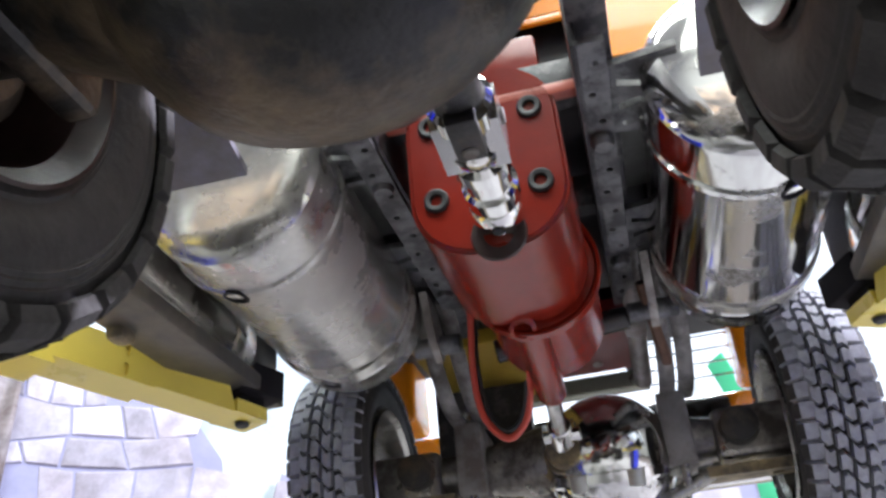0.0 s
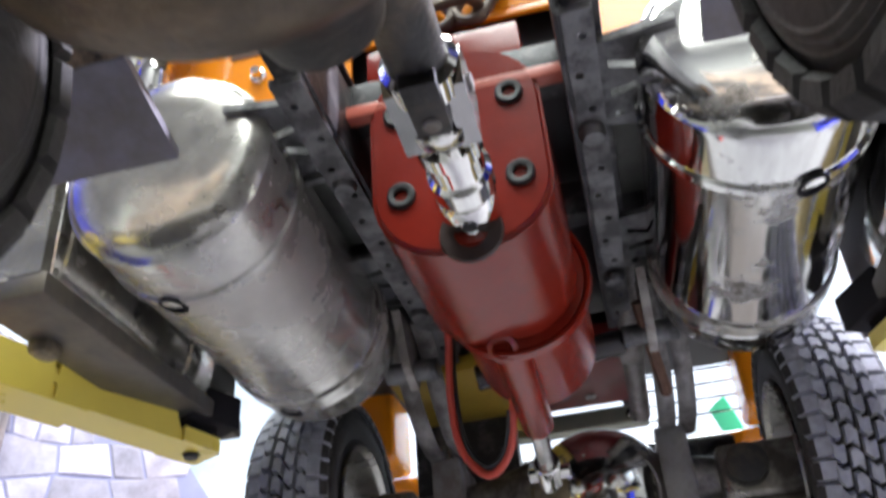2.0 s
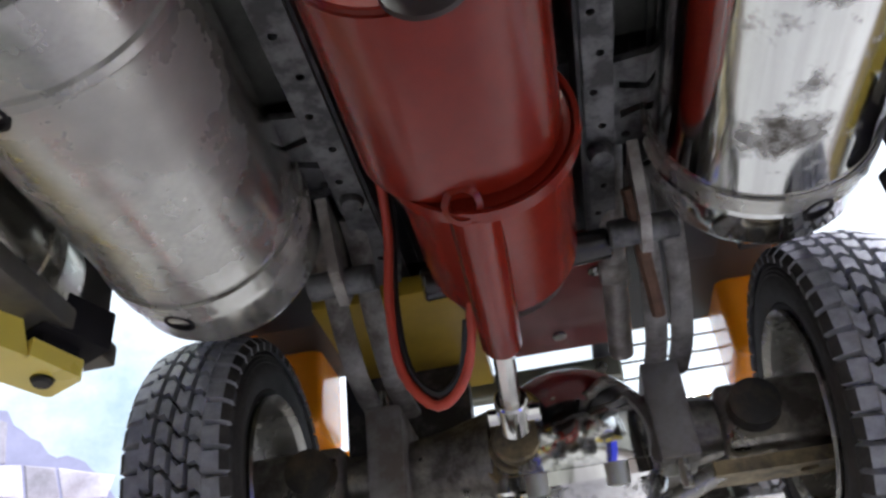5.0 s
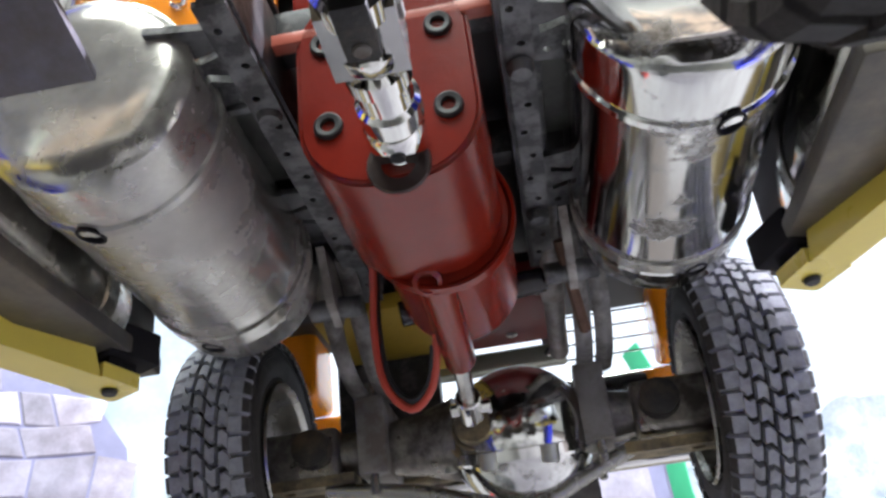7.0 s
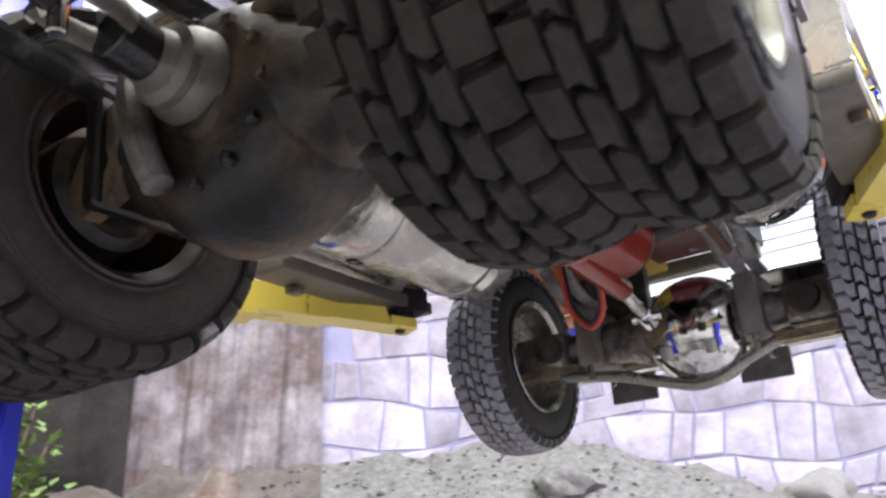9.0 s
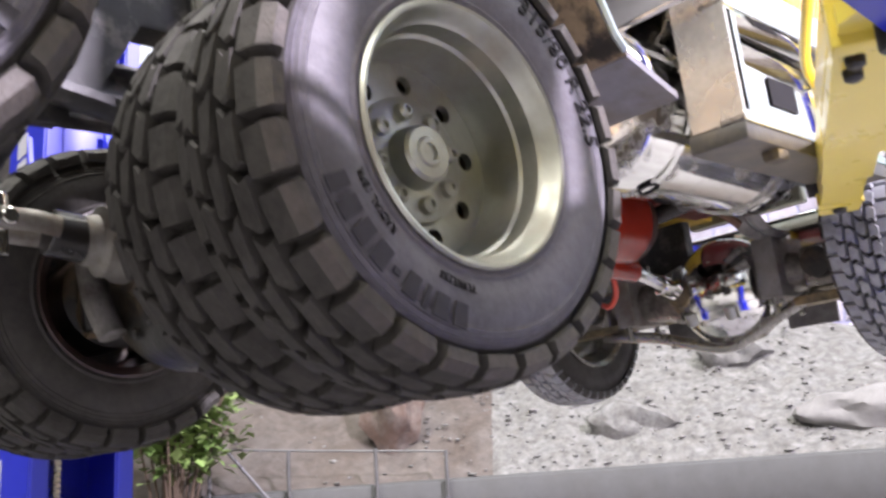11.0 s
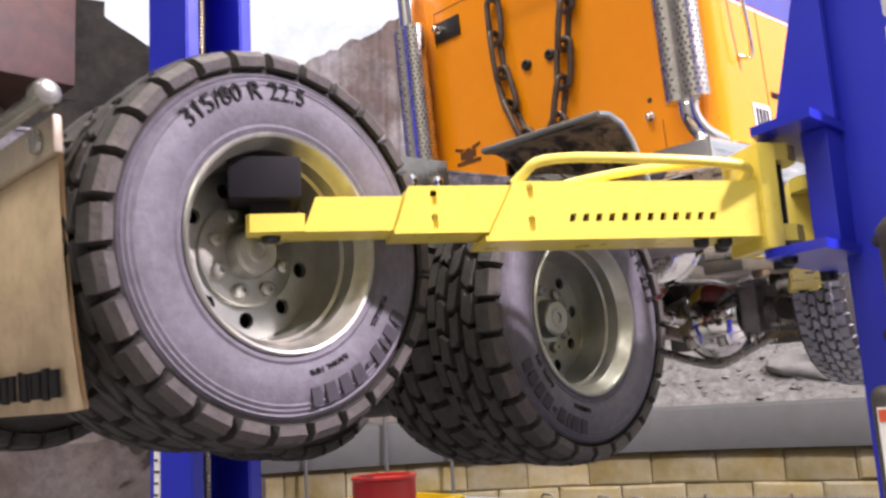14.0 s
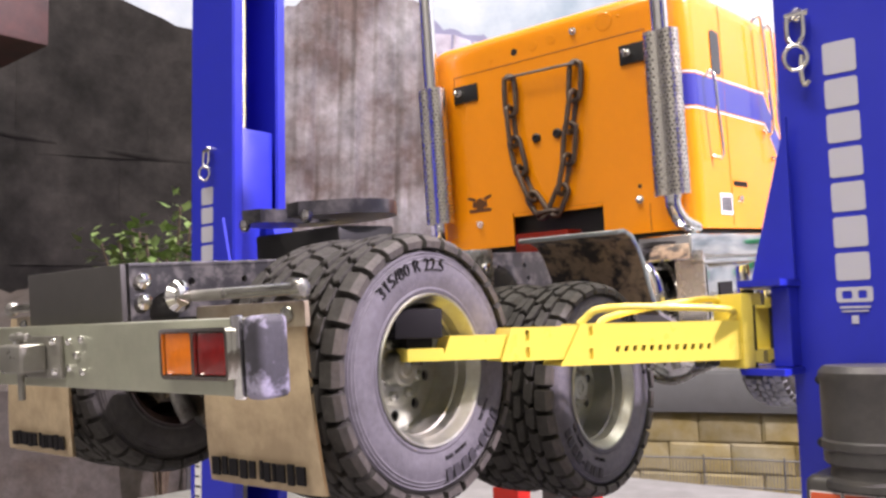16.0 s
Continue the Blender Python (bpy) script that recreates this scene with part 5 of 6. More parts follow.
for s in (-1, 1):
    bm = newbox(min(s * 40, s * 62), max(s * 40, s * 62), 190, 206, -17, -2, 2.2, seg=3)
    kn = part("knuckle", bm, M["mud_dark_chrome"], fa, smooth=40)
    bm = bmesh.new()
    lathe(bm, [(185.5, 0), (185.5, 2.6), (186, 5.2), (190, 5.6), (190, 0)], "y", at=(s * 47, 0, -8.5), seg=20)
    part("king_pin", bm, M["mud"], kn, smooth=35)
    bm = plate(bmesh.new(), [(36, -4.5), (60, -4.5), (64, 0), (60, 4.5), (36, 4.5)], [circle(55, 0, 1.9, 14)], 3, frame_of((0, 194, -19), (s, 0, 0), (0, 1, 0)))
    part("steering_arm", bm, M["brass_grey"], kn, smooth=35)
    gx = 20 if s > 0 else -34
    bm = newbox(gx - 10, gx + 10, 240, 242, -26, -14, 0.8)
    part("guard_plate", bm, M["dusty_grey"], fa, "hanging grey guard plate", 30)
    bm = newbox(s * 30 - 4, s * 30 + 4, 186, 210, -18, 4, 0.8)
    part("spring_clamp", bm, M["steel"], fa, smooth=30)
    for y in (188, 208):
        bm = bmesh.new()
        rod(bm, (s * 30, y, -24), (s * 30, y, 8), 1.2, 8)
        part("clamp_bolt", bm, M["rim_dull"], fa, smooth=30)
bm = bmesh.new()
rod(bm, (-60, 212, -16), (60, 212, -16), 1.6, 10)
part("track_rod", bm, M["brass_grey"], fa, smooth=30)

sits(**UNDER)
# leaf springs, hangers and links of the front end
for s in (-1, 1):
    for k, x in enumerate((27.0, 34.5) if s < 0 else (31.8, 37.5)):
        bm = bmesh.new()
        tube(bm, [(s * x, 146, 24), (s * x, 154, 20), (s * (x + 0.8), 168, 12), (s * (x + 0.5), 182, 4), (s * x, 198, 3)], 2.4, 8, flat=(2.6, 1.3))
        part("leaf_spring", bm, M["dusty_steel"], truck, "grey leaf spring arm", 40)
    bm = plate(bmesh.new(), [(138, 24), (150, 24), (158, 14), (154, 9), (146, 12)], [circle(152, 13.5, 1.6, 10)], 2.2, frame_of((s * 31 + 1.1, 0, 0), (0, 1, 0), (0, 0, 1)))
    part("spring_hanger", bm, M["pale_link"], truck, "scuffed pale spring hanger", 30)
    bm = bmesh.new()
    rod(bm, (s * 24, 152.5, 13.5), (s * 38, 152.5, 13.5), 2.8, 14)
    part("hanger_pin", bm, M["scuffed"], truck, smooth=35)
bm = bmesh.new()
tube(bm, [(27.7, 142, 31), (26.8, 160, 26), (26.3, 172, 21.5), (25.6, 197, 9)], 2.9, 12)
lathe(bm, [(-3.4, 0), (-3.2, 3.0), (0, 3.9), (3.2, 3.0), (3.4, 0)], "x", at=(26.0, 176, 19.5), seg=18)
part("drag_link", bm, M["pale_link"], truck, "scuffed grey steering link", 40)
bm = bmesh.new()
tube(bm, [(29, 146, 19), (30, 152, 14), (31, 160, 12), (33, 174, 6)], 1.6, 8)
part("hose", bm, M["rust"], truck, "rusty brown rod", 40)
bm = bmesh.new()
tube(bm, [(-18, 132, 26), (-19, 144, 18), (-21, 150, 5), (-20, 153, -8), (-14, 154, -15), (-8, 152, -11), (-5, 146, -3), (-3, 136, 2)], 1.05, 8)
part("red_cable", bm, M["red_cable"], truck, "looped red cable", 60)
bm = bmesh.new()
tube(bm, [(-17.5, 132, 26.4), (-18.0, 144, 19), (-19.6, 150, 6), (-18.6, 152.5, -7), (-13.6, 153, -13.2), (-8.6, 151.5, -10), (-6, 146, -3)], 0.7, 6)
part("red_cable", bm, M["black_plain"], truck, "black cable beside the red one", 60)
# trays under the cab
part("servo_tray", newbox(-6, 28, 168, 214, 20, 26, 0.8), M["dark_red"], truck, "dark red servo tray", 30)
for x, y in ((2, 174), (22, 176), (12, 205)):
    bm = bmesh.new()
    lathe(bm, [(19.9, 0), (19.0, 1.0), (19.4, 1.8), (20.2, 1.8)], "z", at=(x, y, 0), seg=12)
    part("tray_screw", bm, M["rim_dull"], truck, smooth=30)
part("battery_tray", newbox(-45, -8, 176, 232, 22, 27, 0.8), M["brass_tray"], truck, "mustard yellow tray", 30)
bm = bmesh.new()
rod(bm, (-14, 150, 8), (24, 156, 14), 3.2, 16)
part("servo_rod", bm, M["gunmetal"], truck, smooth=30)
sits()
bar = part("front_cross_bar", newbox(-26, 30, 271, 277, 31.5, 39, 1.4, seg=3), M["bumper"], truck, "dull tarnished cross bar behind the grille", 40)
for x in (-20, 24):
    bm = lathe(bmesh.new(), [(0, 1.9), (-1.2, 1.7), (-1.7, 0.9), (-1.7, 0)], "y", at=(x, 271, 35.2), seg=12)
    part("bolt", bm, M["rim_dull"], bar, smooth=30)

# ---- cab
sits(**CAB)
part_y = 120.5
CAB_END = 328.0
bm = bmesh.new()
rad = 11
prof = [(-90, part_y + rad), (-90, CAB_END - 6), (-84, CAB_END), (84, CAB_END), (90, CAB_END - 6), (90, part_y + rad)]
arc_r = [(90 - rad + rad * math.cos(radians(a)), part_y + rad - rad * math.sin(radians(a))) for a in range(9, 90, 9)]
arc_l = [(-90 + rad - rad * math.cos(radians(a)), part_y + rad - rad * math.sin(radians(a))) for a in range(81, 0, -9)]
outline = [(90, CAB_END - 6), (90, part_y + rad)] + arc_r + [(90 - rad, part_y), (34, part_y), (-28, part_y), (-90 + rad, part_y)] + arc_l + [(-90, part_y + rad), (-90, CAB_END - 6), (-84, CAB_END), (84, CAB_END)]
levels = [(68, 0.0), (88, 0.0), (150, 0.0), (190, 0.0), (195, 0.7), (198.5, 2.4), (200.8, 5.2), (201.8, 9.0)]
rings = []
for z, inset in levels:
    rings.append([bm.verts.new((x * (1 - inset / 90), 194 + (y - 194) * (1 - inset / 74), z)) for x, y in outline])
n = len(outline)
cut = [i for i in range(n) if abs(outline[i][0] - 34) < 0.1 and abs(outline[i][1] - part_y) < 0.1][0]
for li, (a, b) in enumerate(zip(rings, rings[1:])):
    for k in range(n):
        if li == 0 and k == cut:
            continue
        bm.faces.new((a[k], b[k], b[(k + 1) % n], a[(k + 1) % n]))
bm.faces.new(rings[-1])
bmesh.ops.recalc_face_normals(bm, faces=bm.faces)
cab = part("cab", bm, M["orange"], truck, "glossy orange sleeper cab", 35)
sol = cab.modifiers.new("thickness", "SOLIDIFY")
sol.thickness, sol.offset = 0.0016, -1.0
part("cut_edge", newbox(-27.5, 33.5, part_y + 0.2, part_y + 1.8, 85.5, 88, 0.5), M["orange"], cab, smooth=30)
part("cab_floor", newbox(-84, 84, 126, CAB_END - 6, 62, 68, 1), M["black_plain"], cab, "black cab floor", 30)
# Added black box: the shade inside the cab opening, given as colour.
part("interior_box", newbox(-52, 56, 128, 150, 66, 98, 1), M["black_plain"], cab, "black filler box for the dark of the cab inside", 30)
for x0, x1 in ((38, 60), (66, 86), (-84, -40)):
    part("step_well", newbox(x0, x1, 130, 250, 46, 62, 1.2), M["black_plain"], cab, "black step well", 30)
sits(**UNDER)
# lower front panels in cab colour, bright grille behind
for s in (-1, 1):
    part("front_fender", newbox(min(s * 62, s * 91), max(s * 62, s * 91), 240, 266, 22, 68, 4, seg=3), M["orange"], cab, "orange lower front corner", 40)
part("front_bumper", newbox(-90, 90, 262, 270, -12, 22, 2.5, seg=3), M["chrome"], cab, "bright chrome front bumper", 40)
for k in range(4):
    part("grille_rib", newbox(26, 62, 254, 255, 26 + 5.4 * k, 26.5 + 5.4 * k, 0.2), M["steel_bright"], cab, "thin bright grille rib" if k == 0 else "", 30)
# Added black block: hides the bright backdrop in the gap beside the differential.
part("front_cross_member", newbox(-48, -14, 216, 222, -4, 42, 1.0), M["black"], truck, "dark block added to close a bright gap", 30)
sits(**CAB)
# panel seams on the back wall
seam = bmesh.new()
for a, b in (((-66.5, 180), (66.8, 180)), ((-66.5, 180), (-66.5, 160)), ((66.8, 180), (66.8, 160))):
    rod(seam, (a[0], part_y - 0.05, a[1]), (b[0], part_y - 0.05, b[1]), 0.28, 6)
part("panel_seam", seam, M["orange_dark"], cab, "fine pressed seam", 30)
seam = bmesh.new()
rod(seam, (62.5, part_y - 0.05, 68.5), (62.5, part_y - 0.05, 84), 0.3, 6)
part("panel_seam", seam, M["orange_dark"], cab, "fine pressed seam", 30)
for x, z, r in ((-37, 185.5, 1.6), (-5, 187, 2.6), (8, 188, 2.6), (43, 190, 5.0), (33, 188.5, 0.7), (52, 191, 0.7)):
    bm = bmesh.new()
    lathe(bm, [(part_y, r + 0.25), (part_y - 0.3, r), (part_y - 0.3, 0)], "y", at=(0, 0, 0), seg=20)
    bmesh.ops.translate(bm, vec=(x, 0, z), verts=bm.verts)
    part("boss", bm, M["orange"], cab, smooth=30)
for x, z, r, mm in ((-18.8, 186.5, 2.0, "black_plain"), (57.5, 94.1, 1.0, "black_plain")):
    bm = bmesh.new()
    lathe(bm, [(part_y - 0.12, r), (part_y - 0.05, r + 0.2), (part_y + 0.1, 0)], "y", seg=18)
    lathe(bm, [(part_y - 0.12, r), (part_y - 0.12, 0)], "y", seg=18)
    bmesh.ops.translate(bm, vec=(x, 0, z), verts=bm.verts)
    part("hole", bm, M[mm], cab, "dark drilled hole", 30)
for x, z in ((-6.8, 131.4), (7.8, 131.9)):
    bm = bmesh.new()
    lathe(bm, [(part_y, 2.9), (part_y - 1.4, 2.7), (part_y - 2.0, 2.0), (part_y - 2.0, 1.1), (part_y - 1.4, 0.9), (part_y - 1.4, 0)], "y", at=(x, 0, z), seg=20)
    part("rubber_stop", bm, M["black_plain"], cab, "black rubber stop", 35)
for x, z in ((-52.9, 83.5), (57.0, 86.8), (23, 189.2)):
    bm = bmesh.new()
    lathe(bm, [(part_y, 2.4), (part_y - 0.8, 2.2), (part_y - 1.0, 1.4), (part_y - 3.2, 1.3), (part_y - 3.6, 0.8), (part_y - 3.6, 0)], "y", at=(x, 0, z), seg=18)
    part("cab_screw", bm, M["chrome"], cab, smooth=35)
for x0, x1 in ((-66.5, -48), (51.5, 67)):
    bm = newbox(x0, x1, part_y - 1.4, part_y, 162.5, 173.5, 0.4)
    cl = part("mirror_clip", bm, M["black_plain"], cab, "black clip plate", 30)
    bm = bmesh.new()
    xc = x0 + 5.2
    lathe(bm, [(part_y - 1.2, 2.6), (part_y - 3.6, 2.5), (part_y - 3.8, 1.6), (part_y - 7.0, 1.5), (part_y - 7.4, 1.0), (part_y - 7.4, 0)], "y", at=(xc, 0, 168.5), seg=8)
    part("clip_bolt", bm, M["chrome"], cl, smooth=30)
bm = bmesh.new()
lathe(bm, [(part_y - 0.25, 0), (part_y - 0.25, 4.0), (part_y, 4.2)], "y", seg=24)
for v in bm.verts:
    v.co.x *= 0.8
box(bm, -8.5, 8.5, part_y - 0.3, part_y - 0.05, -4.6, -2.6)
box(bm, -5.5, 5.5, part_y - 0.32, part_y - 0.06, -1.6, 2.2)
for s in (-1, 1):
    box(bm, min(s * 4, s * 10), max(s * 4, s * 10), part_y - 0.28, part_y - 0.05, 1.2, 3.0, m=Matrix.Rotation(-s * 0.3, 4, "Y"))
bmesh.ops.translate(bm, vec=(-52.4, 0, 96), verts=bm.verts)
part("badge", bm, M["badge"], cab, "dark brown emblem decal", 0)
# side: stripe, window, handles, number decal, bolt
for x in (90.25,):
    bm = bmesh.new()
    zs = lambda y: 0 if y < 232 else -(y - 232) * 1.1
    ys = [131, 160, 190, 220, 232, 240, 250, 262]
    for z0, z1, mi in ((134.5, 151.5, 0), (152.3, 153.2, 1), (132.6, 133.6, 1)):
        for y0, y1 in zip(ys, ys[1:]):
            f = bm.faces.new([bm.verts.new((x, y0, z0 + zs(y0))), bm.verts.new((x, y1, z0 + zs(y1))), bm.verts.new((x, y1, z1 + zs(y1))), bm.verts.new((x, y0, z1 + zs(y0)))])
            f.material_index = mi
    # the stripe wraps round the rear corner
    cyl = [(90 - rad + (rad + 0.25) * math.cos(radians(a)), part_y + rad - (rad + 0.25) * math.sin(radians(a))) for a in range(0, 64, 7)]
    for z0, z1, mi in ((134.5, 151.5, 0), (152.3, 153.2, 1), (132.6, 133.6, 1)):
        for (xa, ya), (xb, yb) in zip(cyl, cyl[1:]):
            f = bm.faces.new([bm.verts.new((xb, yb, z0)), bm.verts.new((xa, ya, z0)), bm.verts.new((xa, ya, z1)), bm.verts.new((xb, yb, z1))])
            f.material_index = mi
            g = bm.faces.new([bm.verts.new((-xa, ya, z0)), bm.verts.new((-xb, yb, z0)), bm.verts.new((-xb, yb, z1)), bm.verts.new((-xa, ya, z1))])
            g.material_index = mi
    bmesh.ops.remove_doubles(bm, verts=bm.verts, dist=0.01)
    part("stripe", bm, [M["blue_stripe"], M["white"]], cab, "blue side stripe edged in white", 40)
    bm = plate(bmesh.new(), rounded(152.5, 165, 155, 179.5, 2.5), [], 0.5, frame_of((x + 0.25, 0, 0), (0, 1, 0), (0, 0, 1)))
    part("side_window", bm, M["glass_dark"], cab, "dark side window", 30)
    for pts in ([(90, 140, 151), (95.5, 140, 152.5), (96, 142, 130), (95.5, 145, 107), (90, 145, 108)], [(90, 237.5, 192), (96, 237.5, 193.6), (96.4, 238.5, 150), (96, 240, 112), (90, 240, 113)], [(90, 222, 196), (95.5, 222, 197), (96, 226, 160), (95.5, 229, 128), (90, 229, 129)]):
        bm = tube(bmesh.new(), pts, 0.95, 8, smooth=3)
        part("grab_handle", bm, M["chrome"], cab, "chrome grab handle", 50)
    bm = newbox(x - 0.15, x + 0.2, 150, 167, 75.5, 87.5, 0.1)
    dec = part("number_decal", bm, M["white"], cab, "white decal with dark bars", 0)
    bm = bmesh.new()
    for k in range(4):
        box(bm, x + 0.2, x + 0.35, 152 + 3.5 * k, 154.4 + 3.5 * k, 77.6, 85.4)
    part("wording", bm, M["letter"], dec, smooth=0)
    bm = bmesh.new()
    for k in range(8):
        box(bm, x - 0.1, x + 0.2, 172 + 2.6 * k, 173.8 + 2.6 * k, 92.4, 95.2)
    part("wording", bm, M["letter"], cab, "small dark wording bars", 0)
    bm = bmesh.new()
    lathe(bm, [(x, 2.2), (x + 1.2, 2.0), (x + 1.6, 1.0), (x + 1.6, 0)], "x", at=(0, 180, 84.9), seg=16)
    part("cab_screw", bm, M["chrome"], cab, smooth=35)
    part("door_seam", rod(bmesh.new(), (x - 0.2, 168, 70), (x - 0.2, 168, 196), 0.3, 6), M["orange_dark"], cab, smooth=30)

# exhaust stacks with perforated shields
for s in (-1, 1):
    xc, yc = s * 80.5 if s > 0 else -77.5, 110.5
    bm = bmesh.new()
    rod(bm, (xc, yc, 84), (xc, yc, 300), 4.6, 24)
    stack = part("exhaust_pipe", bm, M["chrome"], truck, "tall chrome exhaust stack", 35)
    bm = bmesh.new()
    sect = []
    for lob in (-1, 1):
        for k in range(15):
            a = radians(-148 + 296 * k / 14)
            sect.append((lob, a))
    ring2 = [(4.3 + 5.2 * math.cos(radians(-125 + 250 * k / 12)), 6.0 * math.sin(radians(-125 + 250 * k / 12))) for k in range(13)] + \
            [(-4.3 - 5.2 * math.cos(radians(-125 + 250 * k / 12)), -6.0 * math.sin(radians(-125 + 250 * k / 12))) for k in range(13)]
    vs = [[bm.verts.new((xc + x, yc + y, z)) for x, y in ring2] for z in (86, 87, 172.4, 173.4)]
    for a, b in zip(vs, vs[1:]):
        for k in range(len(ring2)):
            bm.faces.new((a[k], a[(k + 1) % len(ring2)], b[(k + 1) % len(ring2)], b[k]))
    bm.faces.new(vs[0][::-1]); bm.faces.new(vs[-1])
    bmesh.ops.recalc_face_normals(bm, faces=bm.faces)
    shield = part("heat_shield", bm, M["shield"], stack, "perforated chrome heat shield", 50)
    bm = bmesh.new()
    for lob in (1, -1):
        for i in range(9):
            for j in range(38):
                a = radians(-118 + 236 * (i + 0.5 * (j % 2)) / 9)
                px, py = lob * (4.3 + 5.2 * math.cos(a)), lob * 6.0 * math.sin(a)
                nv = Vector((lob * math.cos(a) * 6.0, lob * math.sin(a) * 5.2, 0)).normalized()
                if abs(px) < 0.9:
                    continue
                z = 88.3 + 2.24 * j
                c = Vector((xc + px, yc + py, z)) + nv * 0.06
                u = Vector((0, 0, 1)); w = u.cross(nv)
                bm.faces.new([bm.verts.new(c + u * (0.62 * math.cos(q)) + w * (0.62 * math.sin(q))) for q in (0, 1.05, 2.09, 3.14, 4.19, 5.24)])
    tagged(part("hole_pattern", bm, M["hole_grey"], shield, "rows of small dark holes", 0), kind="stuff")
    bm = tube(bmesh.new(), [(xc, yc, 88), (xc, yc, 80), (xc + s * 2, yc + 3, 73), (xc + s * 4, yc + 9, 69.5), (xc + s * 4, yc + 16, 69)], 4.2, 16, smooth=4)
    part("elbow", bm, M["chrome"], stack, "curved lower pipe", 50)

# chain on the back wall
bm = rod(bmesh.new(), (-21.5, part_y - 5.5, 170.5), (24.5, part_y - 5.5, 169.5), 0.8, 10)
for x, z in ((-21.8, 170.5), (24.6, 169.5)):
    rod(bm, (x, part_y, z), (x, part_y - 7, z), 1.3, 10)
chain = part("chain", bm, M["steel"], truck, "brown-grey chain looped on two hooks", 40)
pts = [Vector(p) for p in ((-21.8, 169), (-22.0, 150), (-21.0, 131), (-17.5, 113), (-11, 96), (-4, 85.5), (3.5, 86), (10.5, 98), (15.5, 115), (18.5, 133), (22.5, 151), (24.6, 168))]
for k in range(11):
    a, b = pts[k], pts[k + 1]
    c, d = (a + b) / 2, (b - a)
    L = d.length * 0.5 + 2.8
    ang = math.atan2(d.y, d.x)
    loop = []
    for q in range(16):
        t = 2 * math.pi * q / 16
        u = (L - 4.0) * (1 if math.cos(t) > 0 else -1) * (0 if abs(math.cos(t)) < 0.1 else 1) + 4.0 * math.cos(t)
        w = 4.0 * math.sin(t)
        loop.append((u, w))
    p3 = []
    for u, w in loop:
        if k % 2 == 0:
            p3.append((c.x + u * math.cos(ang) - w * math.sin(ang), part_y - 3.2, c.y + u * math.sin(ang) + w * math.cos(ang)))
        else:
            p3.append((c.x + u * math.cos(ang), part_y - 4.4 + w, c.y + u * math.sin(ang)))
    part("link", tube(bmesh.new(), p3, 1.55, 8, closed=True, smooth=2), M["chain"], chain, smooth=60)

sits()
# the truck sits nose-up on the lift's arms
truck.location = (0, 0.0005, 0.0015)
truck.rotation_euler = (radians(3.9), 0, 0)

# ---------------------------------------------------------------- the lift
def up(x, y, z):
    return Matrix.Translation((x, y, z))


def lift_post(s, x_in, x_out, y0, y1):
    """A post of bent sheet, open towards the truck: s is 1 on the right side."""
    post = thing("lift_post", (x_in + x_out) / 2, (y0 + y1) / 2, FLOOR * 1000, "blue two-post lift column with silver bars", "lift post", "lift posts")
    T = 2.6
    a, b = x_in, x_out
    w = 7.5
    if s > 0:
        c = [(a, y0), (b, y0), (b, y1), (a, y1), (a, y1 - w), (a + T, y1 - w), (a + T, y1 - T), (b - T, y1 - T), (b - T, y0 + T), (a + T, y0 + T), (a + T, y0 + w), (a, y0 + w)]
    else:
        c = [(a, y0), (a, y0 + w), (a - T, y0 + w), (a - T, y0 + T), (b + T, y0 + T), (b + T, y1 - T), (a - T, y1 - T), (a - T, y1 - w), (a, y1 - w), (a, y1), (b, y1), (b, y0)]
    bm = plate(bmesh.new(), c, [], 620, frame_of((0, 0, 490), (1, 0, 0), (0, 1, 0)))
    es = [e for e in bm.edges if abs(e.verts[0].co.z - e.verts[1].co.z) > 300 and len(e.link_faces) == 2 and e.calc_face_angle(0) > 1]
    bmesh.ops.bevel(bm, geom=es, offset=0.9, segments=3, affect="EDGES")
    part("column", bm, M["blue"], post, smooth=40)
    bm = newbox(min(a, b) - 16, max(a, b) + 16, y0 - 22, y1 + 22, FLOOR * 1000, FLOOR * 1000 + 5, 0.8)
    base_plate = part("base_plate", bm, M["blue"], post, smooth=30)
    for bx in (min(a, b) - 9, max(a, b) + 9):
        for by in (y0 - 14, y1 + 14):
            bm = bmesh.new()
            lathe(bm, [(0, 3.6), (3, 3.4), (3.4, 2), (5, 1.8), (5, 0)], "z", at=(bx, by, FLOOR * 1000 + 5), seg=6)
            part("anchor_bolt", bm, M["steel"], base_plate, smooth=30)
    xr = a + s * 7.0
    bm = bmesh.new()
    prof = [(-120, 0)]
    z = -120
    while z < 485:
        prof += [(z, 1.7), (z + 1.1, 2.3), (z + 2.2, 1.7)]
        z += 2.2
    lathe(bm, prof + [(485, 0)], "z", at=(xr, y0 + w + 5.0, 0), seg=10)
    part("threaded_rod", bm, M["rod_metal"], post, "pale threaded rod", 20)
    return post


right_post = lift_post(1, 160, 210, 10, 43)
left_post = lift_post(-1, -173, -218, 21, 62)

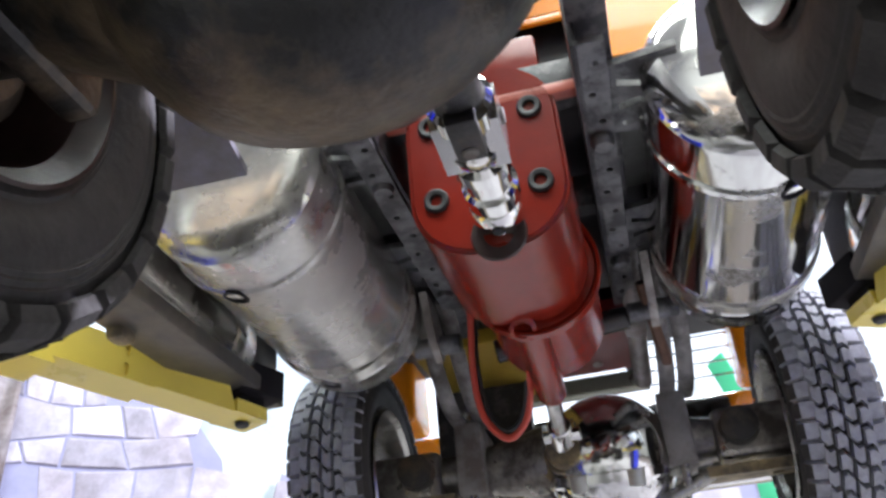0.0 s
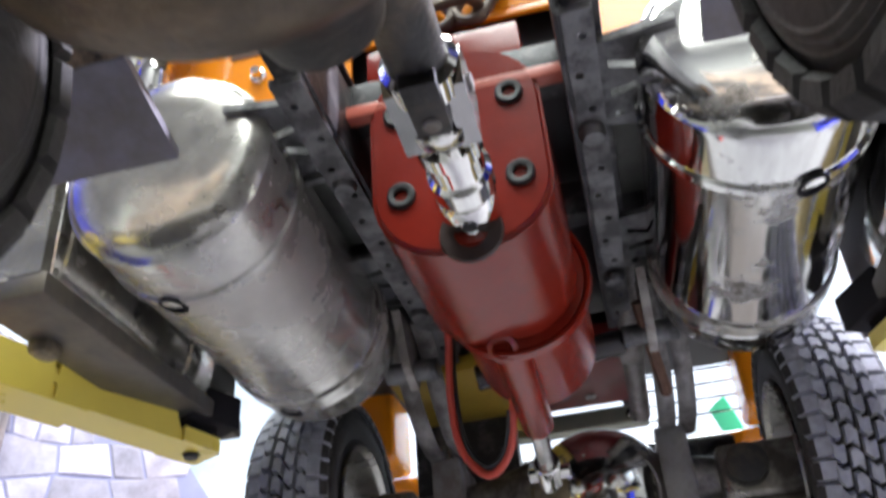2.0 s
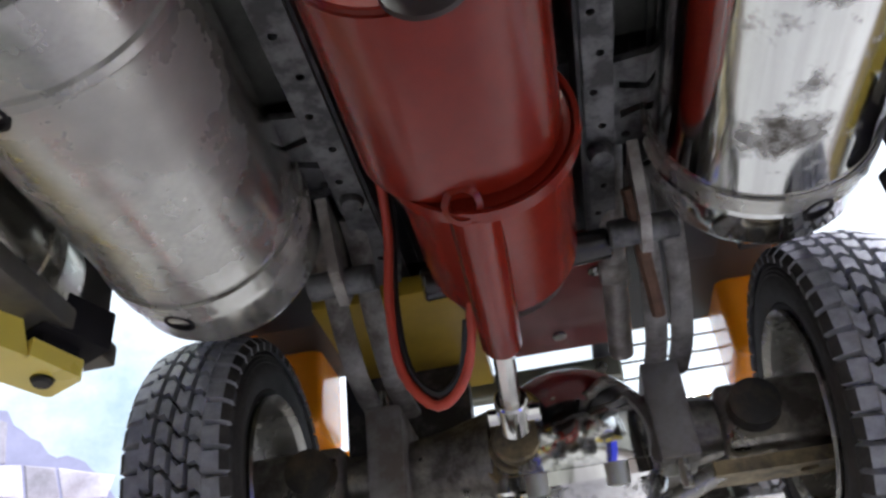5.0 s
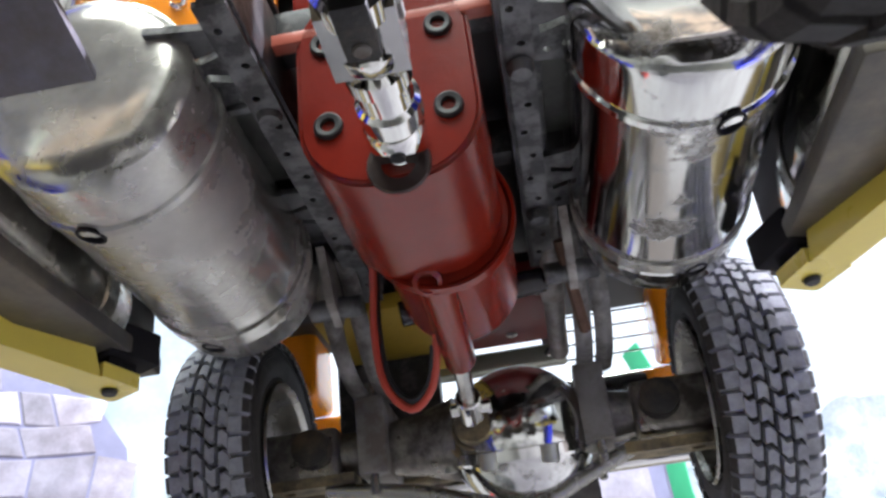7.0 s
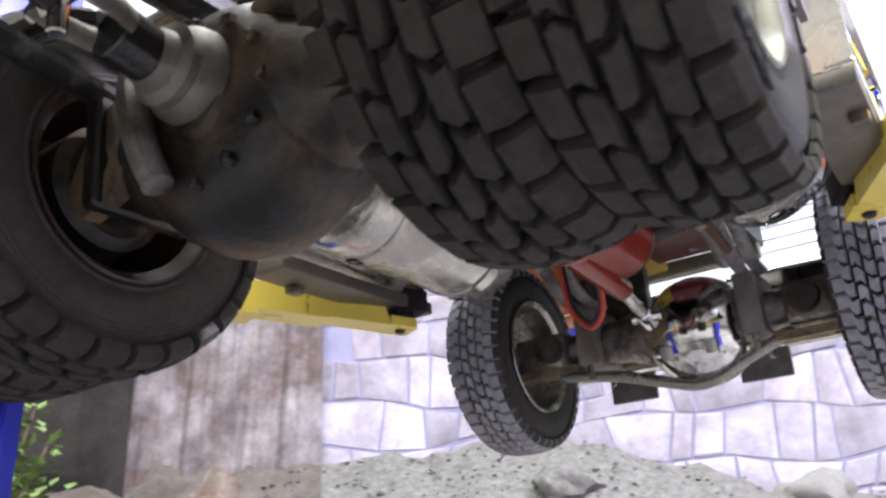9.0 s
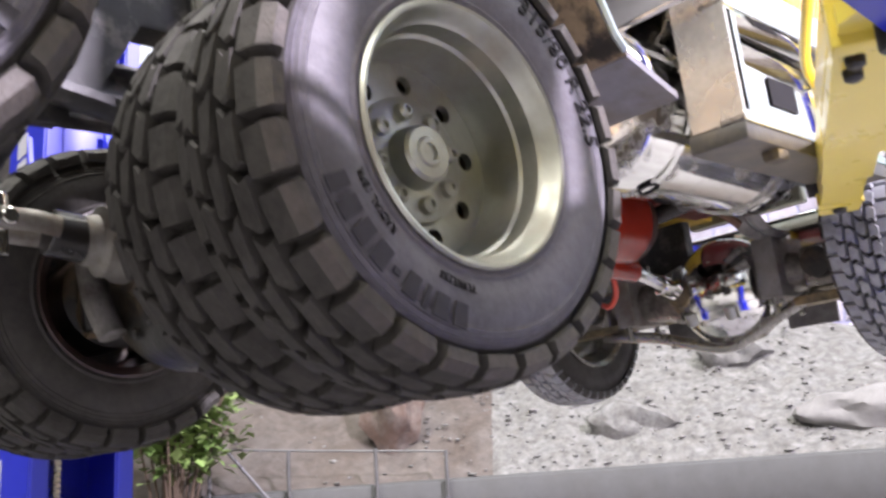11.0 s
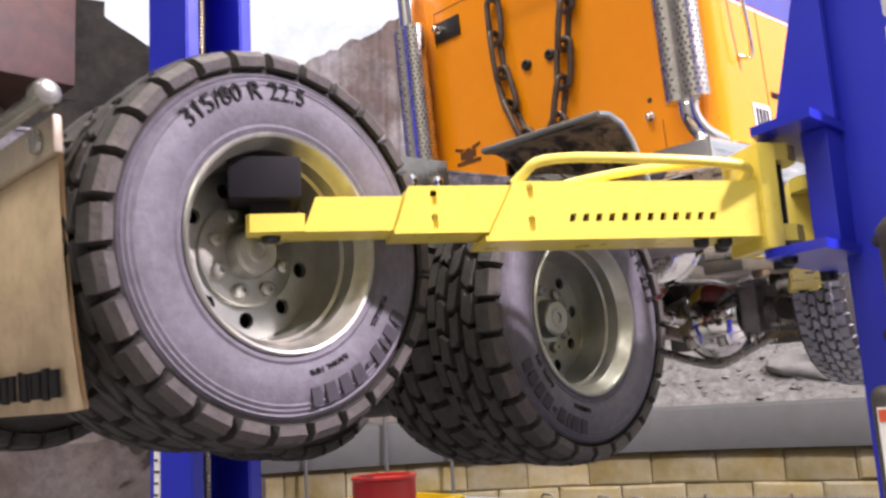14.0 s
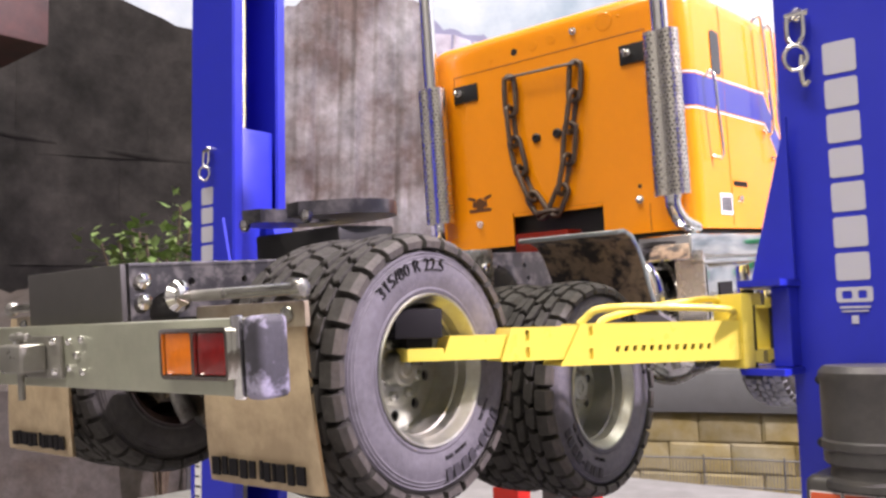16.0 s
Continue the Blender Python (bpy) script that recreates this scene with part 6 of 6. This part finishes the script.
# silver bars in place of wording on the rear faces
for s, post, x0, x1, yf, top in ((1, right_post, 176.0, 186.6, 10, 120), (-1, left_post, -206, -194, 21, 118)):
    z = top
    for k, h in enumerate((12.4, 11.4, 11.4, 11.4, 11.2, 11.6, 10.6)):
        bm = plate(bmesh.new(), rounded(x0, x1, z - h + 1.4, z, 1.0, 3), [], 0.5, frame_of((0, yf - 0.3, 0), (1, 0, 0), (0, 0, 1)))
        part("wording_bar", bm, M["silver_letter"], post, "silver wording drawn as plain bars" if k == 0 else "", 30)
        z -= h + 0.45
    bm = plate(bmesh.new(), rounded(x0 - 0.4, x1 + 0.4, z - 5.4, z - 0.4, 0.8, 3), [rounded(x0 + 1.4, x0 + 4.6, z - 4.2, z - 1.6, 0.5, 2), rounded(x0 + 6.4, x0 + 9.2, z - 4.2, z - 1.6, 0.5, 2)], 0.5, frame_of((0, yf - 0.3, 0), (1, 0, 0), (0, 0, 1)))
    part("logo_box", bm, M["silver_letter"], post, "silver outlined box", 30)
    bm = newbox(x0 + 0.6, x1 - 0.6, yf - 0.55, yf - 0.05, z - 7.4, z - 6.7)
    box(bm, x0 + 1.2, x1 - 1.2, yf - 0.55, yf - 0.05, z - 8.6, z - 8.1)
    box(bm, x0 + 4.0, x1 - 4.4, yf - 0.55, yf - 0.05, z - 12.6, z - 9.8, 0.2)
    part("small_marks", bm, M["silver_letter"], post, smooth=0)

# shackles with rings, hung from bolts
def shackle(post, x, y, z, ring_z, label):
    bm = bmesh.new()
    lathe(bm, [(0, 2.7), (-1.8, 2.5), (-2.6, 1.6), (-2.6, 0)], "y", at=(x, y, z), seg=14)
    rod(bm, (x - 3.4, y - 3.2, z - 0.4), (x + 4.6, y - 3.2, z - 0.4), 1.1, 10)
    sh = part("shackle", bm, M["chrome"], post, label, 35)
    p = [(x - 2.6, y - 3.2, z), (x - 2.8, y - 3.4, z - 5), (x - 2.4, y - 3.6, z - 9), (x, y - 3.8, z - 11.4), (x + 2.4, y - 3.6, z - 9), (x + 2.8, y - 3.4, z - 5), (x + 2.6, y - 3.2, z)]
    part("bow", tube(bmesh.new(), p, 0.95, 8, smooth=4), M["chrome"], sh, smooth=60)
    pts = [(x + 3.4 * math.cos(q), y - 4.6 + 1.4 * math.cos(q), ring_z + 4.4 * math.sin(q)) for q in [2 * math.pi * k / 14 for k in range(14)]]
    part("ring", tube(bmesh.new(), pts, 0.85, 8, closed=True, smooth=2), M["chrome"], sh, smooth=60)


shackle(left_post, -196.5, 21, 141, 126, "chrome shackle with a ring")
shackle(right_post, 168.5, 10, 132, 116, "chrome shackle with a hook")
bm = tube(bmesh.new(), [(170, 7, 117), (169.8, 6.2, 111), (170.8, 6, 106), (172.2, 6.4, 107.5)], 0.8, 8, smooth=4)
part("hook", bm, M["chrome_dirty"], right_post, "small grey hook", 60)

# cable spool at the outer side of the left post
bm = bmesh.new()
lathe(bm, [(-6, 0), (-6, 19), (-5, 20.5), (-3.5, 20.5), (-3, 15), (3, 15), (3.5, 20.5), (5, 20.5), (6, 19), (6, 5), (8, 4.5), (8, 0)], "y", at=(-224, 36, 276), seg=40)
part("cable_spool", bm, M["black_plain"], left_post, "black round cable spool", 40)

# white height scale low on the left post
bm = newbox(-212, -205.5, 20.4, 20.9, -126, -34)
scale = part("height_scale", bm, M["label_white"], left_post, "white scale strip with dark marks", 0)
bm = bmesh.new()
for k in range(15):
    box(bm, -211.2, -207.2 if k % 3 else -206.0, 20.1, 20.45, -122 + 6 * k, -120.8 + 6 * k)
part("marks", bm, M["label_dark"], scale, smooth=0)

# power unit on the right post
sits(z=-9.0)
unit = thing("power_unit", 178, -4, -29, "dark grey hydraulic power unit bolted to the blue column", "power unit")
bm = bmesh.new()
lathe(bm, [(-10, 0), (-10, 13), (-8.8, 14.4), (-5, 14.6), (-4.4, 15.2), (-2.2, 15.2), (-1.6, 14.6), (15.5, 14.6), (16.2, 15.0), (18.6, 15.0), (20.6, 13.4), (20.6, 0)], "z", at=(188.5, -6, 0), seg=40)
part("motor", bm, M["unit_grey"], unit, "round dark grey motor with raised bands", 35)
part("mount", newbox(174, 202, 2, 10, -14, 17, 1.2), M["unit_grey"], unit, smooth=30)
for x, z in ((175.4, 16.2), (175, -3.2), (200.6, 16.2)):
    bm = bmesh.new()
    lathe(bm, [(0, 1.7), (-1.4, 1.6), (-1.8, 0.9), (-1.8, 0)], "y", at=(x, -10.5 if x < 180 else -12, z), seg=12)
    part("bolt", bm, M["black_plain"], unit, smooth=30)
bm = bmesh.new()
lathe(bm, [(-16, 15.4), (-14, 15.4), (-13, 13), (-10, 12.6)], "z", at=(188.5, -6, 0), seg=36)
part("neck", bm, M["unit_grey"], unit, smooth=35)
tank = part("oil_box", newbox(170, 209, -16, 10, -78, -13, 3.0, seg=3), M["unit_grey"], unit, "dark grey box with white labels", 40)
bm = bmesh.new()
lathe(bm, [(0, 2.6), (-1.2, 2.4), (-1.8, 1.2), (-1.8, 0)], "y", at=(200, -16, -19), seg=16)
part("plug", bm, M["unit_grey"], tank, smooth=30)
for x0 in (171.8, 181.6, 191.4):
    lab = part("warning_label", newbox(x0, x0 + 9.2, -16.45, -16.05, -44, -17.4), M["label_white"], tank, "white label, orange-red header, dark pictogram", 0)
    part("header", newbox(x0 + 0.3, x0 + 8.9, -16.7, -16.46, -20.2, -17.8), M["label_red"], lab, smooth=0)
    bm = newbox(x0 + 1.2, x0 + 8, -16.7, -16.46, -25.6, -24.2)
    box(bm, x0 + 3.2, x0 + 5.0, -16.7, -16.46, -28.2, -21.8)
    box(bm, x0 + 5.6, x0 + 7.4, -16.7, -16.46, -28.0, -26.4)
    box(bm, x0 + 0.5, x0 + 8.7, -16.7, -16.46, -43.4, -30.4)
    part("pictogram", bm, M["label_dark"], lab, "dark pictogram and text block", 0)
    bm = bmesh.new()
    for k in range(4):
        box(bm, x0 + 1.2, x0 + 7.6 - (k == 3) * 2.5, -16.9, -16.72, -32.4 - 2.4 * k, -31.6 - 2.4 * k)
    part("text_bars", bm, M["label_white"], lab, smooth=0)


sits()


def yellow_arm(car, tip, d, dz, label, reach=0.0):
    """A three-stage swing arm from its tip outwards, hung in a carriage; heights are those of the rear pair, moved by dz."""
    d = Vector((d[0], d[1], 0)).normalized()
    F = Matrix((d, Vector((-d.y, d.x, 0)), Vector((0, 0, 1)))).transposed().to_4x4()
    F.translation = Vector((tip[0], tip[1], dz))

    def stage(nm, xb, xt, x1, half, z0, z1, holes, parent):
        bm = bmesh.new()
        th = 1.1
        for sgn in (-1, 1):
            fr = F @ frame_of((0, sgn * half, 0), (1, 0, 0), (0, 0, 1))
            if sgn > 0:
                fr = F @ frame_of((0, half - th, 0), (1, 0, 0), (0, 0, 1))
            plate(bm, [(xb, z0), (x1, z0), (x1, z1), (xt, z1)], holes, th, fr)
        box(bm, xt, x1, -half + 0.2, half - 0.2, z1 - th, z1 - 0.02, m=F)
        box(bm, xb, x1, -half + 0.2, half - 0.2, z0 + 0.02, z0 + th, m=F)
        a = [F @ Vector(p) for p in ((xb + 0.05, -half + 0.2, z0 + 0.05), (xb + 0.05, half - 0.2, z0 + 0.05), (xt + 0.05, half - 0.2, z1 - 0.05), (xt + 0.05, -half + 0.2, z1 - 0.05))]
        bm.faces.new([bm.verts.new(p) for p in a])
        return part(nm, bm, M["yellow"], parent, smooth=25)

    e, h = reach, reach / 2             # how far the outer and the middle stage are drawn apart
    slot = lambda x, z, w=0.75, h=1.7: rounded(x - w, x + w, z - h, z + h, w * 0.9, 3)
    holes = [slot(e + 61, 16.9), slot(e + 61, 24.2)]
    for k in range(12):
        x = e + 70.6 + 3.1 * k
        holes.append([(x - 0.95, 17.2), (x + 0.45, 17.2), (x + 0.95, 19.0), (x - 0.45, 19.0)])
    arm = stage("lift_arm", e + 50.5, e + 57.6, e + 117.6, 7.0, 13.2, 26.4, holes, car)
    tagged(arm, label)
    outer = arm
    stage("inner_stage", 11.6, 14.4, h + 48, 5.4, 16.2, 23.6, [], arm)
    stage("middle_stage", h + 30.6, h + 34.2, e + 68, 6.2, 15.3, 25.7, [slot(h + 39.5, 17.8), slot(h + 39.5, 23.1)], arm)
    tipbm = plate(bmesh.new(), [(0.8, -5.6), (12, -6.2), (12, 6.2), (0.8, 5.6), (0, 4.6), (0, -4.6)], [circle(5.2, 0, 2.3, 18)], 3.8, F @ up(0, 0, 20))
    part("tip_plate", tipbm, M["yellow"], arm, smooth=30)
    # Added black cores: the shade behind the slots is put in as colour.
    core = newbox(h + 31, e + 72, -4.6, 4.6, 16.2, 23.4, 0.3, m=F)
    part("inner_tube", core, M["black_plain"], outer, "black core for the shade inside the slots", 30)
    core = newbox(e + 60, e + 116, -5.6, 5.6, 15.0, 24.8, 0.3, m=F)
    part("inner_tube", core, M["black_plain"], outer, "black core for the shade inside the slots", 30)
    bm = newbox(e + 117.2, e + 122, -8.2, 8.2, 10, 35.5, 0.8, m=F)
    part("root_plate", bm, M["yellow"], arm, smooth=30)
    for z0, z1 in ((12, 16), (31.5, 35.5)):
        bm = plate(bmesh.new(), [(121, -7.0), (126, -7.0), (130, -4), (131, 0), (130, 4), (126, 7.0), (121, 7.0)], [circle(126, 0, 2.4, 16)], z1 - z0, F @ up(e, 0, z1))
        part("pivot_ear", bm, M["yellow"], arm, smooth=30)
    bm = rod(bmesh.new(), F @ Vector((e + 126, 0, 6)), F @ Vector((e + 126, 0, 37)), 2.3, 16)
    part("pivot_pin", bm, M["black_plain"], arm, "dark pivot pin", 35)
    for x, y in ((103, -3.5), (109, -3.5), (112, 3)):
        bm = lathe(bmesh.new(), [(0, 1.8), (-1.6, 1.7), (-2.1, 1.0), (-2.1, 0)], "z", at=(e + x, y, 13.2), seg=14, m=F)
        part("bolt", bm, M["black_plain"], arm, "black bolt head", 30)
    # guard bars bent over the top of the outer stage
    for pts in ([(58, -5, 26.2), (60.5, -6, 28.6), (63, -7.2, 30.6), (69, -8, 31.4), (78, -8.2, 31.5), (98, -8, 31.0), (112, -7.4, 30.2), (115.5, -6.4, 28.8), (114.5, -5, 26.5)],
                [(70, 4.6, 26), (74, 4.6, 28.4), (90, 4.6, 31.6), (106, 4.6, 33.4), (113, 4.6, 34), (117.4, 4.6, 33.4)]):
        bm = tube(bmesh.new(), [F @ Vector((e + x, y, z)) for x, y, z in pts], 1.2, 10, smooth=5)
        part("guard_bar", bm, M["yellow"], arm, smooth=60)
    bm = newbox(-3.5, 11.5, -7.6, 7.6, 23.0, 32.0, 0.8, m=F)
    box(bm, 1.0, 9.2, -4.2, 4.2, 20.05, 23.2, 0.4, m=F)
    part("rubber_pad", bm, M["letter"], arm, "black rubber lifting pad", 30)
    bm = lathe(bmesh.new(), [(15, 0), (15, 1.6), (15.6, 2.0), (16.2, 2.0)], "z", at=(5.2, 0, 0), seg=14, m=F)
    part("tip_bolt", bm, M["black_plain"], arm, smooth=30)
    return arm


# carriages that ride in the posts, each with a rear and a front arm
for s, x_in, y0, y1 in ((1, 160, 10, 43), (-1, -173, 21, 62)):
    car = thing("lift_carriage", x_in, (y0 + y1) / 2, 12, "blue lift carriage with triangular gussets and two yellow arms", "lift carriage", "lift carriages")
    q = lambda a, b: (min(x_in + s * a, x_in + s * b), max(x_in + s * a, x_in + s * b))
    part("slider", newbox(*q(3.2, 14), y0 + 8.6, y1 - 8.6, -6, 154, 0.8), M["blue"], car, smooth=30)
    for y in (y0 - 5.5, y1 + 4.0):
        tri = plate(bmesh.new(), [(x_in + s * 4, 96), (x_in - s * 11, 39.5), (x_in + s * 4, 39.5)], [], 1.8, frame_of((0, y, 0), (1, 0, 0), (0, 0, 1)))
        part("gusset", tri, M["blue"], car, smooth=30)
    part("bracket_side", newbox(*q(-3.2, 3.0), y0 - 9, y1 + 12, 10.4, 37.4, 0.6), M["blue"], car, smooth=30)
    for z in (9.0, 38.6):
        bm = plate(bmesh.new(), [(x_in + s * 4, y0 - 20), (x_in + s * 4, y1 + 12), (x_in - s * 10, y1 + 8), (x_in - s * 16, y1 - 2), (x_in - s * 16, y0 + 0), (x_in - s * 12, y0 - 16)], [], 2.2, frame_of((0, 0, z + 1.1), (1, 0, 0), (0, 1, 0)))
        part("bracket_flange", bm, M["blue"], car, smooth=30)
    for by in (y0 - 12, y1 + 6):
        bm = lathe(bmesh.new(), [(0, 1.8), (-1.4, 1.7), (-1.8, 1.0), (-1.8, 0)], "z", at=(x_in - s * 8, by, 7.9), seg=14)
        part("bolt", bm, M["black_plain"], car, smooth=30)
    if s < 0:
        part("flare", plate(bmesh.new(), [(x_in + 1, 80), (x_in + 1, 104), (x_in + 9, 88), (x_in + 12, 80)], [], 15, frame_of((0, 45, 0), (1, 0, 0), (0, 0, 1))), M["blue"], car, smooth=30)
    yellow_arm(car, (81.2, -103.2) if s > 0 else (-82.9, -100), (s * 0.528, 0.849), 0, "yellow three-stage arm reaching to the rear wheel")
    yellow_arm(car, (83, 166.5) if s > 0 else (-85, 166.5), (s * 0.434, -0.90), -0.5, "yellow three-stage arm under the step box", 15.0)

# ---------------------------------------------------------------- clutter beyond the lift
drum = thing("red_drum", -195, 165, FLOOR * 1000, "small red plastic drum on the table", "drum")
bm = lathe(bmesh.new(), [(0, 0), (0, 19), (1, 20.2), (18, 20), (19, 20.8), (21, 20.8), (22, 20), (42, 20), (43, 20.8), (45, 20.8), (46, 20), (62, 20), (63, 20.8), (64.5, 20.4), (64.5, 18), (62.5, 17.6), (62.5, 0)], "z", at=(-195, 165, FLOOR * 1000), seg=40)
part("body", bm, M["red_plastic"], drum, smooth=35)
bm = lathe(bmesh.new(), [(0, 3.2), (2, 3.0), (2.4, 0)], "z", at=(-195, 153, FLOOR * 1000 + 62.5), seg=16)
part("bung", bm, M["black_plain"], drum, smooth=30)

crate = thing("yellow_crate", -290, 260, FLOOR * 1000, "yellow plastic crate with slotted sides", "crate")
cx, cy, cz = -290, 262, FLOOR * 1000
for (x0, x1, y0, y1) in ((cx - 42, cx + 42, cy - 28, cy - 26), (cx - 42, cx + 42, cy + 26, cy + 28)):
    bm = plate(bmesh.new(), [(x0, cz + 1), (x1, cz + 1), (x1, cz + 36), (x0, cz + 36)], [rounded(x0 + 4 + 8.2 * k, x0 + 9 + 8.2 * k, cz + 6, cz + 16, 1) for k in range(9)] + [rounded(x0 + 4 + 8.2 * k, x0 + 9 + 8.2 * k, cz + 20, cz + 30, 1) for k in range(9)], 2, frame_of((0, y0, 0), (1, 0, 0), (0, 0, 1)))
    part("side", bm, M["yellow_plastic"], crate, smooth=30)
for x in (cx - 42, cx + 40):
    part("end", newbox(x, x + 2, cy - 26, cy + 26, cz + 1, cz + 36, 0.4), M["yellow_plastic"], crate, smooth=30)
part("bottom", newbox(cx - 42, cx + 42, cy - 28, cy + 28, cz, cz + 1.6, 0.2), M["yellow_plastic"], crate, smooth=30)

for nm, x, y, w, d, h, m, lab, cat in (("toolbox", -175, 300, 26, 18, 34, "red_plastic", "small red toolbox with grey lid", "toolbox"), ("toolbox", -120, 330, 20, 16, 30, "red_plastic", "small red toolbox with grey lid", "toolbox"),
                                       ("grey_cabinet", -148, 330, 22, 18, 30, "kerb", "small grey cabinet on the table", "cabinet")):
    tb = thing(nm, x, y, cz, lab, cat)
    part("body", newbox(x - w / 2, x + w / 2, y - d / 2, y + d / 2, cz, cz + h * 0.7, 1.2), M[m], tb, smooth=30)
    part("lid", newbox(x - w / 2 + 0.6, x + w / 2 - 0.6, y - d / 2 + 0.6, y + d / 2 - 0.6, cz + h * 0.7, cz + h, 2.0), M["black_plain"] if m != "kerb" else M["steel"], tb, smooth=30)
    part("handle", tube(bmesh.new(), [(x - 5, y, cz + h - 0.5), (x - 4.4, y, cz + h + 3.4), (x + 4.4, y, cz + h + 3.4), (x + 5, y, cz + h - 0.5)], 0.8, 8), M["steel"], tb, smooth=60)

# wire fence round the ground
fence = thing("wire_fence", 0, 1150, -290, "thin dark grey wire fence with slim posts", "fence")
for k in range(-4, 8):
    az = 6 + k * 6.2
    p = polar(az, 1150, 0)
    bm = rod(bmesh.new(), (p.x, p.y, -290), (p.x, p.y, -190), 2.0, 8)
    part("post", bm, M["fence"], fence, smooth=40)
for z in (-196, -240):
    bm = tube(bmesh.new(), [polar(-20 + 2 * k, 1150, z) for k in range(36)], 1.3, 6, smooth=1)
    part("rail", bm, M["fence"], fence, smooth=60)
bm = bmesh.new()
for k in range(250):
    p = polar(-18 + 0.27 * k, 1150, 0)
    lathe(bm, [(-288, 0.7), (-192, 0.7)], "z", at=(p.x, p.y, 0), seg=4)
tagged(part("wire_mesh", bm, M["fence"], fence, "close upright wires", 0), kind="stuff")
# taller fence in front of the dirt bank: posts, a top rail and a brace
site = thing("site_fence", polar(52, 1225, 0).x, polar(52, 1225, 0).y, -290, "slim grey fence before the dirt bank", "fence")
for az, top in ((61.5, 139), (55.9, 2), (49.5, -4), (44.3, -14)):
    p = polar(az, 1225, 0)
    part("post", rod(bmesh.new(), (p.x, p.y, -290), (p.x, p.y, top), 3.0, 10), M["fence"], site, smooth=40)
part("rail", tube(bmesh.new(), [polar(44.3 + 1.72 * k, 1225, -16 + 2.6 * k) for k in range(11)], 1.6, 6, smooth=1), M["fence"], site, smooth=60)
part("brace", rod(bmesh.new(), polar(60.8, 1225, 20), polar(56.4, 1225, -95), 2.6, 8), M["fence"], site, smooth=40)

# bush
def bush(az, r, z0, height, spread):
    c = polar(az, r, z0)
    ob = thing("bush", c.x, c.y, z0, "leafy green bush with thin brown stems", "bush")
    wood = bmesh.new()
    leaves = bmesh.new()
    for n in range(22):
        a = rnd.uniform(0, 2 * math.pi)
        o = rnd.uniform(0.25, 1.0) * spread
        tip = c + Vector((o * math.cos(a), o * math.sin(a), height * rnd.uniform(0.6, 1.0)))
        mid = c + Vector((o * 0.35 * math.cos(a), o * 0.35 * math.sin(a), height * 0.45))
        tube(wood, [c + Vector((rnd.uniform(-4, 4), rnd.uniform(-4, 4), 0)), mid, tip], 2.0, 6, smooth=4)
        for k in range(70):
            f = rnd.uniform(0.3, 1.05)
            p = mid.lerp(tip, f) + Vector((rnd.gauss(0, 18), rnd.gauss(0, 18), rnd.gauss(0, 14)))
            L, W = rnd.uniform(18, 30), rnd.uniform(6, 10)
            R = Matrix.Rotation(rnd.uniform(0, 6.28), 3, "Z") @ Matrix.Rotation(rnd.uniform(-0.9, 0.6), 3, "Y")
            q = [leaves.verts.new(p + R @ Vector(v)) for v in ((0, 0, 0), (L * 0.45, W, 1.5), (L, 0, -1), (L * 0.45, -W, 1.5), (L * 0.5, 0, 0))]
            leaves.faces.new((q[0], q[4], q[1])); leaves.faces.new((q[1], q[4], q[2])); leaves.faces.new((q[0], q[3], q[4])); leaves.faces.new((q[3], q[2], q[4]))
    part("stem", wood, M["bark"], ob, "thin branching brown stems", 50)
    tagged(part("leaves", leaves, M["leaf"], ob, smooth=0), "small pointed green leaves", kind="stuff")


bush(63.9, 1150, -290, 540, 112)

# column and beam at the far side
p = polar(79.4, 1020, 0)
col = thing("tan_column", p.x, p.y, -290, "tan wooden column under a dark red beam", "column")
part("shaft", newbox(p.x - 118, p.x - 72, p.y - 26, p.y + 26, -290, 438, 3), M["tan_wood"], col, smooth=30)
part("beam", newbox(p.x - 320, p.x + 60, p.y - 60, p.y + 78, 440, 600, 5), M["red_beam"], col, "dark red-brown beam end", 30)

# ---------------------------------------------------------------- stones and blocks of the backdrop
# the ruin's stones: leaning courses and slanting joints, corners shared so that the joints stay narrow
course = lambda k, az: -60 + 78 * k + 20 * math.sin(az * 0.16 + k * 1.3) + 9 * math.sin(az * 0.61 + k * 2.1)
for k in range(13):
    az = -8.3 + rnd.uniform(0, 1.5)
    lean = rnd.uniform(-0.5, 0.5)
    while az < 42:
        w = rnd.choice((1.5, 2.1, 2.6, 3.4, 4.2))
        lean2 = rnd.uniform(-0.7, 0.7)
        g = 0.09
        ring = [(az + g, course(k, az) + 3), (az + w - g, course(k, az + w) + 3), (az + w - g + lean2, course(k + 1, az + w) - 3), (az + g + lean, course(k + 1, az) - 3)]
        mid = sum(q for _, q in ring) / 4
        if mid < masonry_top(az + w / 2) - 18 and mid > bank_top(az) - 60 and az + w + lean2 < 42.4:
            part("stone", quad_stone(ring, 1652, rnd.uniform(2.0, 4.0)), M["lilac_stone"], ruin, smooth=25)
        az, lean = az + w, lean2
z = -280.0
while z < 900:
    h = 226
    az = 54.2 + rnd.uniform(0, 4)
    while az < 112:
        w = rnd.uniform(5.5, 9.5)
        if z + h < dark_top(az + w / 2) + 30:
            part("block", stone_bm(az + 0.03, az + w - 0.03, z + 1, z + h - 1, 1572, rnd.uniform(1.5, 2.5), 2.0), M["shade_stone"], dk, smooth=25)
        az += w
    z += h
for row in range(3):
    z = -184 - 53 * row
    az = -24 + (2.4 if row % 2 else 0)
    while az < 60:
        part("block", stone_bm(az + 0.05, az + 4.8 - 0.05, z + 1.0, z + 52, 1262, 6, 1.2), M["yellow_block"], yw, smooth=25)
        az += 4.8
